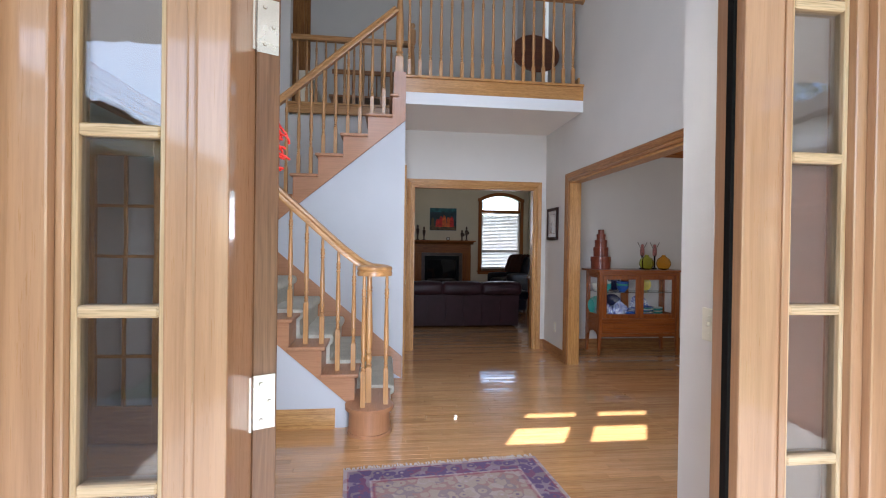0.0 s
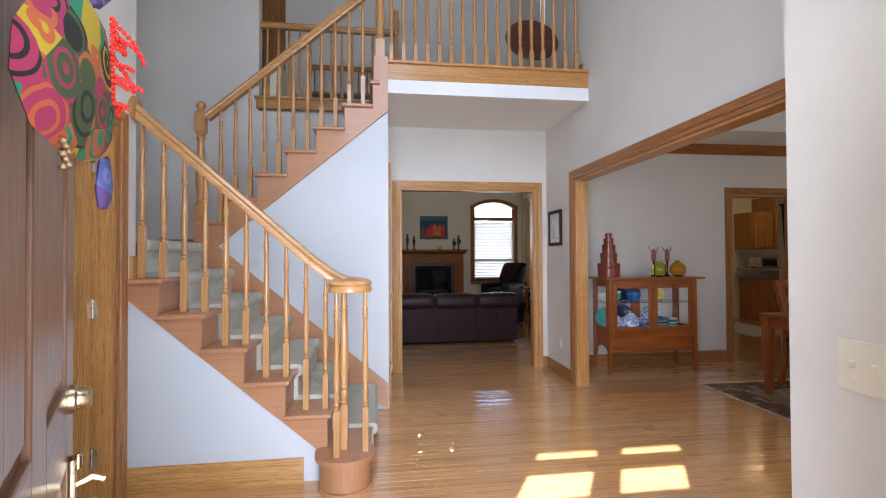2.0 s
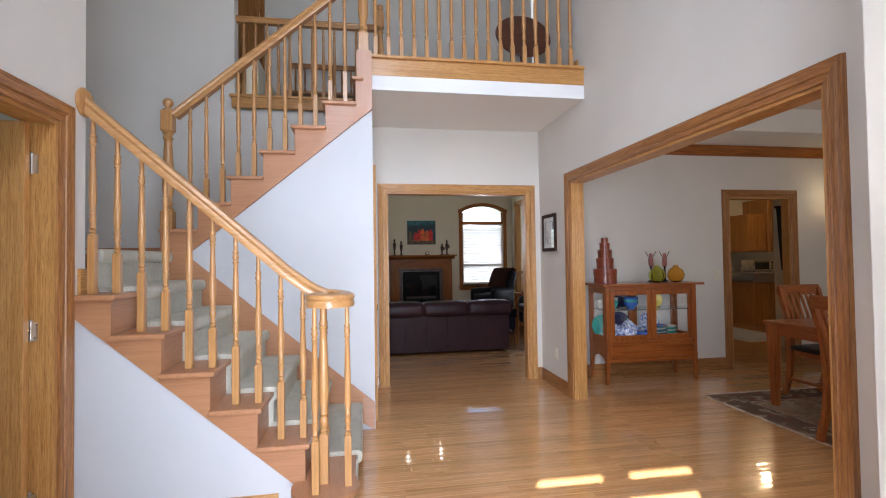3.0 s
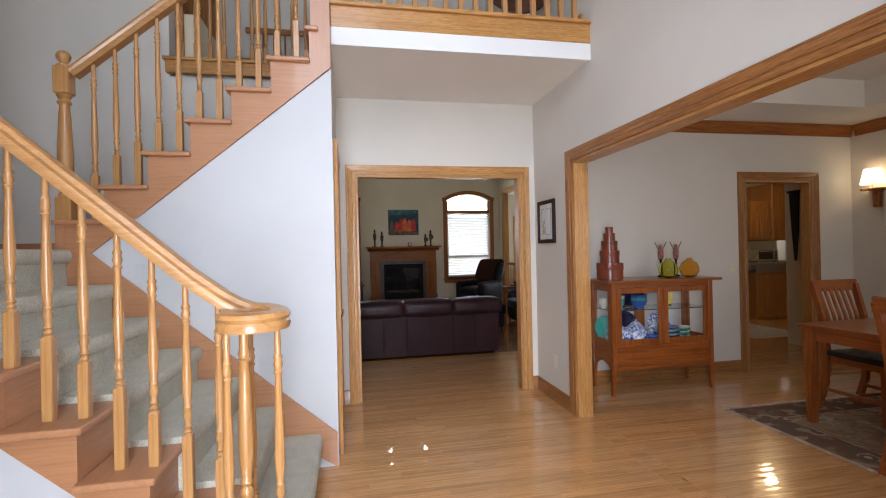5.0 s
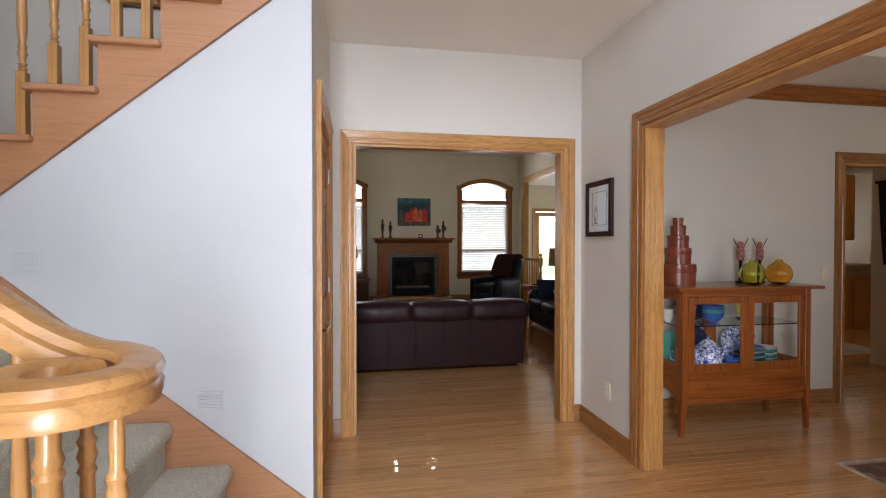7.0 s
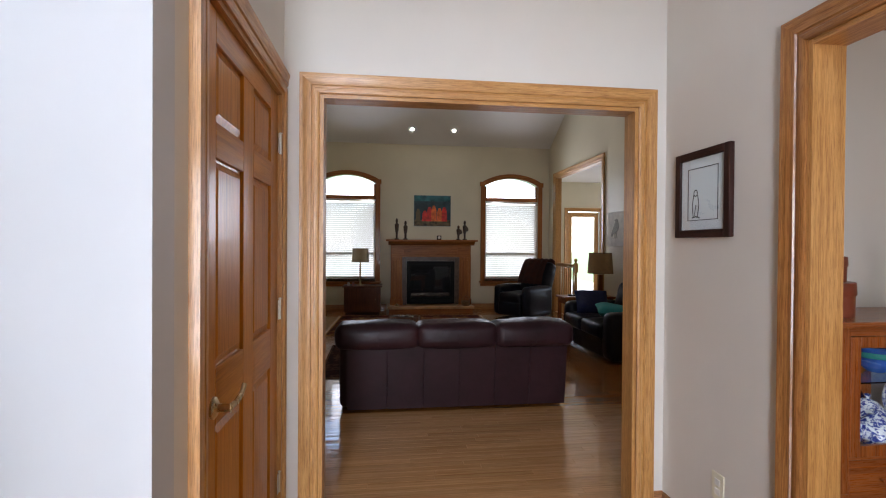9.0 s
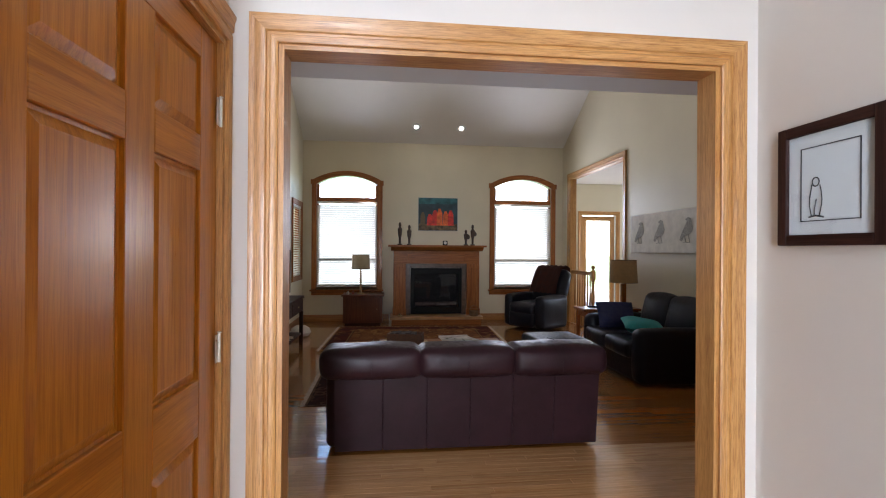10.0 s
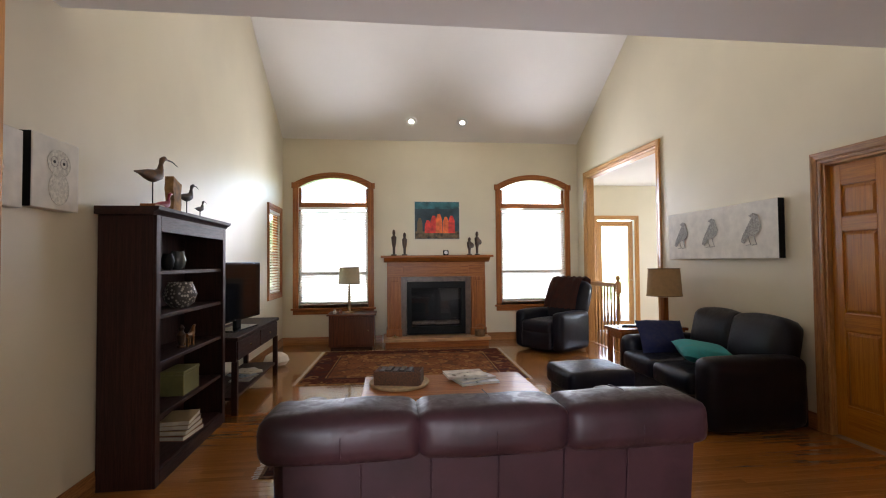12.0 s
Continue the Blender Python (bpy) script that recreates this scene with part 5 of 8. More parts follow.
def china_cabinet():
    c = thing("china_cabinet", "cherry wood display cabinet with glazed doors", "cabinet", pose(0, 0, 0))
    x0, x1, y0, y1 = 2.93, 3.98, 5.66, 6.05
    cz, cx = cherry("z"), cherry("x")
    top = part("cabinet_top", B((x0 - 0.055, y0 - 0.045, 1.028, x1 + 0.07, y1 + 0.02, 1.052), bevel=0.006, seg=2), cx, c)
    for x, y in ((x0, y0), (x1 - 0.045, y0), (x0, y1 - 0.045), (x1 - 0.045, y1 - 0.045)):
        bm = B((x, y, 0.30, x + 0.045, y + 0.045, 1.028), bevel=0.003)
        out = -0.012 if x == x0 else 0.012
        sweep([(x + 0.0225 + out, y + 0.0225, 0.0), (x + 0.0225, y + 0.0225, 0.30)], [(-0.0225, -0.0225), (0.0225, -0.0225), (0.0225, 0.0225), (-0.0225, 0.0225)], bm, up=Vector((0, 1, 0)), scales=[0.6, 1.0])
        part("leg", bm, cz, c)
    part("bottom", B((x0 + 0.01, y0 + 0.01, 0.43, x1 - 0.01, y1 - 0.005, 0.455)), cx, c)
    part("back_rail", B((x0 + 0.045, y1 - 0.02, 0.25, x1 - 0.045, y1, 0.455)), cx, c)
    part("back_rail", B((x0 + 0.045, y1 - 0.02, 0.96, x1 - 0.045, y1, 1.028)), cx, c)
    part("back_stile", B(((x0 + x1) / 2 - 0.05, y1 - 0.02, 0.455, (x0 + x1) / 2 + 0.05, y1, 0.96)), cz, c)
    for x in (x0 + 0.008, x1 - 0.026):
        pr = [(y0 + 0.045, 0.22), (y0 + 0.10, 0.27), (y0 + 0.19, 0.295), (y0 + 0.28, 0.27), (y1 - 0.045, 0.22)]
        part("side_apron", prism(pr + [(y1 - 0.045, 0.50), (y0 + 0.045, 0.50)], "x", x, x + 0.018), cherry("y"), c, "arched side apron")
        part("side_rail", B((x, y0 + 0.045, 0.95, x + 0.018, y1 - 0.045, 1.028)), cherry("y"), c)
        for ya in (y0 + 0.045, y1 - 0.085):
            part("side_stile", B((x, ya, 0.50, x + 0.018, ya + 0.04, 0.95)), cz, c)
        part("side_glass", B((x + 0.007, y0 + 0.085, 0.50, x + 0.011, y1 - 0.085, 0.95)), CLEAR, c, "clear glass").visible_shadow = False
    part("front_rail", B((x0 + 0.045, y0 + 0.006, 0.985, x1 - 0.045, y0 + 0.03, 1.028)), cx, c)
    dr = part("drawer", B((x0 + 0.048, y0 + 0.002, 0.27, x1 - 0.048, y0 + 0.024, 0.445), bevel=0.003), cx, c, "wide drawer front")
    part("apron", B((x0 + 0.045, y0 + 0.008, 0.225, x1 - 0.045, y0 + 0.026, 0.266), bevel=0.003), cx, c)
    for x in (x0 + 0.20, x1 - 0.20):
        part("knob", lathe([(0.005, 0), (0.005, 0.012), (0.011, 0.018), (0.009, 0.025), (0.002, 0.027)], 12, pose(x, y0 + 0.002, 0.36, 90, 0, 0)), cz, dr, "small turned knob", True)
    mid = (x0 + x1) / 2
    for a, b, kx in ((x0 + 0.048, mid - 0.001, mid - 0.025), (mid + 0.001, x1 - 0.048, mid + 0.025)):
        f = 0.05
        bm = B((a, y0 + 0.001, 0.458, a + f, y0 + 0.022, 0.982), (b - f, y0 + 0.001, 0.458, b, y0 + 0.022, 0.982), (a + f, y0 + 0.001, 0.458, b - f, y0 + 0.022, 0.458 + f), (a + f, y0 + 0.001, 0.982 - f, b - f, y0 + 0.022, 0.982), bevel=0.002)
        d = part("door", bm, cz, c, "glazed cabinet door")
        part("pane", B((a + f, y0 + 0.010, 0.458 + f, b - f, y0 + 0.013, 0.982 - f)), CLEAR, d, "clear glass").visible_shadow = False
        part("knob", lathe([(0.005, 0), (0.005, 0.012), (0.011, 0.018), (0.009, 0.025), (0.002, 0.027)], 12, pose(kx, y0 + 0.001, 0.70, 90, 0, 0)), cz, d, "small turned knob", True)
    part("glass_shelf", B((x0 + 0.03, y0 + 0.04, 0.765, x1 - 0.03, y1 - 0.025, 0.772)), glass_mat("green_glass", (0.75, 0.9, 0.85)), c, "greenish glass shelf").visible_shadow = False


china_cabinet()
TURQ, COBALT = plain("turquoise_glaze", (0.07, 0.42, 0.38), 0.15, coat=0.5), plain("cobalt_glaze", (0.03, 0.10, 0.36), 0.15, coat=0.5)
YELLOW, TEAL = plain("yellow_glaze", (0.72, 0.58, 0.12), 0.2, coat=0.5), plain("teal_glaze", (0.05, 0.30, 0.24), 0.2, coat=0.5)
NAVY = plain("navy_glaze", (0.008, 0.012, 0.05), 0.2, coat=0.4)
CREAM = plain("cream_glaze", (0.7, 0.66, 0.55), 0.2, coat=0.5)


def bowl_stack(name, x, y, z, r, n, mats, label):
    s = thing(name, label, "bowls", pose(x, y, z))
    for i in range(n):
        part("bowl", lathe([(r * 0.45, 0), (r * 0.5, 0.004), (r * 0.85, 0.035), (r, 0.07), (r * 0.95, 0.07), (r * 0.8, 0.038), (r * 0.4, 0.010), (0.002, 0.009)], 24, pose(0, 0, i * 0.026)), mats[i % len(mats)], s, "", True)


def plate_stack(x, y, z, r, n, mats, label):
    s = thing("plate_stack", label, "plates", pose(x, y, z))
    for i in range(n):
        part("plate", lathe([(r * 0.55, 0), (r * 0.6, 0.004), (r, 0.018), (r, 0.022), (r * 0.6, 0.009), (0.002, 0.008)], 28, pose(0, 0, i * 0.013)), mats[i % len(mats)], s, "", True)


def standing_plate(x, y, z, r, mat, label):
    s = thing("display_plate", label, "plate", pose(x, y, z))
    part("plate", lathe([(r * 0.55, 0), (r * 0.6, 0.004), (r, 0.018), (r, 0.022), (r * 0.6, 0.009), (0.002, 0.008)], 28, pose(0, 0, r, 78, 0, 0)), mat, s, "", True)
    part("stand", sweep([(-0.04, -0.05, 0.006), (-0.04, 0.03, 0.006), (0.04, 0.03, 0.006), (0.04, -0.05, 0.006)], circle(0.004, 6)), BLACK, s, "wire plate stand")


def blue_white():
    if "willow_glaze" in MATS:
        return MATS["willow_glaze"]
    m, nt, b = nodes_of("willow_glaze", 0.15, 0, 0.5)
    v = coords(nt, (1, 1, 1))
    n = noise_tex(nt, v, 55, 4, 1.2)
    nt.links.new(ramp_mix(nt, n, [(0.46, (0.03, 0.06, 0.30)), (0.54, (0.72, 0.74, 0.76))]), b.inputs["Base Color"])
    MATS["willow_glaze"] = m
    return m


def teapot(name, x, y, z, s, mat, label):
    t = thing(name, label, "teapot", pose(x, y, z))
    part("body", lathe([(0.04 * s, 0), (0.075 * s, 0.02 * s), (0.095 * s, 0.06 * s), (0.085 * s, 0.11 * s), (0.05 * s, 0.14 * s), (0.045 * s, 0.145 * s)], 24), mat, t, "", True)
    part("lid", lathe([(0.046 * s, 0.143 * s), (0.03 * s, 0.16 * s), (0.008 * s, 0.168 * s), (0.014 * s, 0.185 * s), (0.002, 0.19 * s)], 18), mat, t, "", True)
    part("spout", sweep([(0.08 * s, 0, 0.05 * s), (0.12 * s, 0, 0.08 * s), (0.14 * s, 0, 0.125 * s)], circle(0.014 * s, 8), scales=[1.4, 1.0, 0.7]), mat, t, "", True)
    part("handle", sweep([(-0.085 * s, 0, 0.11 * s), (-0.135 * s, 0, 0.115 * s), (-0.14 * s, 0, 0.06 * s), (-0.09 * s, 0, 0.035 * s)], circle(0.008 * s, 8)), mat, t, "", True)


bowl_stack("bowl_stack", 3.10, 5.86, 0.7725, 0.075, 3, [TURQ, TURQ, CREAM], "stack of turquoise bowls on the glass shelf")
bowl_stack("bowl_stack", 3.33, 5.86, 0.7725, 0.08, 3, [COBALT, TEAL, COBALT], "stack of cobalt blue bowls on the glass shelf")
standing_plate(3.66, 5.93, 0.7725, 0.085, YELLOW, "yellow plate standing on the glass shelf")
plate_stack(3.63, 5.84, 0.456, 0.10, 9, [CREAM, TEAL, COBALT], "stack of mixed cream and teal plates")
teapot("teapot", 3.10, 5.83, 0.456, 1.0, blue_white(), "blue and white porcelain teapot in the cabinet")
teapot("teapot", 3.30, 5.87, 0.456, 1.1, blue_white(), "large blue and white porcelain teapot")
bowl_stack("bowl_stack", 3.38, 5.74, 0.456, 0.06, 1, [COBALT], "small cobalt bowl in the cabinet")
standing_plate(3.02, 5.94, 0.456, 0.12, TEAL, "teal plate standing against the cabinet side")
standing_plate(3.24, 5.965, 0.456, 0.135, NAVY, "dark navy plate standing at the cabinet back")
standing_plate(3.26, 5.965, 0.7725, 0.09, NAVY, "dark navy plate standing on the glass shelf")
standing_plate(3.60, 5.965, 0.456, 0.125, blue_white(), "blue and white plate standing at the cabinet back")
teapot("teapot", 3.22, 5.76, 0.456, 0.9, blue_white(), "small blue and white porcelain teapot")
plate_stack(3.80, 5.86, 0.456, 0.07, 8, [TURQ, CREAM, TEAL], "stack of small turquoise and cream plates")
bowl_stack("bowl_stack", 3.00, 5.92, 0.7725, 0.05, 2, [CREAM], "pale bowls at the cabinet side")


def box_tower():
    s = thing("round_box_tower", "tower of nested round red lacquer boxes", "boxes", pose(3.03, 5.85, 1.052))
    z = 0.0
    mat = plain("red_lacquer", (0.21, 0.045, 0.02), 0.32, coat=0.2, spread=0.2, size=8)
    for r, h in ((0.122, 0.155), (0.09, 0.115), (0.074, 0.09), (0.054, 0.07), (0.036, 0.055)):
        bx = part("box", lathe([(r * 0.97, z), (r * 0.98, z + h * 0.68)], 28), mat, s, "", True)
        part("lid", lathe([(r, z + h * 0.62), (r * 1.02, z + h * 0.66), (r, z + h), (r * 0.94, z + h + 0.002)], 28), mat, bx, "", True)
        z += h + 0.002


box_tower()


def glass_vase(x, y, color, name, label):
    v = thing("glass_vase", label, "vase", pose(x, y, 1.052))
    part("body", lathe([(0.03, 0), (0.06, 0.012), (0.086, 0.055), (0.088, 0.09), (0.07, 0.135), (0.03, 0.165), (0.022, 0.175), (0.026, 0.185), (0.022, 0.185), (0.019, 0.173), (0.066, 0.132), (0.083, 0.088), (0.081, 0.058), (0.057, 0.018), (0.002, 0.008)], 28), glass_mat(name, color), v, "", True)


glass_vase(3.615, 5.80, (0.95, 1.0, 0.36), "lime_glass", "round lime green glass vase")
glass_vase(3.845, 5.80, (1.0, 0.70, 0.22), "orange_glass", "round amber orange glass vase")


def stick_jar(x, label):
    j = thing("stick_jar", label, "ornament", pose(x, 5.93, 1.052))
    part("pedestal", lathe([(0.034, 0), (0.034, 0.012), (0.012, 0.02), (0.010, 0.16), (0.02, 0.175)], 14), BLACK, j, "dark turned pedestal", True)
    part("jar", lathe([(0.020, 0.175), (0.027, 0.19), (0.027, 0.255), (0.018, 0.268), (0.016, 0.285), (0.021, 0.295), (0.016, 0.315), (0.002, 0.322)], 16), plain("rose_speckle", (0.33, 0.12, 0.10), 0.5, spread=0.6, size=60), j, "speckled rose jar", True)
    for s in (-1, 1):
        part("stick", sweep([(s * 0.02, 0, 0.262), (s * 0.04, 0, 0.30), (s * 0.065, 0, 0.345)], circle(0.0035, 6)), plain("twig", (0.10, 0.06, 0.04), 0.8), j, "thin dark stick")


stick_jar(3.63, "speckled rose jar with two thin sticks")
stick_jar(3.80, "speckled rose jar with two thin sticks")


def sconce():
    s = thing("wall_sconce", "lit wall sconce with a cream shade and bracket", "lamp", pose(6.19, 5.82, 1.80, 0, 0, 0))
    part("bracket", B((-0.14, -0.09, 0.10, 0.0, 0.09, 0.125), (-0.05, -0.03, -0.08, 0.0, 0.03, 0.10), bevel=0.006), chestnut("y"), s)
    part("stem", lathe([(0.03, 0.125), (0.012, 0.14), (0.01, 0.20)], 12, pose(-0.085, 0, 0)), BRASS, s, "", True)
    part("shade", lathe([(0.105, 0.17), (0.07, 0.33), (0.067, 0.33), (0.102, 0.17)], 24, pose(-0.085, 0, 0), caps=False), glow("lit_shade", (1.0, 0.80, 0.50), 0.55), s, "glowing cream shade", True)
    p = thing("oval_picture", "white oval framed picture below the sconce", "picture", pose(6.19, 5.62, 1.72, 0, 0, -90))
    part("frame", B((-0.14, -0.022, -0.20, 0.14, -0.002, 0.20), bevel=0.01, seg=2), WHITE, p)
    part("print", B((-0.105, -0.025, -0.165, 0.105, -0.022, 0.165)), paint("pale_print", (0.55, 0.57, 0.58), 0.7), p, "pale print")


sconce()

# ---- kitchen seen through the doorway ----
def KOAK(axis="z"):
    return wood("kitchen_oak", (0.22, 0.085, 0.014), (0.30, 0.120, 0.020), (0.36, 0.150, 0.030), axis, 0.34, 0.2, figure=0.5)


def kitchen():
    def unit(name, x0, y0, z0, x1, y1, z1, n, label, face="s"):
        u = thing(name, label, "cabinet", pose(0, 0, 0), "oak kitchen cabinets")
        part("body", B((x0, y0, z0, x1, y1, z1), bevel=0.003), KOAK("z"), u)
        for i in range(n):
            if face == "s":
                a = x0 + (x1 - x0) * i / n + 0.012
                b = x0 + (x1 - x0) * (i + 1) / n - 0.012
                d = part("door", B((a, y0 - 0.018, z0 + 0.03, a + 0.06, y0 - 0.001, z1 - 0.03), (b - 0.06, y0 - 0.018, z0 + 0.03, b, y0 - 0.001, z1 - 0.03), (a + 0.06, y0 - 0.018, z0 + 0.03, b - 0.06, y0 - 0.001, z0 + 0.09), (a + 0.06, y0 - 0.018, z1 - 0.09, b - 0.06, y0 - 0.001, z1 - 0.03), (a + 0.06, y0 - 0.010, z0 + 0.09, b - 0.06, y0 - 0.001, z1 - 0.09), bevel=0.002), KOAK("z"), u)
            else:
                a = y0 + (y1 - y0) * i / n + 0.012
                b = y0 + (y1 - y0) * (i + 1) / n - 0.012
                d = part("door", B((x0 - 0.018, a, z0 + 0.03, x0 - 0.001, a + 0.06, z1 - 0.03), (x0 - 0.018, b - 0.06, z0 + 0.03, x0 - 0.001, b, z1 - 0.03), (x0 - 0.018, a + 0.06, z0 + 0.03, x0 - 0.001, b - 0.06, z0 + 0.09), (x0 - 0.018, a + 0.06, z1 - 0.09, x0 - 0.001, b - 0.06, z1 - 0.03), (x0 - 0.010, a + 0.06, z0 + 0.09, x0 - 0.001, b - 0.06, z1 - 0.09), bevel=0.002), KOAK("z"), u)
    unit("base_cabinet", 7.4, 9.66, 0.1, 8.9, 10.28, 0.88, 3, "oak kitchen base cabinet along the back wall")
    structure("wall_kitchen_bar", wall_bm("x", 7.35, 8.75, 9.50, 9.60, 0, 2.5), LIVING_WALL, "pale kitchen wall behind the bar", "wall")
    unit("wall_cabinet", 7.62, 8.95, 1.41, 8.02, 9.50, 2.12, 2, "oak kitchen wall cabinet above the bar")
    unit("tall_cabinet", 8.025, 8.90, 1.40, 8.345, 9.5, 2.42, 1, "tall oak kitchen cabinet beside the bar")
    unit("peninsula_cabinet", 7.68, 8.92, 0.0, 8.7, 9.45, 0.83, 3, "oak cabinet of the kitchen peninsula")
    stone = plain("speckled_stone", (0.28, 0.25, 0.22), 0.25, spread=0.6, size=70)
    w = thing("worktop", "speckled stone worktop on the back cabinets", "worktop", pose(0, 0, 0))
    part("slab", B((7.38, 9.63, 0.881, 8.9, 10.278, 0.92), bevel=0.004), stone, w)
    part("upstand", B((7.38, 10.26, 0.92, 8.34, 10.278, 1.05), bevel=0.003), stone, w)
    w = thing("bar_worktop", "thick speckled stone bar on the peninsula", "worktop", pose(0, 0, 0))
    part("slab", B((7.58, 8.82, 0.985, 8.75, 9.40, 1.03), bevel=0.006), stone, w)
    part("front", B((7.69, 8.90, 0.831, 8.70, 8.93, 0.985)), stone, w)
    t = thing("toaster_oven", "chrome toaster oven on the kitchen bar", "oven", pose(7.88, 9.02, 1.03))
    part("body", B((-0.22, -0.16, 0.015, 0.22, 0.16, 0.22), bevel=0.01, seg=2), NICKEL, t)
    part("door", B((-0.20, -0.168, 0.04, 0.11, -0.158, 0.20), bevel=0.004), plain("dark_glass", (0.02, 0.02, 0.02), 0.1), t, "dark glass door")
    part("handle", B((-0.18, -0.185, 0.175, 0.09, -0.172, 0.185), bevel=0.003), NICKEL, t)
    for z in (0.06, 0.11, 0.165):
        part("knob", lathe([(0.018, 0), (0.016, 0.015)], 12, pose(0.165, -0.16, z, 90, 0, 0)), BLACK, t, "", True)
    for x in (-0.18, 0.18):
        part("foot", B((x - 0.02, -0.12, 0, x + 0.02, 0.12, 0.015)), BLACK, t)
    k = tagged(thing("window_kitchen", "bright kitchen window in an oak frame", "window", pose(0, 0, 0)), kind="structure")
    for x0, z0, x1, z1 in ((8.35, 1.10, 8.40, 2.2), (8.75, 1.10, 8.80, 2.2)):
        part("window_frame", B((x0, 10.24, z0, x1, 10.40, z1)), oak("z"), k)
    for z0, z1 in ((1.10, 1.15), (2.15, 2.2)):
        part("window_frame", B((8.40, 10.24, z0, 8.75, 10.40, z1)), oak("x"), k)
    part("pane", B((8.40, 10.33, 1.15, 8.75, 10.335, 2.15)), CLEAR, k, "clear pane").visible_shadow = False
    # ceiling light hidden by the door head, added to brighten the kitchen
    l = thing("ceiling_light", "round lit kitchen ceiling light added out of view", "lamp", pose(7.15, 8.2, 2.5))
    part("rim", lathe([(0.10, 0), (0.10, -0.012), (0.085, -0.016)], 24), WHITE, l, "", True)
    part("diffuser", lathe([(0.085, -0.010), (0.082, -0.018), (0.002, -0.02)], 24), glow("kitchen_fill", (1.0, 0.75, 0.42), 3.5), l, "glowing diffuser", True)
    r = rug("kitchen_rug", "pale grey kitchen mat on the oak floor", pose(6.75, 8.25, 0, 0, 0, 0), 0.45, 0.7, rug_material("kitchen_mat", (0.42, 0.42, 0.46), (0.35, 0.35, 0.40), (0.30, 0.30, 0.34), (0.5, 0.5, 0.52), 0.45, 0.7, 0.1, 20))
    # warm point lamp that belongs to the added ceiling light
    d = bpy.data.lights.new("kitchen_fill", "POINT")
    d.energy, d.color, d.shadow_soft_size = 2.2, (1.0, 0.72, 0.4), 0.08
    new("kitchen_fill", d).location = (7.15, 8.2, 2.38)
    tw = thing("wall_hanging", "narrow dark hanging on the kitchen wall", "hanging", pose(0, 0, 0))
    part("bar", B((6.395, 6.88, 2.02, 6.42, 7.10, 2.05), bevel=0.004), walnut("y"), tw)
    part("cloth", prism([(6.93, 2.02), (6.95, 1.5), (6.985, 1.12), (7.01, 1.12), (7.04, 1.5), (7.07, 2.02)], "x", 6.400, 6.418), plain("dark_cloth", (0.02, 0.018, 0.016), 0.9), tw, "dark cloth strip")
    structure("wall_kitchen_side", wall_bm("y", 6.20, 7.15, 6.42, 6.54, 0, 2.5), LIVING_WALL, "short pale kitchen wall", "wall")


kitchen()

# ---- living room ----
BROWN = leather("brown_leather", (0.027, 0.0095, 0.012))
NAVY_BLACK = leather("black_leather", (0.005, 0.005, 0.010), 0.38)


def cushion_bm(x0, y0, z0, x1, y1, z1, r=0.05, puff=0.02, m=None, seed=0):
    """A soft box: rounded, slightly puffed, with shallow creases."""
    bm = bmesh.new()
    add_box(bm, x0, y0, z0, x1, y1, z1, bevel=r, seg=4)
    bmesh.ops.subdivide_edges(bm, edges=[e for e in bm.edges if e.calc_length() > 0.12], cuts=6, use_grid_fill=True)
    c = Vector(((x0 + x1) / 2, (y0 + y1) / 2, (z0 + z1) / 2))
    hx, hy, hz = (x1 - x0) / 2, (y1 - y0) / 2, (z1 - z0) / 2
    off = Vector((seed * 3.1, seed * 1.7, 0))
    for v in bm.verts:
        d = v.co - c
        a, b_, e = abs(d.x) / hx, abs(d.y) / hy, abs(d.z) / hz
        n = noise.noise(v.co * 6 + off) * 0.006 + noise.noise(v.co * 17 + off) * 0.0025
        if e >= max(a, b_):
            v.co.z += math.copysign(puff * (1 - a * a) * (1 - b_ * b_) + n, d.z)
        elif b_ >= a:
            v.co.y += math.copysign(puff * (1 - a * a) * (1 - e * e) + n, d.y)
        else:
            v.co.x += math.copysign(puff * (1 - b_ * b_) * (1 - e * e) + n, d.x)
        if m is not None:
            v.co = m @ v.co
    return bm


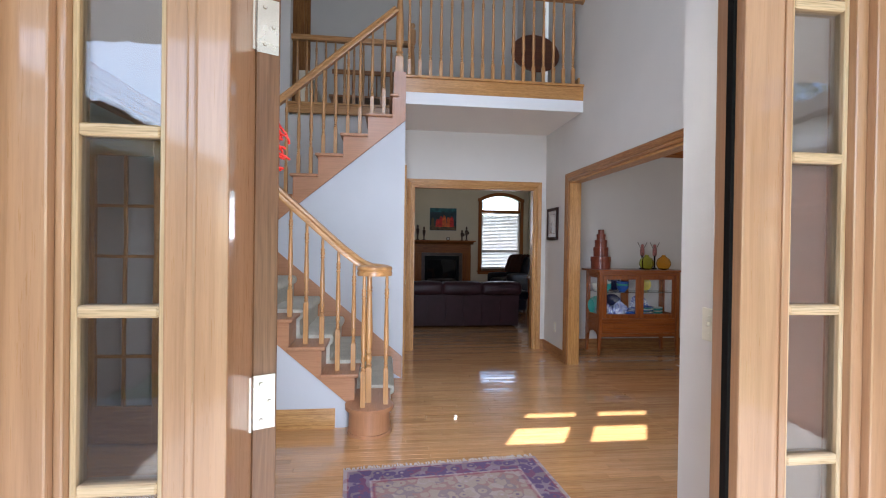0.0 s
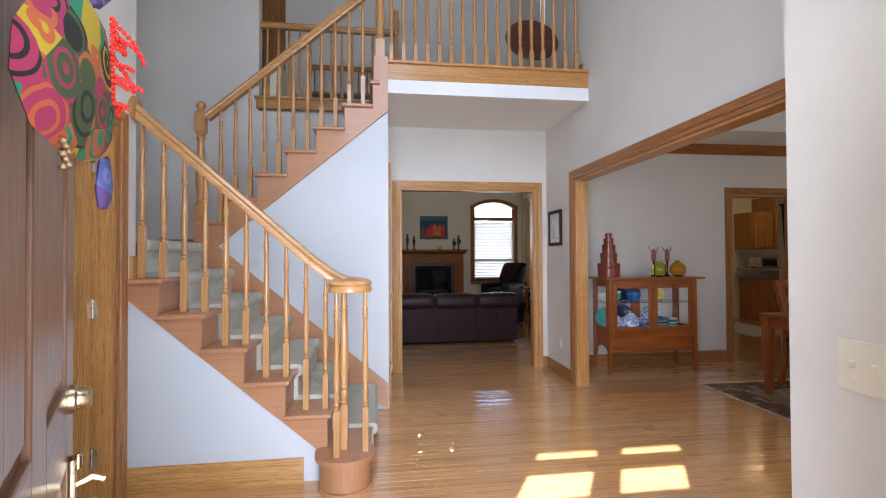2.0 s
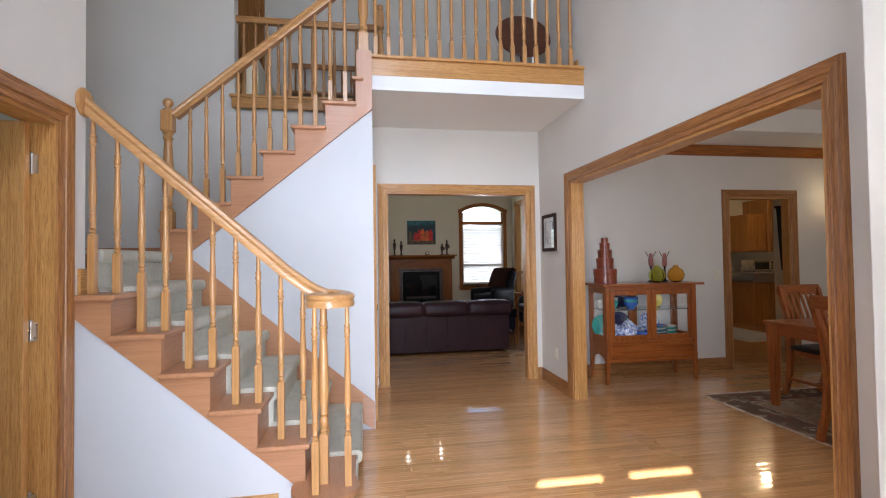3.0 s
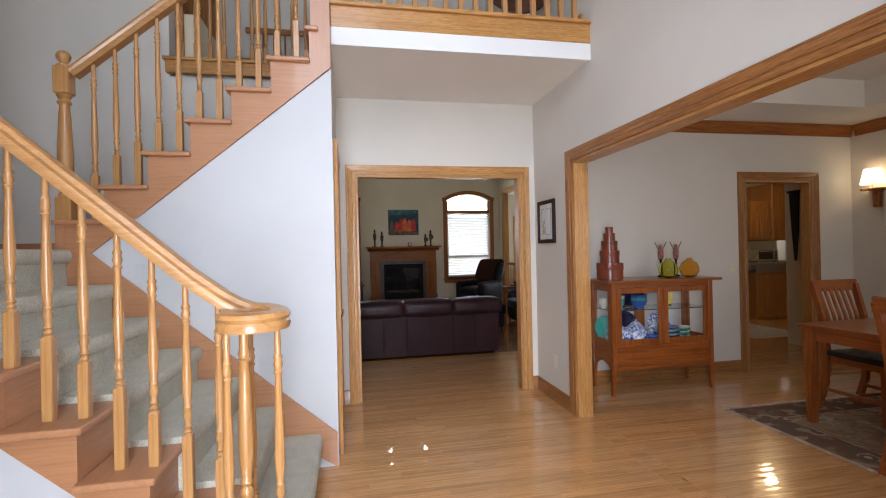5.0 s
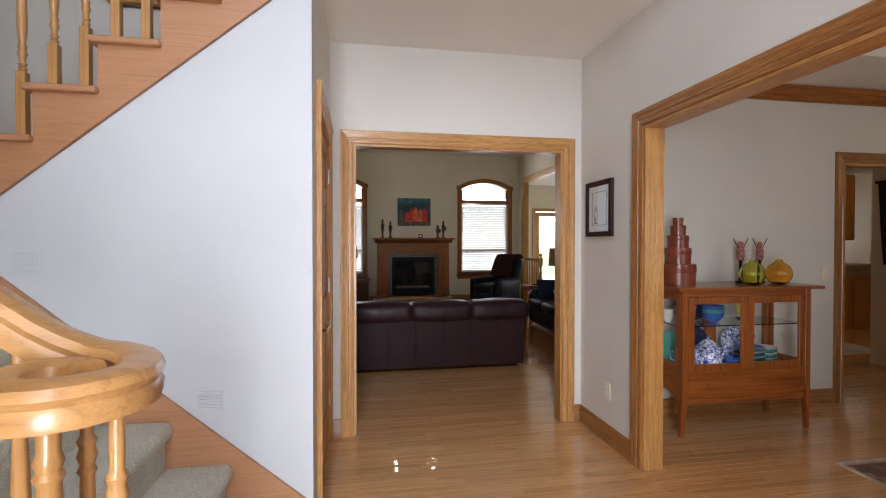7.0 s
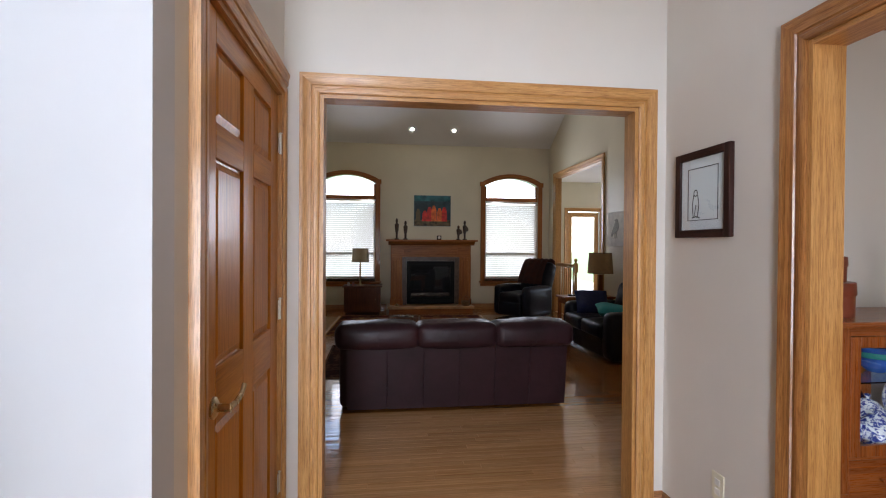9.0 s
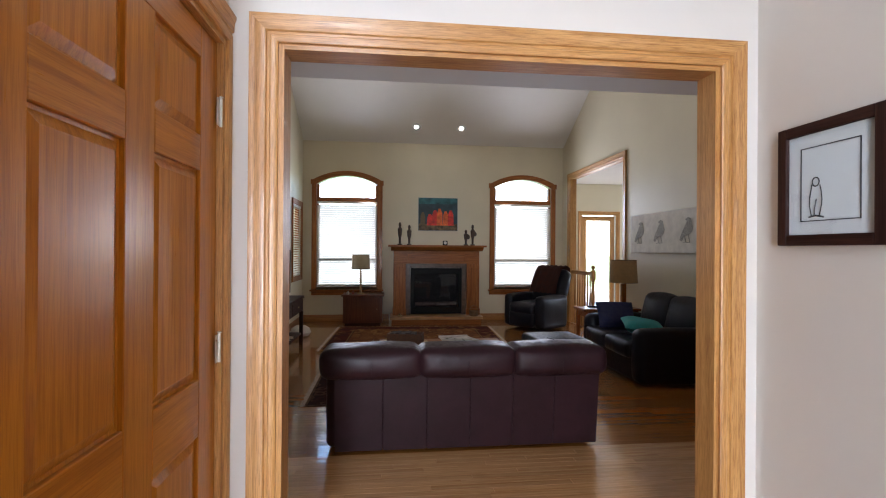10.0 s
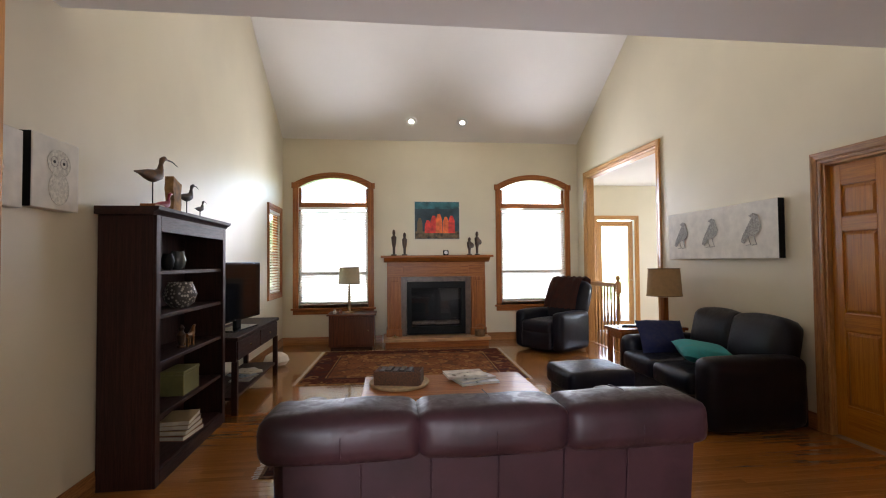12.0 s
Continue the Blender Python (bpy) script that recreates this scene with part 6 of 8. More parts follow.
def sofa():
    s = thing("leather_sofa", "three-seat dark brown leather sofa seen from behind", "sofa", pose(0, 0, 0))
    xs = [0.685, 1.005, 1.300, 1.595, 1.890, 2.185, 2.505]
    for i in range(6):
        bm = bmesh.new()
        a, b = xs[i] + 0.0015, xs[i + 1] - 0.0015
        poly = [(7.705, 0.03), (7.645, 0.60), (7.70, 0.61), (7.78, 0.03)]
        prism(poly, "x", a, b, bm)
        bmesh.ops.bevel(bm, geom=bm.edges[:], offset=0.004, segments=2, affect="EDGES")
        part("back_panel", bm, BROWN, s, "", True)
    for i in range(5):
        x = xs[i + 1]
        part("seam", sweep([(x, 7.700, 0.05), (x, 7.641, 0.60)], circle(0.003, 6), up=Vector((1, 0, 0))), BROWN, s, "raised seam", True)
    part("piping", sweep([(0.665, 7.640, 0.556), (2.525, 7.640, 0.556)], circle(0.007, 8)), BROWN, s, "", True)
    w = 1.90 / 3
    for i in range(3):
        a = 0.615 + i * w
        part("back_cushion", cushion_bm(a - 0.007, 7.555, 0.545, a + w + 0.007, 7.86, 0.735, 0.065, 0.020, None, i), BROWN, s, "plump rolled back cushion", True)
        part("cushion_seam", sweep([(a + w / 2, 7.86, 0.745), (a + w / 2, 7.72, 0.757), (a + w / 2, 7.60, 0.735), (a + w / 2, 7.546, 0.685), (a + w / 2, 7.533, 0.64), (a + w / 2, 7.545, 0.575)], circle(0.0026, 6), up=Vector((1, 0, 0))), BROWN, s, "stitched seam", True)
        part("seat_cushion", cushion_bm(a + 0.01, 7.85, 0.30, a + w - 0.01, 8.48, 0.46, 0.04, 0.02, None, i + 5), BROWN, s, "", True)
    for x0, x1 in ((0.60, 0.80), (2.36, 2.545)):
        part("arm", cushion_bm(x0 + 0.02, 7.76, 0.03, x1 - 0.02, 8.52, 0.57, 0.06, 0.02), BROWN, s, "", True)
    part("base", B((0.70, 7.76, 0.02, 2.49, 8.46, 0.31), bevel=0.01), BROWN, s)


sofa()


def loveseat():
    s = thing("leather_loveseat", "black leather loveseat against the wall", "sofa", pose(4.47, 8.98, 0, 0, 0, 90))
    # local x runs along the wall, local +y from the wall into the room
    L = 1.42
    part("base", B((0.04, 0.06, 0.03, L - 0.04, 0.90, 0.28), bevel=0.02, seg=2), NAVY_BLACK, s)
    for i in range(2):
        a = 0.17 + i * (L - 0.34) / 2
        b = a + (L - 0.34) / 2
        part("seat_cushion", cushion_bm(a + 0.004, 0.28, 0.27, b - 0.004, 0.98, 0.44, 0.05, 0.03, None, i), NAVY_BLACK, s, "", True)
        tilt = Matrix.Translation((0, 0.02, 0.40)) @ Matrix.Rotation(radians(13), 4, "X") @ Matrix.Translation((0, -0.02, -0.40))
        part("back_cushion", cushion_bm(a - 0.03, 0.04, 0.36, b + 0.03, 0.27, 0.82, 0.09, 0.04, tilt, i + 3), NAVY_BLACK, s, "", True)
    for a in (0.0, L - 0.21):
        part("arm", cushion_bm(a, 0.08, 0.03, a + 0.21, 0.93, 0.58, 0.085, 0.02, None, 9), NAVY_BLACK, s, "rounded padded arm", True)
    o = thing("ottoman", "black leather ottoman before the loveseat", "ottoman", pose(2.90, 9.69, 0, 0, 0, 4))
    part("pad", cushion_bm(-0.30, -0.26, 0.24, 0.30, 0.26, 0.42, 0.05, 0.02, None, 4), NAVY_BLACK, o, "", True)
    part("base", B((-0.27, -0.23, 0.03, 0.27, 0.23, 0.25), bevel=0.015), NAVY_BLACK, o)
    for x in (-0.23, 0.23):
        for y in (-0.19, 0.19):
            part("foot", lathe([(0.02, 0), (0.024, 0.03)], 10, pose(x, y, 0)), walnut("z"), o)


loveseat()


def pillow(name, m, sx, sz, mat, label):
    p = thing(name, label, "cushion", m)
    bm = bmesh.new()
    n = 14
    g = {}
    for side in (1, -1):
        for i in range(n + 1):
            for j in range(n + 1):
                u, v = -1 + 2 * i / n, -1 + 2 * j / n
                edge = i in (0, n) or j in (0, n)
                if edge and side < 0:
                    g[side, i, j] = g[1, i, j]
                    continue
                t = 0.075 * (max(0, (1 - u ** 4) * (1 - v ** 4)) ** 0.55)
                pin = 1 - 0.06 * (1 - abs(u * v))
                g[side, i, j] = bm.verts.new((u * sx * pin, v * sz * pin, side * t + 0.004 * noise.noise(Vector((u * 3, v * 3, side)))))
        for i in range(n):
            for j in range(n):
                q = [g[side, i, j], g[side, i + 1, j], g[side, i + 1, j + 1], g[side, i, j + 1]]
                bm.faces.new(q if side > 0 else q[::-1])
    part("cover", bm, mat, p, "", True)


pillow("throw_pillow", pose(3.80, 10.02, 0.605, 44, 0, -14), 0.22, 0.20, plain("navy_cloth", (0.008, 0.012, 0.06), 0.85), "navy blue throw pillow on the loveseat")
pillow("throw_pillow", pose(3.82, 9.42, 0.555, 9, -6, 70), 0.22, 0.22, plain("teal_cloth", (0.03, 0.27, 0.28), 0.8), "teal green throw pillow on the loveseat")


def recliner():
    r = thing("leather_recliner", "black leather recliner with a brown throw", "armchair", pose(3.66, 12.70, 0, 0, 0, 122))
    # local +y is the front
    part("base", B((-0.36, -0.36, 0.04, 0.36, 0.38, 0.30), bevel=0.03, seg=3), NAVY_BLACK, r, "", True)
    part("seat", cushion_bm(-0.27, -0.25, 0.28, 0.27, 0.45, 0.47, 0.06, 0.03), NAVY_BLACK, r, "", True)
    part("foot_panel", cushion_bm(-0.27, 0.36, 0.08, 0.27, 0.45, 0.32, 0.035, 0.02), NAVY_BLACK, r, "", True)
    tilt = Matrix.Translation((0, -0.25, 0.40)) @ Matrix.Rotation(radians(22), 4, "X") @ Matrix.Translation((0, 0.25, -0.40))
    part("backrest", cushion_bm(-0.33, -0.36, 0.36, 0.33, -0.14, 1.06, 0.09, 0.04, tilt, 2), NAVY_BLACK, r, "", True)
    for x in (-0.44, 0.27):
        part("arm", cushion_bm(x, -0.30, 0.05, x + 0.18, 0.40, 0.60, 0.075, 0.02, None, 6), NAVY_BLACK, r, "padded arm", True)
    t = thing("throw_blanket", "brown throw draped over the recliner back", "blanket", pose(3.66, 12.70, 0, 0, 0, 122))
    bm = bmesh.new()
    n = 16
    prof = [(-0.13, 0.62), (-0.185, 0.80), (-0.27, 0.99), (-0.345, 1.085), (-0.44, 1.105), (-0.53, 1.06), (-0.535, 0.95), (-0.49, 0.78)]
    rows = []
    for k, (y, z) in enumerate(prof):
        rows.append([bm.verts.new((-0.30 + 0.60 * i / n, y + 0.012 * math.sin(i * 1.7 + k), z + 0.01 * math.sin(i * 2.3) + 0.006)) for i in range(n + 1)])
    for a, b in zip(rows, rows[1:]):
        for i in range(n):
            bm.faces.new((a[i], a[i + 1], b[i + 1], b[i]))
    bmesh.ops.solidify(bm, geom=bm.faces[:], thickness=0.012)
    part("cloth", bm, plain("brown_plush", (0.07, 0.022, 0.014), 0.85, spread=0.3, size=14), t, "", True)


recliner()


def fireplace():
    f = thing("fireplace", "oak mantel fireplace with a black firebox", "fireplace", pose(0, 0, 0))
    cz, cx = chestnut("z"), chestnut("x")
    y = 13.40
    part("mantel_shelf", B((1.0, 13.22, 1.435, 2.84, 13.75, 1.47), bevel=0.006, seg=2), cx, f)
    part("crown", prism([(13.25, 1.435), (13.27, 1.41), (13.33, 1.385), (13.37, 1.36), (13.75, 1.36), (13.75, 1.435)], "x", 1.05, 2.79), cx, f, "stepped crown below the shelf", True)
    part("frieze", B((1.10, y, 1.12, 2.73, 13.75, 1.36), bevel=0.003), cx, f)
    part("frieze_panel", B((1.36, y - 0.012, 1.165, 2.45, y - 0.0005, 1.315), bevel=0.006), cx, f)
    for a, b in ((1.10, 1.33), (2.49, 2.73)):
        part("pilaster", B((a, y - 0.02, 0.15, b, 13.75, 1.12), bevel=0.003), cz, f)
        part("pilaster_panel", B((a + 0.05, y - 0.034, 0.32, b - 0.05, y - 0.0205, 1.05), bevel=0.006), cz, f)
        part("plinth", B((a - 0.012, y - 0.035, 0.15, b + 0.012, 13.74, 0.27), bevel=0.004), cz, f)
    tile = plain("brown_stone_tile", (0.12, 0.075, 0.05), 0.35, spread=0.35, size=18)
    for bx in ((1.332, y + 0.02, 0.15, 1.42, 13.6, 1.118), (2.40, y + 0.02, 0.15, 2.488, 13.6, 1.118), (1.422, y + 0.02, 1.04, 2.398, 13.6, 1.118)):
        part("stone_slip", B(bx, bevel=0.002), tile, f, "polished brown stone slip")
    fb = part("firebox_frame", B((1.424, y + 0.005, 0.17, 1.50, y + 0.06, 1.036), (2.32, y + 0.005, 0.17, 2.396, y + 0.06, 1.036), (1.50, y + 0.005, 0.93, 2.32, y + 0.06, 1.036), (1.50, y + 0.005, 0.17, 2.32, y + 0.06, 0.30), bevel=0.004), BLACK, f, "black metal fire frame")
    for i in range(5):
        part("louvre", B((1.51, y - 0.002, 0.19 + i * 0.02, 2.31, y + 0.004, 0.20 + i * 0.02)), BLACK, fb)
    part("firebox", B((1.50, 13.70, 0.28, 2.32, 13.73, 0.95), (1.49, y + 0.06, 0.28, 1.50, 13.73, 0.95), (2.32, y + 0.06, 0.28, 2.33, 13.73, 0.95), (1.50, y + 0.06, 0.285, 2.32, 13.70, 0.30)), plain("soot", (0.006, 0.005, 0.005), 0.9), f, "sooty firebox")
    for i, (x, yy, r) in enumerate(((1.66, 13.55, 4), (1.84, 13.60, -6), (2.05, 13.55, 8), (2.18, 13.60, -3))):
        part("log", lathe([(0.03, -0.14), (0.036, -0.1), (0.034, 0.1), (0.028, 0.14)], 10, pose(x, yy, 0.345, 0, 90, r)), plain("grey_log", (0.13, 0.10, 0.08), 0.9, spread=0.4), f, "grey ceramic log", True)
    part("glass", B((1.50, y + 0.03, 0.30, 2.32, y + 0.033, 0.93)), CLEAR, f, "fire glass").visible_shadow = False
    part("hearth", B((1.04, 13.12, 0.10, 2.76, 13.75, 0.15), bevel=0.006, seg=2), plain("hearth_stone", (0.46, 0.26, 0.12), 0.35, spread=0.25, size=6), f, "polished hearth slab")
    part("hearth_riser", B((1.07, 13.16, 0.0, 2.73, 13.74, 0.10)), cx, f)


fireplace()


def painting():
    p = thing("painting", "canvas of red-robed abstract shapes above the mantel", "painting", pose(1.965, 13.75, 2.08))
    part("canvas", B((-0.385, -0.03, -0.32, 0.385, -0.003, 0.32), bevel=0.003), plain("canvas_night", (0.03, 0.06, 0.075), 0.6, spread=0.6, size=5), p, "dark blue ground")
    part("edge", B((-0.395, -0.026, -0.33, 0.395, -0.002, -0.32), (-0.395, -0.026, 0.32, 0.395, -0.002, 0.33), (-0.395, -0.026, -0.32, -0.385, -0.002, 0.32), (0.385, -0.026, -0.32, 0.395, -0.002, 0.32)), paint("canvas_edge", (0.6, 0.58, 0.5)), p, "pale canvas edge")
    part("ground_patch", B((-0.38, -0.033, -0.315, 0.38, -0.030, -0.19)), plain("canvas_ochre", (0.13, 0.09, 0.045), 0.6, spread=0.8, size=16), p, "mottled ochre ground")
    part("sky_patch", B((-0.38, -0.033, 0.20, 0.38, -0.030, 0.315)), plain("canvas_sky", (0.035, 0.14, 0.16), 0.6, spread=0.6, size=7), p, "teal sky")
    red, orange = plain("canvas_red", (0.62, 0.035, 0.025), 0.55, spread=0.4, size=14), plain("canvas_orange", (0.75, 0.14, 0.03), 0.55, spread=0.4, size=14)
    for i, (x, w, h, mt) in enumerate(((-0.16, 0.085, 0.22, red), (-0.06, 0.09, 0.30, red), (0.03, 0.085, 0.33, orange), (0.15, 0.08, 0.28, orange), (0.25, 0.085, 0.30, red), (-0.30, 0.07, 0.26, plain("canvas_brown", (0.14, 0.10, 0.05), 0.6)))):
        pts = [(x - w * 0.7, -0.22), (x + w * 0.7, -0.22), (x + w * 0.62, -0.22 + h * 0.7), (x + w * 0.25, -0.22 + h), (x - w * 0.25, -0.22 + h), (x - w * 0.62, -0.22 + h * 0.7)]
        part("colour_patch", prism(pts, "y", -0.0345 - i * 0.0006, -0.031), mt, p, "upright patch of colour")


painting()


def figurine(x, h, style, label):
    bm = lathe([(0.045, 0), (0.045, 0.02), (0.02, 0.025), (0.022, h * 0.3), (0.036, h * 0.45), (0.04, h * 0.58), (0.044, h * 0.7), (0.018, h * 0.78), (0.026, h * 0.86), (0.022, h * 0.95), (0.004, h)], 14)
    if style:
        add_box(bm, -0.01, -0.06, h * 0.35, 0.012, -0.035, h * 0.62, bevel=0.006)
        lathe([(0.002, -0.01), (0.05, 0), (0.002, 0.01)], 14, pose(0.03, -0.05, h * 0.55, 80, 0, 30), bm)
    ob = part("figurine", bm, plain("dark_bronze_wood", (0.055, 0.028, 0.016), 0.4, spread=0.5, size=30), None, "", True)
    ob.matrix_basis = pose(x, 13.40, 1.47)
    tagged(ob, label, "statue", "mantel figurines")


figurine(1.215, 0.43, 0, "tall dark carved figurine on the mantel")
figurine(1.39, 0.38, 0, "slim dark carved figurine on the mantel")
figurine(2.47, 0.30, 1, "small dark bronze figurine on the mantel")
figurine(2.60, 0.40, 1, "dark bronze figurine with a round shield")


def clock():
    c = thing("mantel_clock", "small dark mantel clock with a pale dial", "clock", pose(2.07, 13.38, 1.47))
    part("case", B((-0.045, -0.02, 0, 0.045, 0.025, 0.085), bevel=0.012, seg=3), BLACK, c)
    part("dial", lathe([(0.03, 0), (0.029, 0.003), (0.002, 0.003)], 20, pose(0, -0.02, 0.045, 90, 0, 0)), plain("dial_white", (0.75, 0.73, 0.68), 0.4), c, "pale dial")


clock()


def hearth_bits():
    b = thing("hearth_basket", "small woven basket with a pot on the hearth", "basket", pose(2.60, 13.22, 0.15))
    part("basket", lathe([(0.07, 0), (0.085, 0.02), (0.09, 0.09), (0.082, 0.10), (0.075, 0.02), (0.002, 0.012)], 20), plain("wicker", (0.20, 0.11, 0.05), 0.8, spread=0.5, size=60), b, "", True)
    part("handle", sweep([(-0.085, 0, 0.09), (-0.06, 0, 0.17), (0, 0, 0.20), (0.06, 0, 0.17), (0.085, 0, 0.09)], circle(0.006, 6)), plain("wicker", (0.2, 0.11, 0.05), 0.8), b)
    d = thing("hearth_dish", "small brass dish on the hearth", "dish", pose(1.22, 13.24, 0.15))
    part("dish", lathe([(0.03, 0), (0.05, 0.03), (0.045, 0.03), (0.002, 0.008)], 16), BRASS, d, "", True)
    part("stem", lathe([(0.015, 0.008), (0.012, 0.05), (0.002, 0.06)], 10), BRASS, d)


hearth_bits()


def blinds_window(name, a, b, axis="x"):
    w = tagged(thing(name, "arched oak window with white slatted blinds", "window", pose(0, 0, 0)), kind="structure")
    face, spring, rise = LY, 2.63, 0.17
    # arched casing, sides and sill
    outer, inner = arch_points(a - 0.09, b + 0.09, spring + 0.07, 0.19), arch_points(a, b, spring, rise)
    bm = bmesh.new()
    n = len(inner)
    loops = []
    for pts, yy in ((inner, face - 0.012), (inner, face - 0.028), (outer, face - 0.032), (outer, face)):
        loops.append([bm.verts.new((px, yy, pz)) for px, pz in pts])
    for p, q in zip(loops, loops[1:] + loops[:1]):
        for i in range(n - 1):
            bm.faces.new((p[i], p[i + 1], q[i + 1], q[i]))
    bm.faces.new([l[0] for l in loops])
    bm.faces.new([l[-1] for l in loops])
    part("arch_casing", bm, chestnut("x"), w, "arched oak head casing", True)
    for x0, x1 in ((a - 0.09, a), (b, b + 0.09)):
        part("side_casing", B((x0, face - 0.028, 0.60, x1, face, spring), bevel=0.004), chestnut("z"), w)
    for x0, x1 in ((a - 0.11, a - 0.0), (b + 0.0, b + 0.11)):
        part("corner_block", B((x0, face - 0.036, spring - 0.01, x1, face - 0.0, spring + 0.085), bevel=0.004), chestnut("z"), w)
    part("window_sill", B((a - 0.12, face - 0.06, 0.575, b + 0.12, face + 0.02, 0.605), bevel=0.006), chestnut("x"), w)
    part("apron", B((a - 0.09, face - 0.022, 0.50, b + 0.09, face, 0.575), bevel=0.003), chestnut("x"), w)
    fr = chestnut("z")
    for x0, x1 in ((a, a + 0.045), (b - 0.045, b)):
        part("window_frame", B((x0, face + 0.03, 0.64, x1, face + 0.12, spring)), fr, w)
    for z0, z1 in ((0.64, 0.70), (1.14, 1.19), (2.30, 2.385)):
        part("window_frame", B((a + 0.045, face + 0.03, z0, b - 0.045, face + 0.12, z1)), chestnut("x"), w)
    part("reveal", B((a, face, 0.605, b, face + 0.03, 0.64)), chestnut("x"), w)
    for z0, z1 in ((0.70, 1.14), (1.19, 2.30), (2.385, spring)):
        part("pane", B((a + 0.045, face + 0.075, z0, b - 0.045, face + 0.08, z1)), CLEAR, w, "clear pane").visible_shadow = False
    bl = thing("window_blind", "lowered white slatted blind in the window", "blind", pose((a + b) / 2, LY + 0.005, 0), "white window blinds")
    hw = (b - a) / 2 - 0.012
    part("headrail", B((-hw, -0.022, 2.255, hw, 0.022, 2.30), bevel=0.003), SLAT, bl)
    part("bottom_rail", B((-hw, -0.014, 0.655, hw, 0.014, 0.675), bevel=0.003), SLAT, bl)
    bm = bmesh.new()
    add_box(bm, -hw, -0.022, -0.0012, hw, 0.022, 0.0012, m=Matrix.Rotation(radians(-58), 4, "X"))
    me = mesh_mat(bm, "slat", SLAT, False)
    z = 0.70
    while z < 2.25:
        shared("slat", me, bl, pose(0, 0, z))
        z += 0.042
    for x in (-hw * 0.6, hw * 0.6):
        part("ladder_cord", B((x - 0.001, -0.024, 0.66, x + 0.001, -0.022, 2.27)), SLAT, bl)


def slat_mat():
    m, nt, b = nodes_of("white_slat", 0.45)
    b.inputs["Base Color"].default_value = (0.80, 0.78, 0.74, 1)
    tr = nt.nodes.new("ShaderNodeBsdfTranslucent")
    tr.inputs[0].default_value = (0.85, 0.80, 0.70, 1)
    mx = nt.nodes.new("ShaderNodeMixShader")
    mx.inputs[0].default_value = 0.22
    nt.links.new(b.outputs[0], mx.inputs[1])
    nt.links.new(tr.outputs[0], mx.inputs[2])
    nt.links.new(mx.outputs[0], nt.nodes["Material Output"].inputs[0])
    return m


SLAT = slat_mat()
blinds_window("window_1", -0.37, 0.79)
blinds_window("window_2", 3.09, 4.26)


def side_window():
    w = tagged(thing("window_3", "small side window with white slatted blinds", "window", pose(0, 0, 0)), kind="structure")
    a, b, z0, z1 = 12.84, 13.54, 0.90, 2.17
    part("casing", casing_bm("y", L0, 1, a, b, z1, z0, CASE, True), chestnut("z"), w)
    for y0, y1 in ((a, a + 0.04), (b - 0.04, b)):
        part("window_frame", B((L0 - 0.10, y0, z0, L0 - 0.03, y1, z1)), chestnut("z"), w)
    for za, zb in ((z0, z0 + 0.04), (1.5, 1.54), (z1 - 0.04, z1)):
        part("window_frame", B((L0 - 0.10, a + 0.04, za, L0 - 0.03, b - 0.04, zb)), chestnut("y"), w)
    part("pane", B((L0 - 0.07, a + 0.04, z0 + 0.04, L0 - 0.066, b - 0.04, z1 - 0.04)), CLEAR, w, "clear pane").visible_shadow = False
    bl = thing("window_blind", "lowered white slatted blind in the side window", "blind", pose(L0 - 0.012, (a + b) / 2, 0, 0, 0, 90), "white window blinds")
    hw = (b - a) / 2 - 0.01
    part("headrail", B((-hw, -0.02, 2.13, hw, 0.02, 2.168), bevel=0.003), SLAT, bl)
    bm = bmesh.new()
    add_box(bm, -hw, -0.022, -0.0012, hw, 0.022, 0.0012, m=Matrix.Rotation(radians(30), 4, "X"))
    me = mesh_mat(bm, "slat", SLAT, False)
    for i in range(29):
        shared("slat", me, bl, pose(0, 0, 0.93 + i * 0.042))


side_window()


def recessed(x):
    y = 13.35
    l = thing("recessed_light", "round lit recessed light in the sloped ceiling", "lamp", pose(x, y, roof_z(y) - 0.004, 180 - math.degrees(math.atan(SLOPE)), 0, 0), "recessed ceiling lights")
    part("rim", lathe([(0.095, 0), (0.10, 0.005), (0.085, 0.012), (0.075, 0.008)], 28), WHITE, l, "", True)
    part("lens", lathe([(0.094, 0.006), (0.002, 0.009)], 28), glow("recessed_lens", (1.0, 0.93, 0.82), 14.0), l, "glowing lens", True)


recessed(1.51)
recessed(2.36)


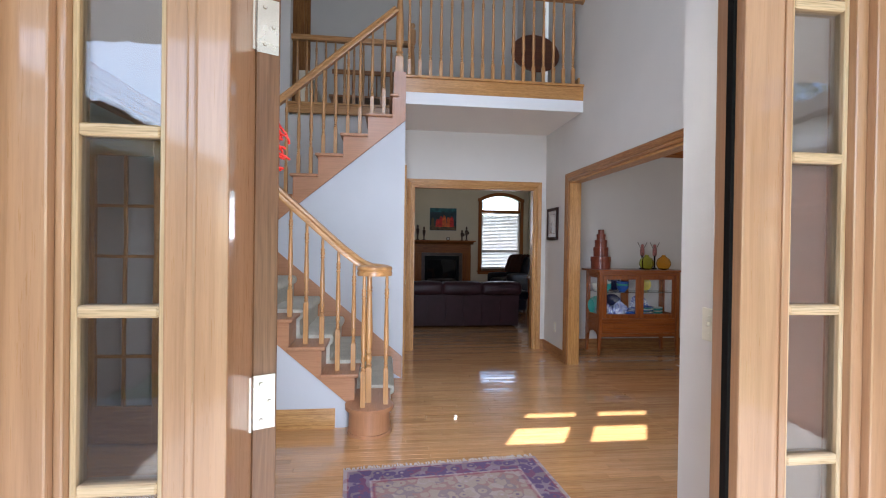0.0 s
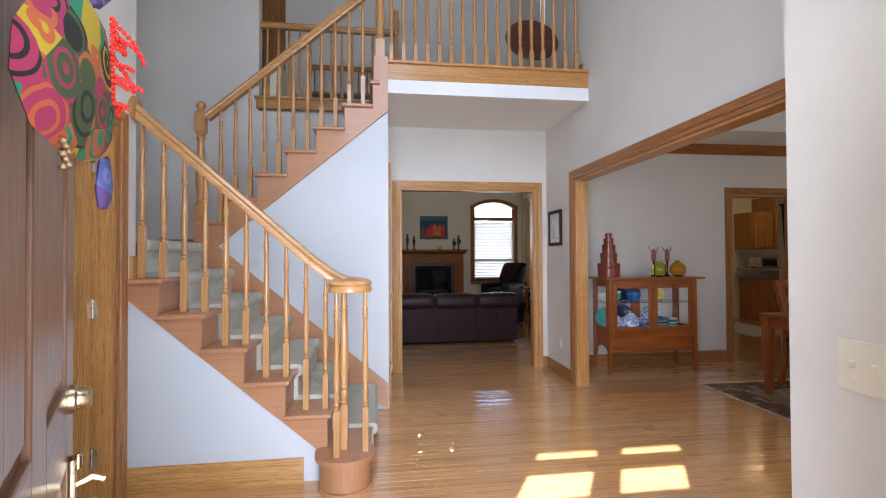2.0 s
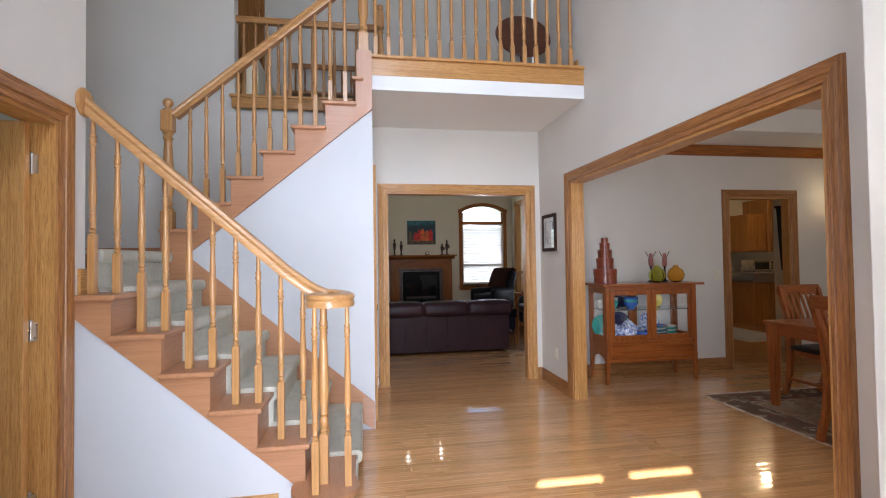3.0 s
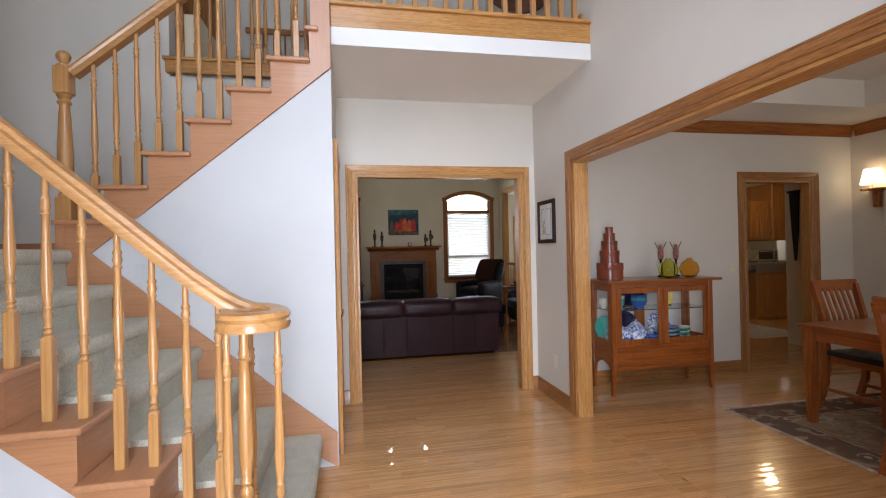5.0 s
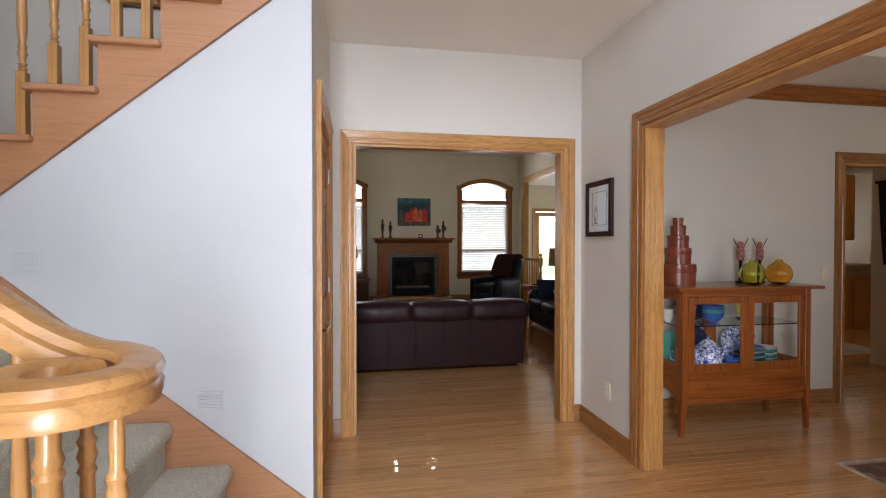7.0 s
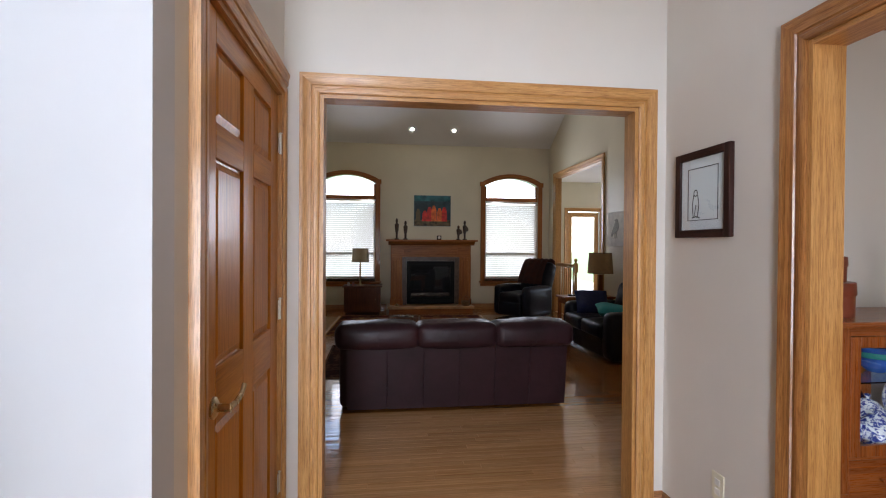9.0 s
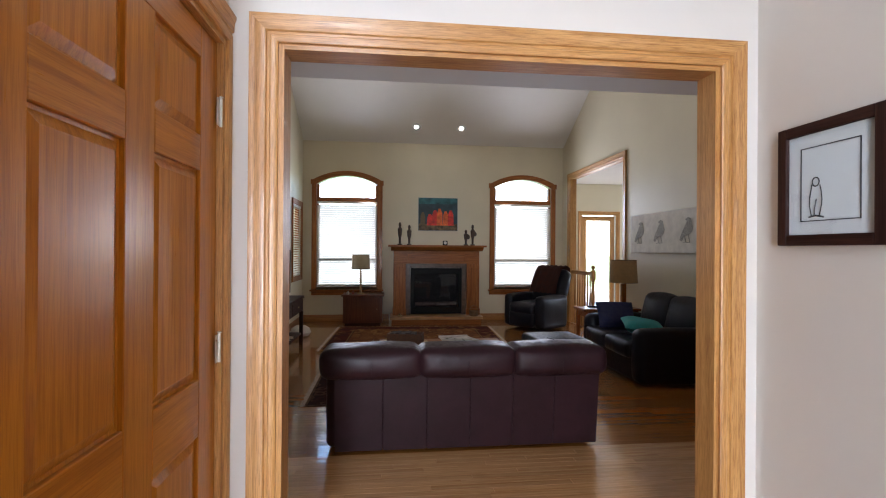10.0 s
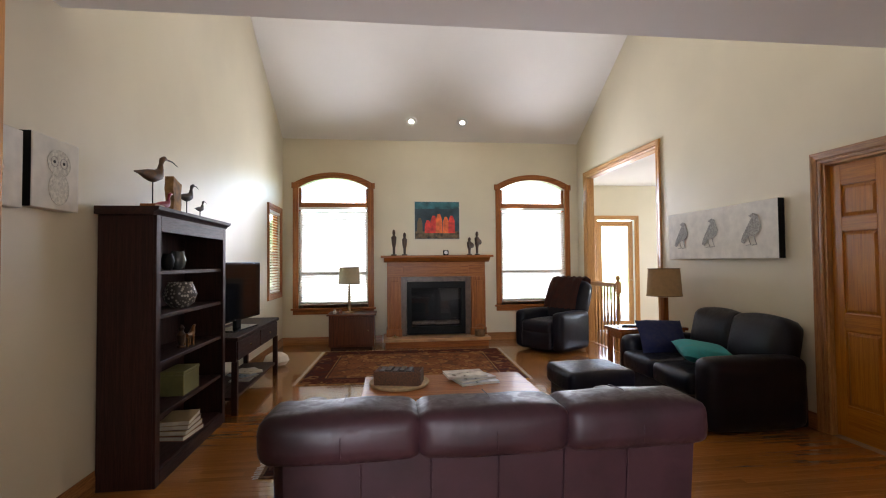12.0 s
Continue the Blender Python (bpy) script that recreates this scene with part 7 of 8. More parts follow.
def bookcase():
    s = thing("bookcase", "dark stained open bookcase with a moulded top", "bookcase", pose(0, 0, 0))
    x0, x1, y0, y1 = L0 + 0.012, -0.30, 8.69, 9.92
    wz, wy = walnut("z"), walnut("y")
    part("side", B((x0, y0, 0, x1, y0 + 0.03, 1.66), bevel=0.002), wz, s)
    part("side", B((x0, y1 - 0.03, 0, x1, y1, 1.66), bevel=0.002), wz, s)
    part("back", B((x0, y0 + 0.03, 0.06, x0 + 0.012, y1 - 0.03, 1.66)), wz, s)
    for z in (0.09, 0.41, 0.74, 1.035, 1.315):
        part("shelf", B((x0 + 0.012, y0 + 0.03, z - 0.025, x1 - 0.008, y1 - 0.03, z), bevel=0.002), wy, s)
    part("top_board", B((x0 + 0.012, y0 + 0.03, 1.62, x1 - 0.002, y1 - 0.03, 1.655)), wy, s)
    part("cornice", prism([(x0, 1.66), (x1 + 0.01, 1.66), (x1 + 0.02, 1.675), (x1 + 0.045, 1.69), (x1 + 0.05, 1.71), (x0, 1.71)], "y", y0 - 0.04, y1 + 0.04), wy, s, "stepped cornice", True)
    for ya, yb in ((y0, y0 + 0.06), (y1 - 0.06, y1)):
        part("face_stile", B((x1, ya, 0.0, x1 + 0.018, yb, 1.659), bevel=0.002), wz, s)
    part("face_rail", B((x1, y0 + 0.06, 1.56, x1 + 0.018, y1 - 0.06, 1.659), bevel=0.002), wy, s)
    part("plinth", B((x1, y0 + 0.06, 0.0, x1 + 0.018, y1 - 0.06, 0.09), bevel=0.002), wy, s)


bookcase()


def shelf_things():
    grey, bronze = plain("grey_ceramic", (0.16, 0.16, 0.16), 0.35, spread=0.4, size=40), plain("pale_figurine", (0.42, 0.38, 0.34), 0.5, spread=0.3)

    def pot(y, z, r, h, mat, label, name="bowl", cat="bowl"):
        p = thing(name, label, cat, pose(-0.43, y, z))
        part("body", lathe([(r * 0.5, 0), (r * 0.85, h * 0.2), (r, h * 0.55), (r * 0.8, h * 0.9), (r * 0.7, h), (r * 0.64, h), (r * 0.9, h * 0.55), (r * 0.4, 0.01), (0.002, 0.01)], 22), mat, p, "", True)
        part("rim", lathe([(r * 0.64, h - 0.002), (r * 0.73, h), (r * 0.73, h + 0.006), (r * 0.64, h + 0.006)], 22, caps=False), mat, p, "", True)
    pot(8.85, 1.315, 0.05, 0.08, grey, "small dark patterned pot on the top shelf", "pot", "pot")
    pot(9.33, 1.315, 0.06, 0.13, plain("smoke_glass", (0.08, 0.09, 0.09), 0.1, coat=0.4), "dark glass vessel on the top shelf", "jar", "jar")
    pot(9.17, 1.315, 0.045, 0.11, BLACK, "black pot on the top shelf", "pot", "pot")
    m, nt, b = nodes_of("speckled_bowl", 0.4)
    v = coords(nt, (1, 1, 1))
    vo = nt.nodes.new("ShaderNodeTexVoronoi")
    vo.inputs["Scale"].default_value = 42
    nt.links.new(v, vo.inputs["Vector"])
    nt.links.new(ramp_mix(nt, vo.outputs["Distance"], [(0.25, (0.5, 0.47, 0.42)), (0.45, (0.06, 0.055, 0.05))]), b.inputs["Base Color"])
    pot(9.38, 1.035, 0.115, 0.18, m, "large speckled bowl on the shelf")
    pot(8.84, 0.09, 0.085, 0.16, m, "round speckled pot on the bottom shelf", "pot", "pot")
    for y, z, h, lb in ((8.83, 1.035, 0.15, "small pale figurine on a shelf"), (8.92, 1.035, 0.11, "small pink figurine on a shelf"), (9.33, 0.74, 0.17, "small bronze figurine on a shelf"), (8.86, 0.74, 0.20, "pale carved figurine on a shelf"), (8.85, 0.41, 0.18, "dark carved figurine on a shelf")):
        ob = part("figurine", lathe([(0.03, 0), (0.032, 0.015), (0.018, 0.02), (0.03, h * 0.35), (0.034, h * 0.55), (0.014, h * 0.72), (0.024, h * 0.85), (0.004, h)], 12), bronze if "pale" in lb or "pink" in lb else plain("dark_bronze_wood", (0.055, 0.028, 0.016)), None, "", True)
        ob.matrix_basis = pose(-0.40, y, z)
        tagged(ob, lb, "figurine", "shelf figurines")
    candle = thing("candle", "short pink pillar candle on the shelf", "candle", pose(-0.36, 8.80, 1.035))
    part("wax", lathe([(0.036, 0), (0.036, 0.10), (0.030, 0.105), (0.004, 0.098)], 18), plain("pink_wax", (0.42, 0.24, 0.20), 0.5), candle, "", True)
    part("wick", lathe([(0.002, 0.095), (0.0015, 0.112)], 6), BLACK, candle)
    hr = thing("horse_figurine", "small bronze four-legged figurine on a shelf", "figurine", pose(-0.37, 9.40, 0.74), "shelf figurines")
    metal = plain("bronze_metal", (0.20, 0.09, 0.03), 0.35, 0.8)
    part("body", sweep([(0, -0.06, 0.085), (0, 0.0, 0.08), (0, 0.05, 0.095), (0, 0.075, 0.14), (0, 0.105, 0.145)], circle(0.022, 10), up=Vector((1, 0, 0)), scales=[0.8, 1.0, 0.95, 0.5, 0.3]), metal, hr, "", True)
    for dx, dy in ((-0.012, -0.05), (0.012, -0.05), (-0.012, 0.045), (0.012, 0.045)):
        part("leg", lathe([(0.006, 0.0), (0.005, 0.05), (0.009, 0.085)], 8, pose(dx, dy, 0)), metal, hr, "", True)
    bx = thing("green_box", "olive green box on the shelf", "box", pose(-0.40, 9.37, 0.41))
    part("box", B((-0.10, -0.14, 0, 0.06, 0.14, 0.15), bevel=0.004), plain("olive_board", (0.16, 0.15, 0.05), 0.6), bx)
    part("lid", B((-0.103, -0.143, 0.15, 0.063, 0.143, 0.175), bevel=0.004), plain("olive_board", (0.16, 0.15, 0.05), 0.6), bx)
    for i, (l, col) in enumerate(((0.15, (0.18, 0.05, 0.03)), (0.14, (0.30, 0.2, 0.08)), (0.13, (0.10, 0.06, 0.05)), (0.14, (0.33, 0.24, 0.12)))):
        bk = thing("book", "thick cloth-bound book lying on the shelf", "book", pose(-0.42, 9.38, 0.09 + i * 0.035, 0, 0, 4 * i - 6), "books on the bottom shelf")
        part("cover", B((-0.10, -l, 0, 0.10, l, 0.003), (-0.10, -l, 0.031, 0.10, l, 0.034), (-0.10, -l, 0.003, -0.097, l, 0.031)), plain("book_cloth_%d" % i, col, 0.7), bk)
        part("pages", B((-0.096, -l + 0.004, 0.0035, 0.096, l - 0.004, 0.0305)), plain("paper", (0.6, 0.55, 0.45), 0.9), bk, "cream pages")


shelf_things()


def bird(y, z, s, mat, label, leg=True, bill=0.5):
    b = thing("bird_carving", label, "carving", pose(-0.42, y, 1.71), "carved birds on the bookcase")
    base = part("base", B((-0.035 * s, -0.05 * s, 0, 0.035 * s, 0.05 * s, 0.03 * s), bevel=0.003), chestnut("y"), b)
    h = z
    if leg:
        part("leg", lathe([(0.004, 0.03 * s), (0.004, h)], 8), BLACK, b, "thin metal leg")
    bm = bmesh.new()
    # body runs along y, head towards +y
    prof = [(-0.17, 0.003, -0.008), (-0.12, 0.011, -0.004), (-0.06, 0.024, -0.002), (0.0, 0.032, 0.0), (0.05, 0.028, 0.014), (0.075, 0.016, 0.045), (0.082, 0.010, 0.075), (0.095, 0.014, 0.10), (0.115, 0.013, 0.110), (0.145, 0.005, 0.11)]
    sweep([(0, py * s, h + 0.03 * s + pz * s) for py, pr, pz in prof], circle(1.0 * s, 10), bm, up=Vector((1, 0, 0)), scales=[pr for py, pr, pz in prof])
    part("body", bm, mat, b, "", True)
    part("bill", sweep([(0, 0.142 * s, h + 0.14 * s), (0, (0.142 + bill * 0.07) * s, h + 0.142 * s), (0, (0.142 + bill * 0.14) * s, h + 0.128 * s)], circle(0.004 * s, 6), up=Vector((1, 0, 0)), scales=[1.2, 0.9, 0.4]), BLACK, b, "slender bill")


BIRDWOOD = plain("painted_bird_wood", (0.09, 0.042, 0.014), 0.6, spread=0.5, size=30)
bird(8.93, 0.19, 1.35, BIRDWOOD, "carved brown curlew with a long bill", True, 0.95)
bird(9.09, 0.03, 0.85, plain("red_bird_paint", (0.22, 0.005, 0.010), 0.5), "small red painted bird carving", False, 0.3)
bird(9.46, 0.13, 1.0, plain("dark_bird_wood", (0.03, 0.022, 0.016), 0.6), "dark carved shorebird on a stand", True, 0.6)
bird(9.72, 0.08, 0.65, plain("dark_bird_wood", (0.03, 0.022, 0.016), 0.6), "tiny dark shorebird carving", True, 0.5)


def driftwood():
    ob = part("driftwood_carving", prism([(9.20, 1.71), (9.33, 1.71), (9.345, 1.80), (9.335, 1.88), (9.35, 1.95), (9.27, 1.97), (9.215, 1.99), (9.205, 1.90), (9.225, 1.82)], "x", -0.47, -0.41), plain("bark_wood", (0.30, 0.16, 0.055), 0.8, spread=0.5, size=18))
    tagged(ob, "rough upright piece of pale bark wood", "carving")


driftwood()


def canvas_print(name, y0, y1, z0, z1, wall_x, sign, label, draw):
    c = thing(name, label, "canvas print", pose(0, 0, 0))
    a, b = sorted((wall_x + sign * 0.002, wall_x + sign * 0.06))
    part("canvas", B((a, y0, z0, b, y1, z1), bevel=0.003), plain("pale_canvas", (0.76, 0.73, 0.67), 0.8, spread=0.10, size=12), c)
    part("dark_edge", B((a, y0 - 0.004, z0, b - 0.004 * (sign > 0), y0 - 0.0005, z1)), BLACK, c, "black side of the canvas")
    face = wall_x + sign * 0.0625
    draw(c, face)


PENCIL = plain("pencil_grey", (0.38, 0.37, 0.35), 0.9, spread=0.4, size=60)
PENCIL_L = plain("pencil_light", (0.62, 0.60, 0.54), 0.9, spread=0.3, size=60)


def draw_birds(c, face):
    for cy in (10.66, 10.18, 9.62):
        s = 0.50
        # bird looks towards the far wall (+y)
        body = [(0.023, 0.120), (-0.035, 0.142), (-0.085, 0.125), (-0.105, 0.06), (-0.124, 0.015), (-0.10, -0.035), (-0.04, -0.068), (0.03, -0.075), (0.085, -0.135), (0.125, -0.118), (0.10, -0.06), (0.058, 0.0), (0.015, 0.06), (-0.015, 0.098)]
        pts = [(cy + py, 1.640 + pz) for py, pz in body]
        part("bird_silhouette", prism(pts, "x", face - 0.002, face), PENCIL, c, "shaded grey bird shape")
        for d in (0.03, -0.04):
            part("leg_line", sweep([(face - 0.001, cy + d, 1.58), (face - 0.001, cy + d - 0.012, 1.53), (face - 0.001, cy + d - 0.03, 1.492), (face - 0.001, cy + d + 0.03, 1.487)], circle(0.0035, 5), up=Vector((1, 0, 0))), PENCIL, c, "thin leg line")


canvas_print("bird_canvas", 9.31, 10.90, 1.365, 1.885, L1, -1, "long canvas print of three grey birds", draw_birds)


def draw_owl(c, face):
    cy, cz = 8.27, 1.82
    ring = lambda ry, rz, y, z: [(face + 0.001, y + ry * math.cos(a), z + rz * math.sin(a)) for a in [2 * math.pi * i / 24 for i in range(24)]]
    for ry, rz, y, z in ((0.085, 0.07, cy, cz + 0.06), (0.075, 0.085, cy, cz - 0.07)):
        part("outline", sweep(ring(ry, rz, y, z), circle(0.0016, 5), up=Vector((1, 0, 0)), closed=True), PENCIL_L, c, "pencil outline")
        bm = lathe([(1.0, 0), (0.98, 0.001)], 24)
        for v in bm.verts:
            v.co = Vector((face - 0.0015 + (0.0008 if z > cz else 0.0) + v.co.z, y + v.co.x * ry, z + v.co.y * rz))
        part("shading", bm, PENCIL_L, c, "soft pencil shading")
    for d in (-0.035, 0.035):
        part("eye_ring", sweep(ring(0.026, 0.026, cy + d, cz + 0.065), circle(0.0018, 5), up=Vector((1, 0, 0)), closed=True), PENCIL, c, "round eye")
        bm = lathe([(0.009, 0), (0.008, 0.002)], 12)
        for v in bm.verts:
            v.co = Vector((face + v.co.z, cy + d + v.co.x, cz + 0.065 + v.co.y))
        part("pupil", bm, BLACK, c, "dark pupil")


def draw_lines(c, face):
    for i in range(3):
        part("pencil_line", sweep([(face - 0.001, 7.70 + 0.1 * i, 1.70), (face - 0.001, 7.72 + 0.1 * i, 1.80), (face - 0.001, 7.69 + 0.1 * i, 1.92)], circle(0.0016, 5), up=Vector((1, 0, 0))), PENCIL_L, c, "faint pencil line")


canvas_print("owl_canvas", 8.085, 8.43, 1.64, 2.005, L0, 1, "square canvas print of a pale owl", draw_owl)
canvas_print("pencil_canvas", 7.60, 8.03, 1.622, 1.985, L0, 1, "pale canvas print beside the owl canvas", draw_lines)


def media():
    t = thing("media_console", "dark wooden media console with an open shelf", "console", pose(0, 0, 0))
    x0, x1, y0, y1 = L0 + 0.02, -0.22, 10.02, 11.62
    part("top", B((x0, y0, 0.665, x1 + 0.01, y1, 0.70), bevel=0.004), walnut("y"), t)
    part("body", B((x0, y0 + 0.03, 0.48, x1 - 0.012, y1 - 0.03, 0.665)), walnut("y"), t)
    for i in range(2):
        a = y0 + 0.05 + i * 0.76
        d = part("drawer", B((x1 - 0.011, a, 0.495, x1, a + 0.74, 0.655), bevel=0.003), walnut("y"), t)
        part("knob", lathe([(0.006, 0), (0.012, 0.012), (0.002, 0.016)], 10, pose(x1, a + 0.37, 0.575, 0, 90, 0)), BRASS, d, "", True)
    part("shelf", B((x0, y0 + 0.03, 0.14, x1 - 0.02, y1 - 0.03, 0.165)), walnut("y"), t)
    for x in (x0, x1 - 0.05):
        for y in (y0 + 0.02, y1 - 0.07):
            part("leg", B((x, y, 0, x + 0.05, y + 0.05, 0.48), bevel=0.003), walnut("z"), t)
    tv = thing("television", "black flat television on the media console", "television", pose(-0.40, 10.62, 0.70, 0, 0, 82))
    part("screen", B((-0.52, -0.02, 0.085, 0.52, 0.02, 0.67), bevel=0.006), plain("tv_bezel", (0.01, 0.01, 0.01), 0.25), tv)
    part("glass", B((-0.50, -0.0235, 0.105, 0.50, -0.0205, 0.65)), plain("tv_glass", (0.006, 0.006, 0.008), 0.06, spread=0.02), tv, "glossy dark screen")
    part("neck", B((-0.05, -0.02, 0.012, 0.05, 0.02, 0.10)), BLACK, tv)
    part("foot", B((-0.26, -0.11, 0, 0.26, 0.11, 0.014), bevel=0.004), plain("tv_foot", (0.02, 0.02, 0.02), 0.15), tv)
    for i in range(5):
        m = thing("magazine", "magazine lying on the console shelf", "magazine", pose(-0.38, 10.75 + 0.12 * (i % 3), 0.165 + i * 0.012, 0, 0, 17 * i), "magazines")
        part("cover", B((-0.10, -0.13, 0, 0.10, 0.13, 0.0015), (-0.10, -0.13, 0.009, 0.10, 0.13, 0.011)), plain("magazine_%d" % i, [(0.5, 0.48, 0.44), (0.2, 0.1, 0.1), (0.6, 0.6, 0.6), (0.15, 0.2, 0.25), (0.55, 0.5, 0.4)][i], 0.3), m)
        part("pages", B((-0.098, -0.128, 0.0016, 0.098, 0.128, 0.0089)), plain("paper", (0.6, 0.55, 0.45), 0.9), m)
    p = thing("floor_pillow", "round white pouf beside the console", "pouf", pose(-0.36, 12.15, 0))
    part("cover", lathe([(0.05, 0.0), (0.13, 0.02), (0.16, 0.07), (0.14, 0.13), (0.08, 0.17), (0.002, 0.18)], 22), plain("white_cloth", (0.62, 0.58, 0.52), 0.9), p, "", True)
    part("piping", sweep([(0.161 * math.cos(a), 0.161 * math.sin(a), 0.07) for a in [2 * math.pi * i / 24 for i in range(24)]], circle(0.004, 6), closed=True), plain("white_cloth", (0.62, 0.58, 0.52), 0.9), p)


media()


def table_lamp(name, m, h, r_top, r_bot, sh, shade_mat, base, label, square=False):
    l = thing(name, label, "lamp", m)
    if square:
        bm = B((-0.05, -0.05, 0, 0.05, 0.05, 0.025), bevel=0.006)
        add_box(bm, -0.03, -0.03, 0.025, 0.03, 0.03, h - sh - 0.02, bevel=0.004)
    else:
        bm = lathe([(0.07, 0), (0.07, 0.015), (0.03, 0.025), (0.02, 0.05), (0.022, (h - sh) * 0.5), (0.016, h - sh - 0.02)], 18)
    part("base", bm, base, l, "", True)
    part("stem", lathe([(0.006, h - sh - 0.03), (0.006, h - 0.02)], 8), BRASS, l)
    part("shade", lathe([(r_bot, h - sh), (r_top, h), (r_top - 0.003, h), (r_bot - 0.003, h - sh)], 28, caps=False), shade_mat, l, "fabric shade", True)
    for z, r in ((h - sh, r_bot), (h, r_top)):
        part("shade_trim", sweep([((r + 0.001) * math.cos(a), (r + 0.001) * math.sin(a), z) for a in [2 * math.pi * i / 28 for i in range(28)]], circle(0.004, 5), closed=True), plain("shade_braid", (0.16, 0.10, 0.05), 0.8), l, "braided trim")


def end_tables():
    t = thing("end_table", "dark wooden cube end table below the window", "table", pose(0, 0, 0))
    part("top", B((0.17, 13.08, 0.535, 0.93, 13.60, 0.56), bevel=0.004), dark_cherry("x"), t)
    part("body", B((0.20, 13.11, 0.05, 0.90, 13.58, 0.535), bevel=0.003), dark_cherry("z"), t)
    part("plinth", B((0.23, 13.13, 0.0, 0.87, 13.56, 0.05)), walnut("x"), t)
    d = part("door", B((0.23, 13.098, 0.08, 0.87, 13.109, 0.51), bevel=0.003), dark_cherry("z"), t)
    part("knob", lathe([(0.006, 0), (0.012, 0.012), (0.002, 0.016)], 10, pose(0.80, 13.098, 0.3, 90, 0, 0)), BRASS, d, "", True)
    table_lamp("table_lamp", pose(0.50, 13.32, 0.56), 0.72, 0.155, 0.17, 0.25, plain("linen_shade", (0.50, 0.42, 0.28), 0.85, spread=0.05), plain("pale_lamp_wood", (0.38, 0.26, 0.13), 0.5), "table lamp with a beige drum shade")
    for i, (x, col) in enumerate(((0.28, (0.5, 0.45, 0.4)), (0.37, (0.3, 0.1, 0.08)))):
        o = thing("trinket", "small ceramic trinket on the end table", "trinket", pose(x, 13.22, 0.56))
        part("body", lathe([(0.02, 0), (0.03, 0.025), (0.018, 0.05), (0.022, 0.06), (0.002, 0.068)], 12), plain("trinket_%d" % i, col, 0.4), o, "", True)
        part("foot", lathe([(0.024, 0), (0.022, 0.006)], 12), plain("trinket_%d" % i, col, 0.4), o)
    s = thing("side_table", "square wooden side table beside the loveseat", "table", pose(0, 0, 0))
    part("top", B((3.57, 10.43, 0.59, 4.36, 10.80, 0.62), bevel=0.005), cherry("x"), s)
    for x in (3.60, 4.285):
        for y in (10.45, 10.735):
            part("leg", B((x, y, 0, x + 0.045, y + 0.045, 0.59), bevel=0.003), cherry("z"), s)
    part("shelf", B((3.60, 10.46, 0.16, 4.33, 10.77, 0.18)), cherry("x"), s)
    part("apron", B((3.61, 10.465, 0.51, 4.32, 10.765, 0.59)), cherry("x"), s)
    table_lamp("table_lamp", pose(4.19, 10.60, 0.62), 0.64, 0.165, 0.185, 0.30, plain("brown_linen_shade", (0.40, 0.25, 0.12), 0.85, spread=0.1), chestnut("z"), "table lamp with a brown linen shade", True)
    r = thing("remote_control", "black remote control on the side table", "remote", pose(3.78, 10.62, 0.62, 0, 0, 70))
    part("case", B((-0.02, -0.08, 0, 0.02, 0.08, 0.018), bevel=0.004), BLACK, r)
    part("buttons", B((-0.012, -0.05, 0.018, 0.012, 0.05, 0.02)), plain("grey_rubber", (0.2, 0.2, 0.2), 0.7), r)


end_tables()


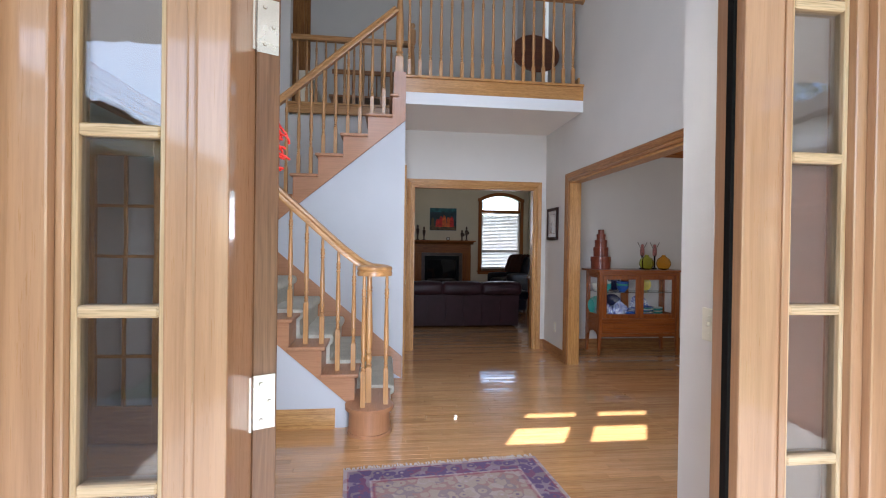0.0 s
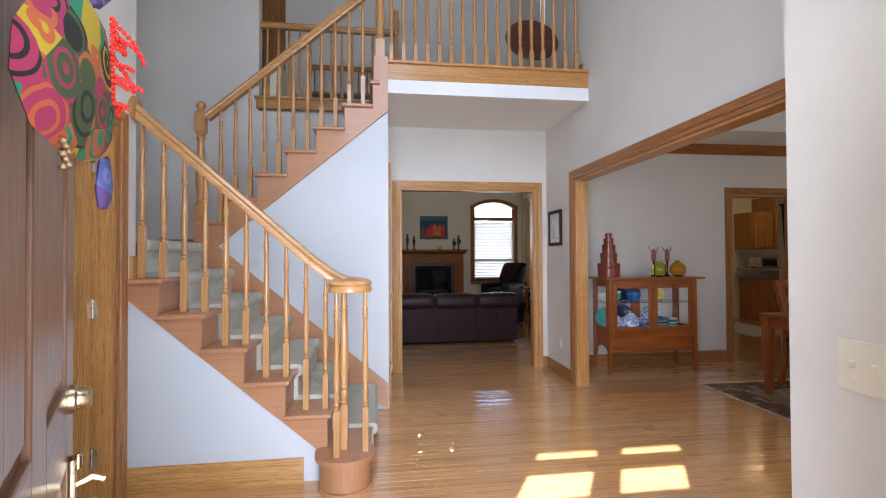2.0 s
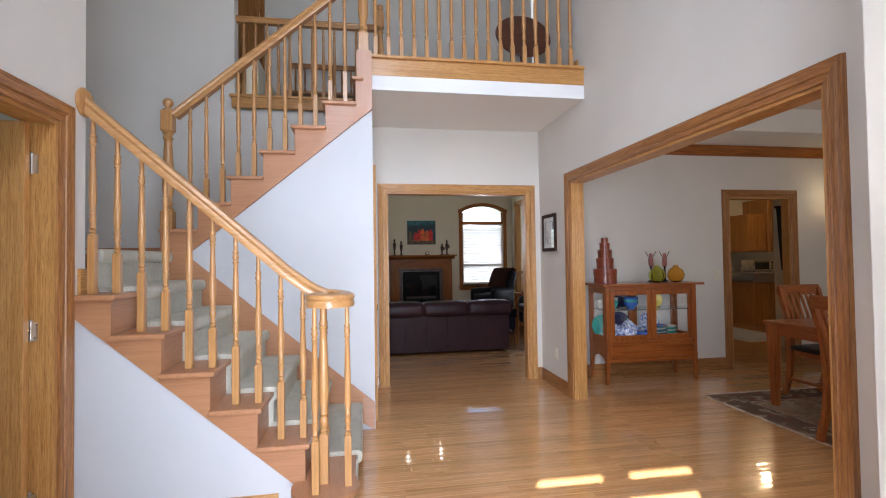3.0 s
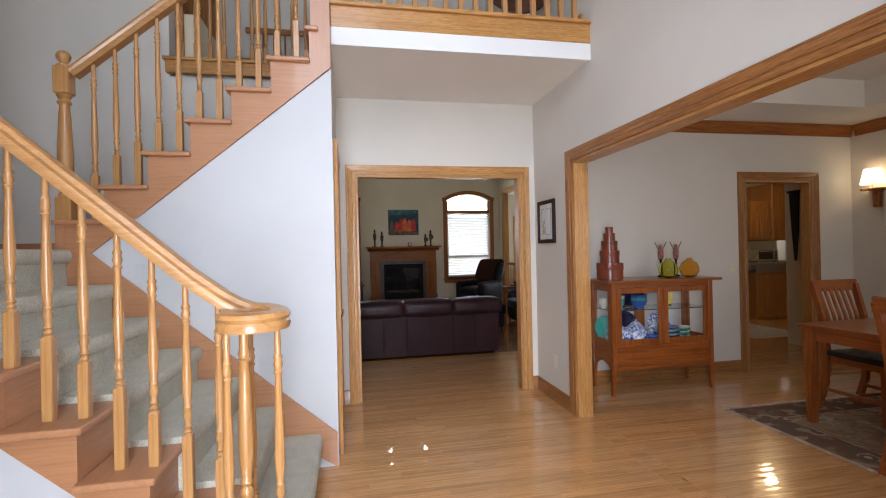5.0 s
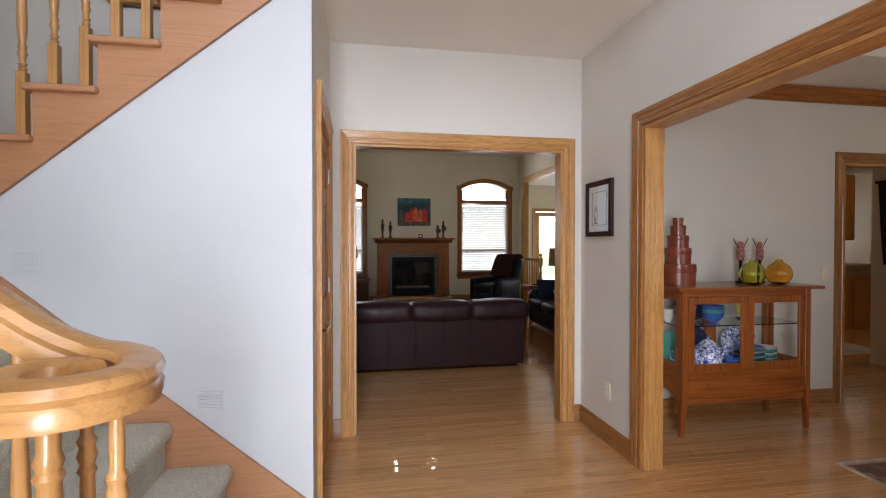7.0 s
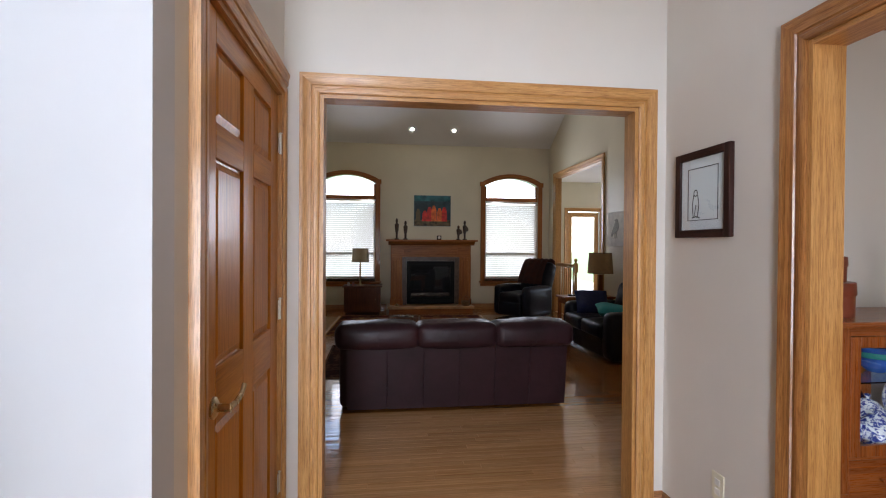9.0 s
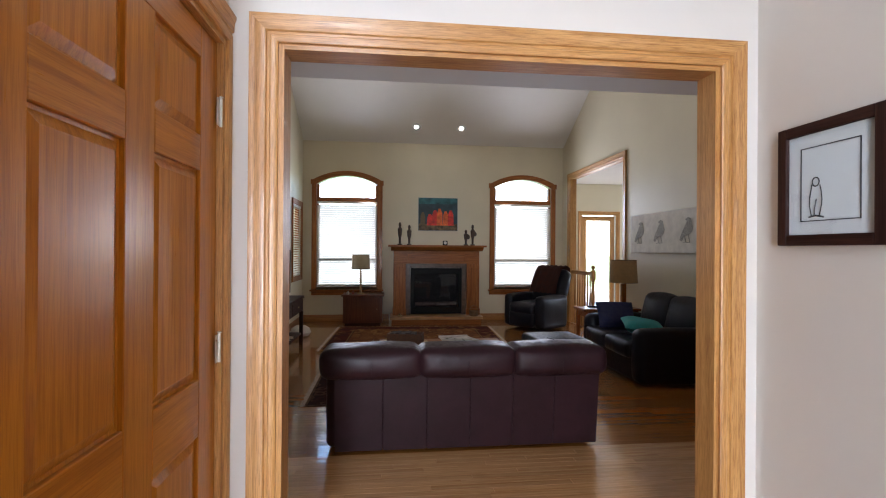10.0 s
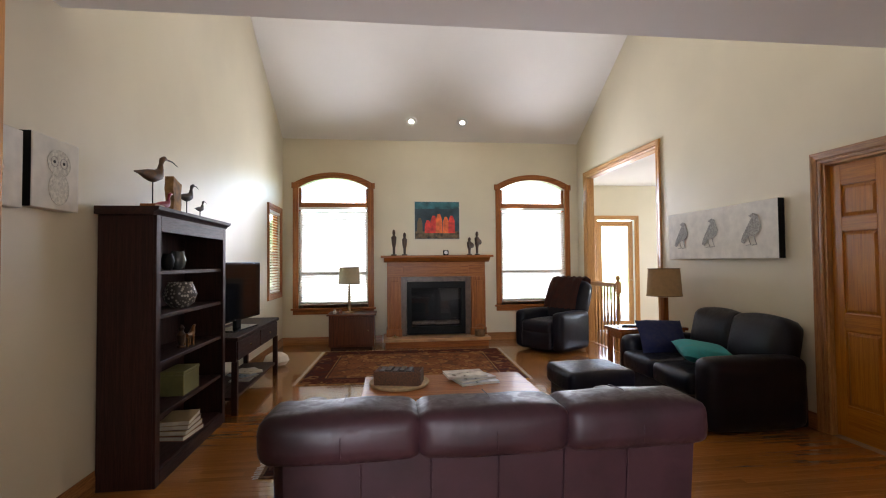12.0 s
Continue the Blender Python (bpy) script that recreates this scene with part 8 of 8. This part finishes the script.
def coffee_table():
    t = thing("coffee_table", "low brown wooden coffee table behind the sofa", "table", pose(0, 0, 0.010))
    part("tabletop", B((0.94, 8.78, 0.41, 2.17, 9.42, 0.445), bevel=0.008, seg=2), chestnut("x"), t)
    part("apron", B((1.0, 8.84, 0.33, 2.11, 9.36, 0.41)), chestnut("x"), t)
    for x in (0.99, 2.07):
        for y in (8.83, 9.32):
            part("leg", B((x, y, 0, x + 0.055, y + 0.055, 0.40), bevel=0.004), chestnut("z"), t)
    tr = thing("round_tray", "round pale wooden tray on the coffee table", "tray", pose(1.20, 9.15, 0.455))
    part("disc", lathe([(0.20, 0), (0.215, 0.006), (0.22, 0.022), (0.21, 0.022), (0.20, 0.012), (0.002, 0.011)], 32), plain("pale_rattan", (0.45, 0.30, 0.15), 0.6, spread=0.2, size=40), tr, "", True)
    part("rim", sweep([(0.217 * math.cos(a), 0.217 * math.sin(a), 0.022) for a in [2 * math.pi * i / 32 for i in range(32)]], circle(0.006, 6), closed=True), plain("pale_rattan", (0.45, 0.3, 0.15), 0.6), tr)
    k = thing("wicker_box", "brown wicker box with loose cards on the tray", "basket", pose(1.20, 9.15, 0.467, 0, 0, -12))
    part("box", B((-0.17, -0.09, 0, 0.17, -0.08, 0.10), (-0.17, 0.08, 0, 0.17, 0.09, 0.10), (-0.17, -0.08, 0, -0.16, 0.08, 0.10), (0.16, -0.08, 0, 0.17, 0.08, 0.10), (-0.16, -0.08, 0, 0.16, 0.08, 0.01), bevel=0.003), plain("brown_wicker", (0.11, 0.045, 0.018), 0.7, spread=0.5, size=90), k)
    for i in range(5):
        part("card", B((-0.14 + i * 0.05, -0.07, 0.05, -0.10 + i * 0.05, 0.07, 0.104 + 0.004 * (i % 2)), bevel=0.002), plain("card_brown", (0.045, 0.028, 0.02), 0.8), k, "dark item in the box")
    for i, (x, y, r, col) in enumerate(((1.77, 9.16, 14, (0.5, 0.5, 0.5)), (1.75, 9.20, 24, (0.42, 0.40, 0.38)), (1.70, 9.22, 6, (0.55, 0.52, 0.48)))):
        b = thing("book", "pale picture book lying on the coffee table", "book", pose(x, y, 0.455 + i * 0.017, 0, 0, r), "books on the coffee table")
        part("cover", B((-0.15, -0.11, 0, 0.15, 0.11, 0.002), (-0.15, -0.11, 0.0145, 0.15, 0.11, 0.0165)), plain("jacket_%d" % i, col, 0.3, spread=0.5, size=14), b)
        part("pages", B((-0.147, -0.107, 0.0022, 0.147, 0.107, 0.0143)), plain("paper", (0.6, 0.55, 0.45), 0.9), b, "cream pages")


rug("living_rug", "dark red oriental rug before the fireplace", pose(1.45, 11.97, 0, 0, 0, -2.0), 1.32, 0.98,
    rug_material("living_rug_weave", (0.22, 0.085, 0.035), (0.085, 0.020, 0.014), (0.03, 0.018, 0.024), (0.42, 0.24, 0.09), 1.32, 0.98, 0.30, 9), "x")
rug("sofa_rug", "dark brown patterned rug under the coffee table", pose(1.50, 9.55, 0, 0, 0, 0.5), 1.20, 0.80,
    rug_material("sofa_rug_weave", (0.075, 0.035, 0.028), (0.045, 0.015, 0.014), (0.02, 0.016, 0.02), (0.20, 0.12, 0.08), 1.20, 0.80, 0.24, 14), "x")
coffee_table()


def sunroom_bits():
    g = thing("landing_railing", "short oak railing in the sunroom opening", "railing", pose(0, 0, 0))
    part("handrail", sweep([(4.57, 12.47, 0.98), (4.57, 13.34, 0.98)], RAIL), oak("y"), g, "", True)
    part("newel", newel_bm(1.03, 0.036), oak("z"), g, "turned oak newel with ball top", True).matrix_basis = pose(4.57, 12.42, 0.0)
    me = mesh_mat(baluster_mesh(0.95, 0.2), "baluster", oak("z"))
    for i in range(7):
        shared("baluster", me, g, pose(4.57, 12.54 + 0.112 * i, 0.0))
    structure("sunroom_step", B((4.51, 11.25, -0.09, 4.66, 13.34, 0.0), bevel=0.006), oak("y"), "oak nosing of the step to the sunroom", "step")
    # presumed east window, out of view, added to brighten the sunroom
    sw = tagged(thing("window_sunroom", "wide oak sunroom window added out of view", "window", pose(0, 0, 0)), kind="structure")
    for y0, y1 in ((11.5, 11.56), (12.72, 12.78), (13.94, 14.0)):
        part("window_frame", B((9.09, y0, 0.8, 9.19, y1, 2.3), bevel=0.003), oak("z"), sw)
    for y0, y1 in ((11.56, 12.72), (12.78, 13.94)):
        for z0, z1 in ((0.8, 0.86), (2.24, 2.3)):
            part("window_frame", B((9.09, y0, z0, 9.19, y1, z1), bevel=0.003), oak("y"), sw)
        part("pane", B((9.135, y0, 0.86, 9.14, y1, 2.24)), CLEAR, sw, "clear glass pane").visible_shadow = False
    d = thing("patio_door", "closed oak patio door with a full glass pane", "door", pose(0, 0, 0))
    a, b, y = 5.46, 6.24, 15.03
    for x0, x1 in ((a, a + 0.10), (b - 0.10, b)):
        part("stile", B((x0, y, -0.08, x1, y + 0.045, 2.19), bevel=0.003), oak("z"), d)
    for z0, z1 in ((-0.08, 0.10), (2.08, 2.19)):
        part("rail", B((a + 0.10, y, z0, b - 0.10, y + 0.045, z1), bevel=0.003), oak("x"), d)
    part("pane", B((a + 0.10, y + 0.02, 0.10, b - 0.10, y + 0.025, 2.08)), CLEAR, d, "clear glass").visible_shadow = False
    part("lever_handle", sweep([(b - 0.05, y, 0.95), (b - 0.05, y - 0.05, 0.95), (b - 0.13, y - 0.055, 0.95)], circle(0.009, 8)), BRASS, d, "brass lever", True)
    casing("trim_patio_door", "x", 15.0, -1, 5.44, 6.26, 2.21, oak, "honey oak casing of the patio door", -0.09)


sunroom_bits()

# ---- garden seen through the windows ----


def garden_tree(m, h, seed, label):
    t = thing("garden_tree", label, "tree", m, "garden trees")
    rnd = random.Random(seed)
    bark = plain("tree_bark", (0.07, 0.05, 0.035), 0.9, spread=0.4, size=12)
    bm = sweep([(0, 0, 0), (0.08, 0.02, h * 0.25), (0.0, 0.1, h * 0.5), (0.05, 0.05, h * 0.85)], circle(0.16, 8), up=Vector((1, 0, 0)), scales=[1.2, 0.9, 0.6, 0.15])
    for i in range(9):
        z = h * (0.3 + 0.06 * i)
        a = i * 2.4
        r = h * 0.22
        sweep([(0, 0.05, z), (r * 0.5 * math.cos(a), r * 0.5 * math.sin(a), z + h * 0.06), (r * math.cos(a), r * math.sin(a), z + h * 0.10)], circle(0.05, 6), bm, scales=[1, 0.6, 0.2])
    part("trunk", bm, bark, t, "", True)
    bm = bmesh.new()
    for i in range(900):
        a, u = rnd.uniform(0, 2 * math.pi), rnd.random()
        z = h * (0.28 + 0.72 * u)
        rr = h * 0.30 * math.sqrt(max(0.05, math.sin(math.pi * min(0.97, 0.12 + 0.85 * u)))) * (0.35 + 0.65 * math.sqrt(rnd.random())) * (0.8 + 0.3 * math.sin(3 * a + seed))
        c = Vector((rr * math.cos(a), rr * math.sin(a), z))
        s = rnd.uniform(0.10, 0.24)
        q = Euler((rnd.uniform(0, 3), rnd.uniform(0, 3), rnd.uniform(0, 3))).to_matrix()
        vs = [bm.verts.new(c + q @ Vector(p) * s) for p in ((-1, 0, 0), (0, -0.6, 0.2), (1, 0, 0), (0, 0.6, -0.2))]
        bm.faces.new((vs[0], vs[1], vs[2]))
        bm.faces.new((vs[0], vs[2], vs[3]))
    part("crown", bm, plain("leaf_green", (0.07, 0.12, 0.025), 0.7, spread=0.5, size=2), t, "")


for i, (x, y, h) in enumerate(((0.2, 30.0, 3.6), (10.5, 31.0, 3.4), (-4.5, 30.0, 3.8), (4.6, 36.0, 3.2), (-11.0, 14.0, 4.5))):
    garden_tree(pose(x, y, -0.38), h, i, "leafy green garden tree on the lawn")

# ---- porch and front garden, seen as reflections in the sidelights ----
BRICK = plain("porch_brick", (0.30, 0.155, 0.115), 0.8, spread=0.35, size=9.0)
MORTAR = paint("brick_mortar", (0.42, 0.38, 0.34), 0.9, 0.1)


def brick_wing(name, x0, x1, y0, y1, h, label):
    """A brick wing beside the porch: mortar core, courses of bricks on its porch face, white frieze and roof."""
    w = thing(name, label, "house wing", pose(0, 0, 0))
    east = x1 < 0
    part("wall", B((x0, y0, -0.38, x1, y1, h)), MORTAR, w, "mortared wall core")
    face, sg = (x1, 1) if east else (x0, -1)
    verts, faces = [], []
    row, z = 0, -0.37
    while z + 0.057 < h:
        y = y0 + (0.0 if row % 2 else -0.10)
        while y < y1:
            a, b = max(y0, y), min(y1, y + 0.192)
            if b - a > 0.02:
                n = len(verts)
                for xx in (face, face + sg * 0.008):
                    verts += [(xx, a, z), (xx, b, z), (xx, b, z + 0.057), (xx, a, z + 0.057)]
                faces += [tuple(n + k for k in f) for f in ((4, 5, 6, 7), (0, 1, 5, 4), (1, 2, 6, 5), (2, 3, 7, 6), (3, 0, 4, 7))]
            y += 0.203
        z += 0.0675
        row += 1
    me = bpy.data.meshes.new("brick_courses")
    me.from_pydata(verts, [], faces)
    me.materials.append(BRICK)
    ob = new("brick_courses", me)
    ob.parent = w
    ob["label"], ob["kind"] = "mauve brown bricks in running bond", "stuff"
    part("frieze", B((face - 0.03 * (sg < 0), y0 - 0.05, h, face + 0.03 * (sg > 0), y1, h + 0.22)), WHITE, w, "white frieze board")
    part("roof", B((x0 - 0.2, y0 - 0.3, h + 0.22, x1 + 0.2, y1, h + 0.34)), plain("roof_shingle", (0.10, 0.09, 0.08), 0.9, spread=0.4), w, "dark shingled roof edge")


brick_wing("garage_wing", -7.5, -2.6, -7.0, 0.9, 2.30, "mauve brick garage wing beside the porch")
brick_wing("porch_wing", 3.6, 6.5, -1.8, 0.9, 2.10, "low mauve brick wing beside the porch")
for i, (x, y, h) in enumerate(((5.6, -6.5, 6.5), (8.5, -8.0, 8.0), (2.5, -14.0, 8.5), (-1.5, -16.0, 9.0), (12.0, -5.0, 7.0))):
    garden_tree(pose(x, y, -0.38), h, i + 20, "leafy green front garden tree on the lawn")

# ---- oak strip floor ----
PITCH, THICK = 0.0572, 0.013


def strip_verts(x0, x1, y0, y1, tilt, crown):
    e = 0.0009
    ym = (y0 + y1) / 2
    return [(x0, y0, -THICK), (x1, y0, -THICK), (x1, y1, -THICK), (x0, y1, -THICK),
            (x0, y0, -e - tilt), (x1, y0, -e - tilt), (x1, y1, -e + tilt), (x0, y1, -e + tilt),
            (x0 + e, y0 + e, -tilt), (x1 - e, y0 + e, -tilt), (x1 - e, ym, crown), (x0 + e, ym, crown), (x1 - e, y1 - e, tilt), (x0 + e, y1 - e, tilt)]


STRIP_FACES = [(0, 1, 5, 4), (1, 2, 6, 5), (2, 3, 7, 6), (3, 0, 4, 7), (4, 5, 9, 8), (5, 6, 12, 10, 9), (6, 7, 13, 12), (7, 4, 8, 11, 13), (8, 9, 10, 11), (11, 10, 12, 13)]


def strip_floor():
    fl = tagged(thing("floor", "glossy honey oak strip floor running across the rooms", "floor", pose(0, 0, 0)), kind="structure")
    rnd = random.Random(11)
    lengths = (0.6, 0.85, 1.1, 1.4)
    shared_mesh = {}
    far, count = {False: ([], []), True: ([], [])}, 0
    areas = [(-3.06, 2.38, 1.136, 6.09), (2.51, 6.18, 1.13, 6.09), (0.70, 2.22, 6.09, 6.21), (4.80, 5.61, 6.09, 6.21), (-0.62, 4.50, 6.21, 7.722), (-0.62, 4.50, 7.723, 13.74), (4.64, 9.07, 6.21, 10.27), (2.38, 2.51, 2.78, 5.27)]
    for ax0, ax1, ay0, ay1 in areas:
        row = math.floor(ay0 / PITCH)
        while row * PITCH < ay1 - 0.004:
            y0, y1 = max(ay0, row * PITCH), min(ay1, (row + 1) * PITCH - 0.0004)
            row += 1
            if y1 - y0 < 0.006:
                continue
            x = ax0 - rnd.random() * 1.2
            while x < ax1:
                length = rnd.choice(lengths)
                a, b = max(ax0, x), min(ax1, x + length - 0.0004)
                x += length
                if b - a < 0.02:
                    continue
                kind = rnd.randrange(3)
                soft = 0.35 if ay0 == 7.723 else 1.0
                tilt, crown = (-0.00016, 0.00005, 0.00018)[kind], (0.0001, 0.00022, -0.00005)[kind]
                tilt, crown = tilt * soft, crown * soft
                whole = abs((b - a) - (length - 0.0004)) < 1e-6 and abs((y1 - y0) - (PITCH - 0.0004)) < 1e-6
                if whole and count < 290 and 0.3 < a and b < 2.39 and 2.9 < y0 < 7.6:
                    key = (length, kind)
                    if key not in shared_mesh:
                        me = bpy.data.meshes.new("floor_strip")
                        me.from_pydata(strip_verts(0, length - 0.0004, 0, PITCH - 0.0004, tilt, crown), [], STRIP_FACES)
                        me.materials.append(FLOOR_OAK)
                        shared_mesh[key] = me
                    ob = new("floor_strip", shared_mesh[key])
                    ob.parent = fl
                    ob.location = (a, y0, 0)
                    count += 1
                    continue
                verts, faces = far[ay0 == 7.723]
                n = len(verts)
                verts += strip_verts(a, b, y0, y1, tilt, crown)
                faces += [tuple(n + i for i in f) for f in STRIP_FACES]
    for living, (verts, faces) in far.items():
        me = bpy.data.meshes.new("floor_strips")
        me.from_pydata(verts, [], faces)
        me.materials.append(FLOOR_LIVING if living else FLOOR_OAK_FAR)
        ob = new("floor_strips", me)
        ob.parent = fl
        tagged(ob, "oak strips of the living room, coloured darker than the hall's" if living else "", kind="stuff")


strip_floor()
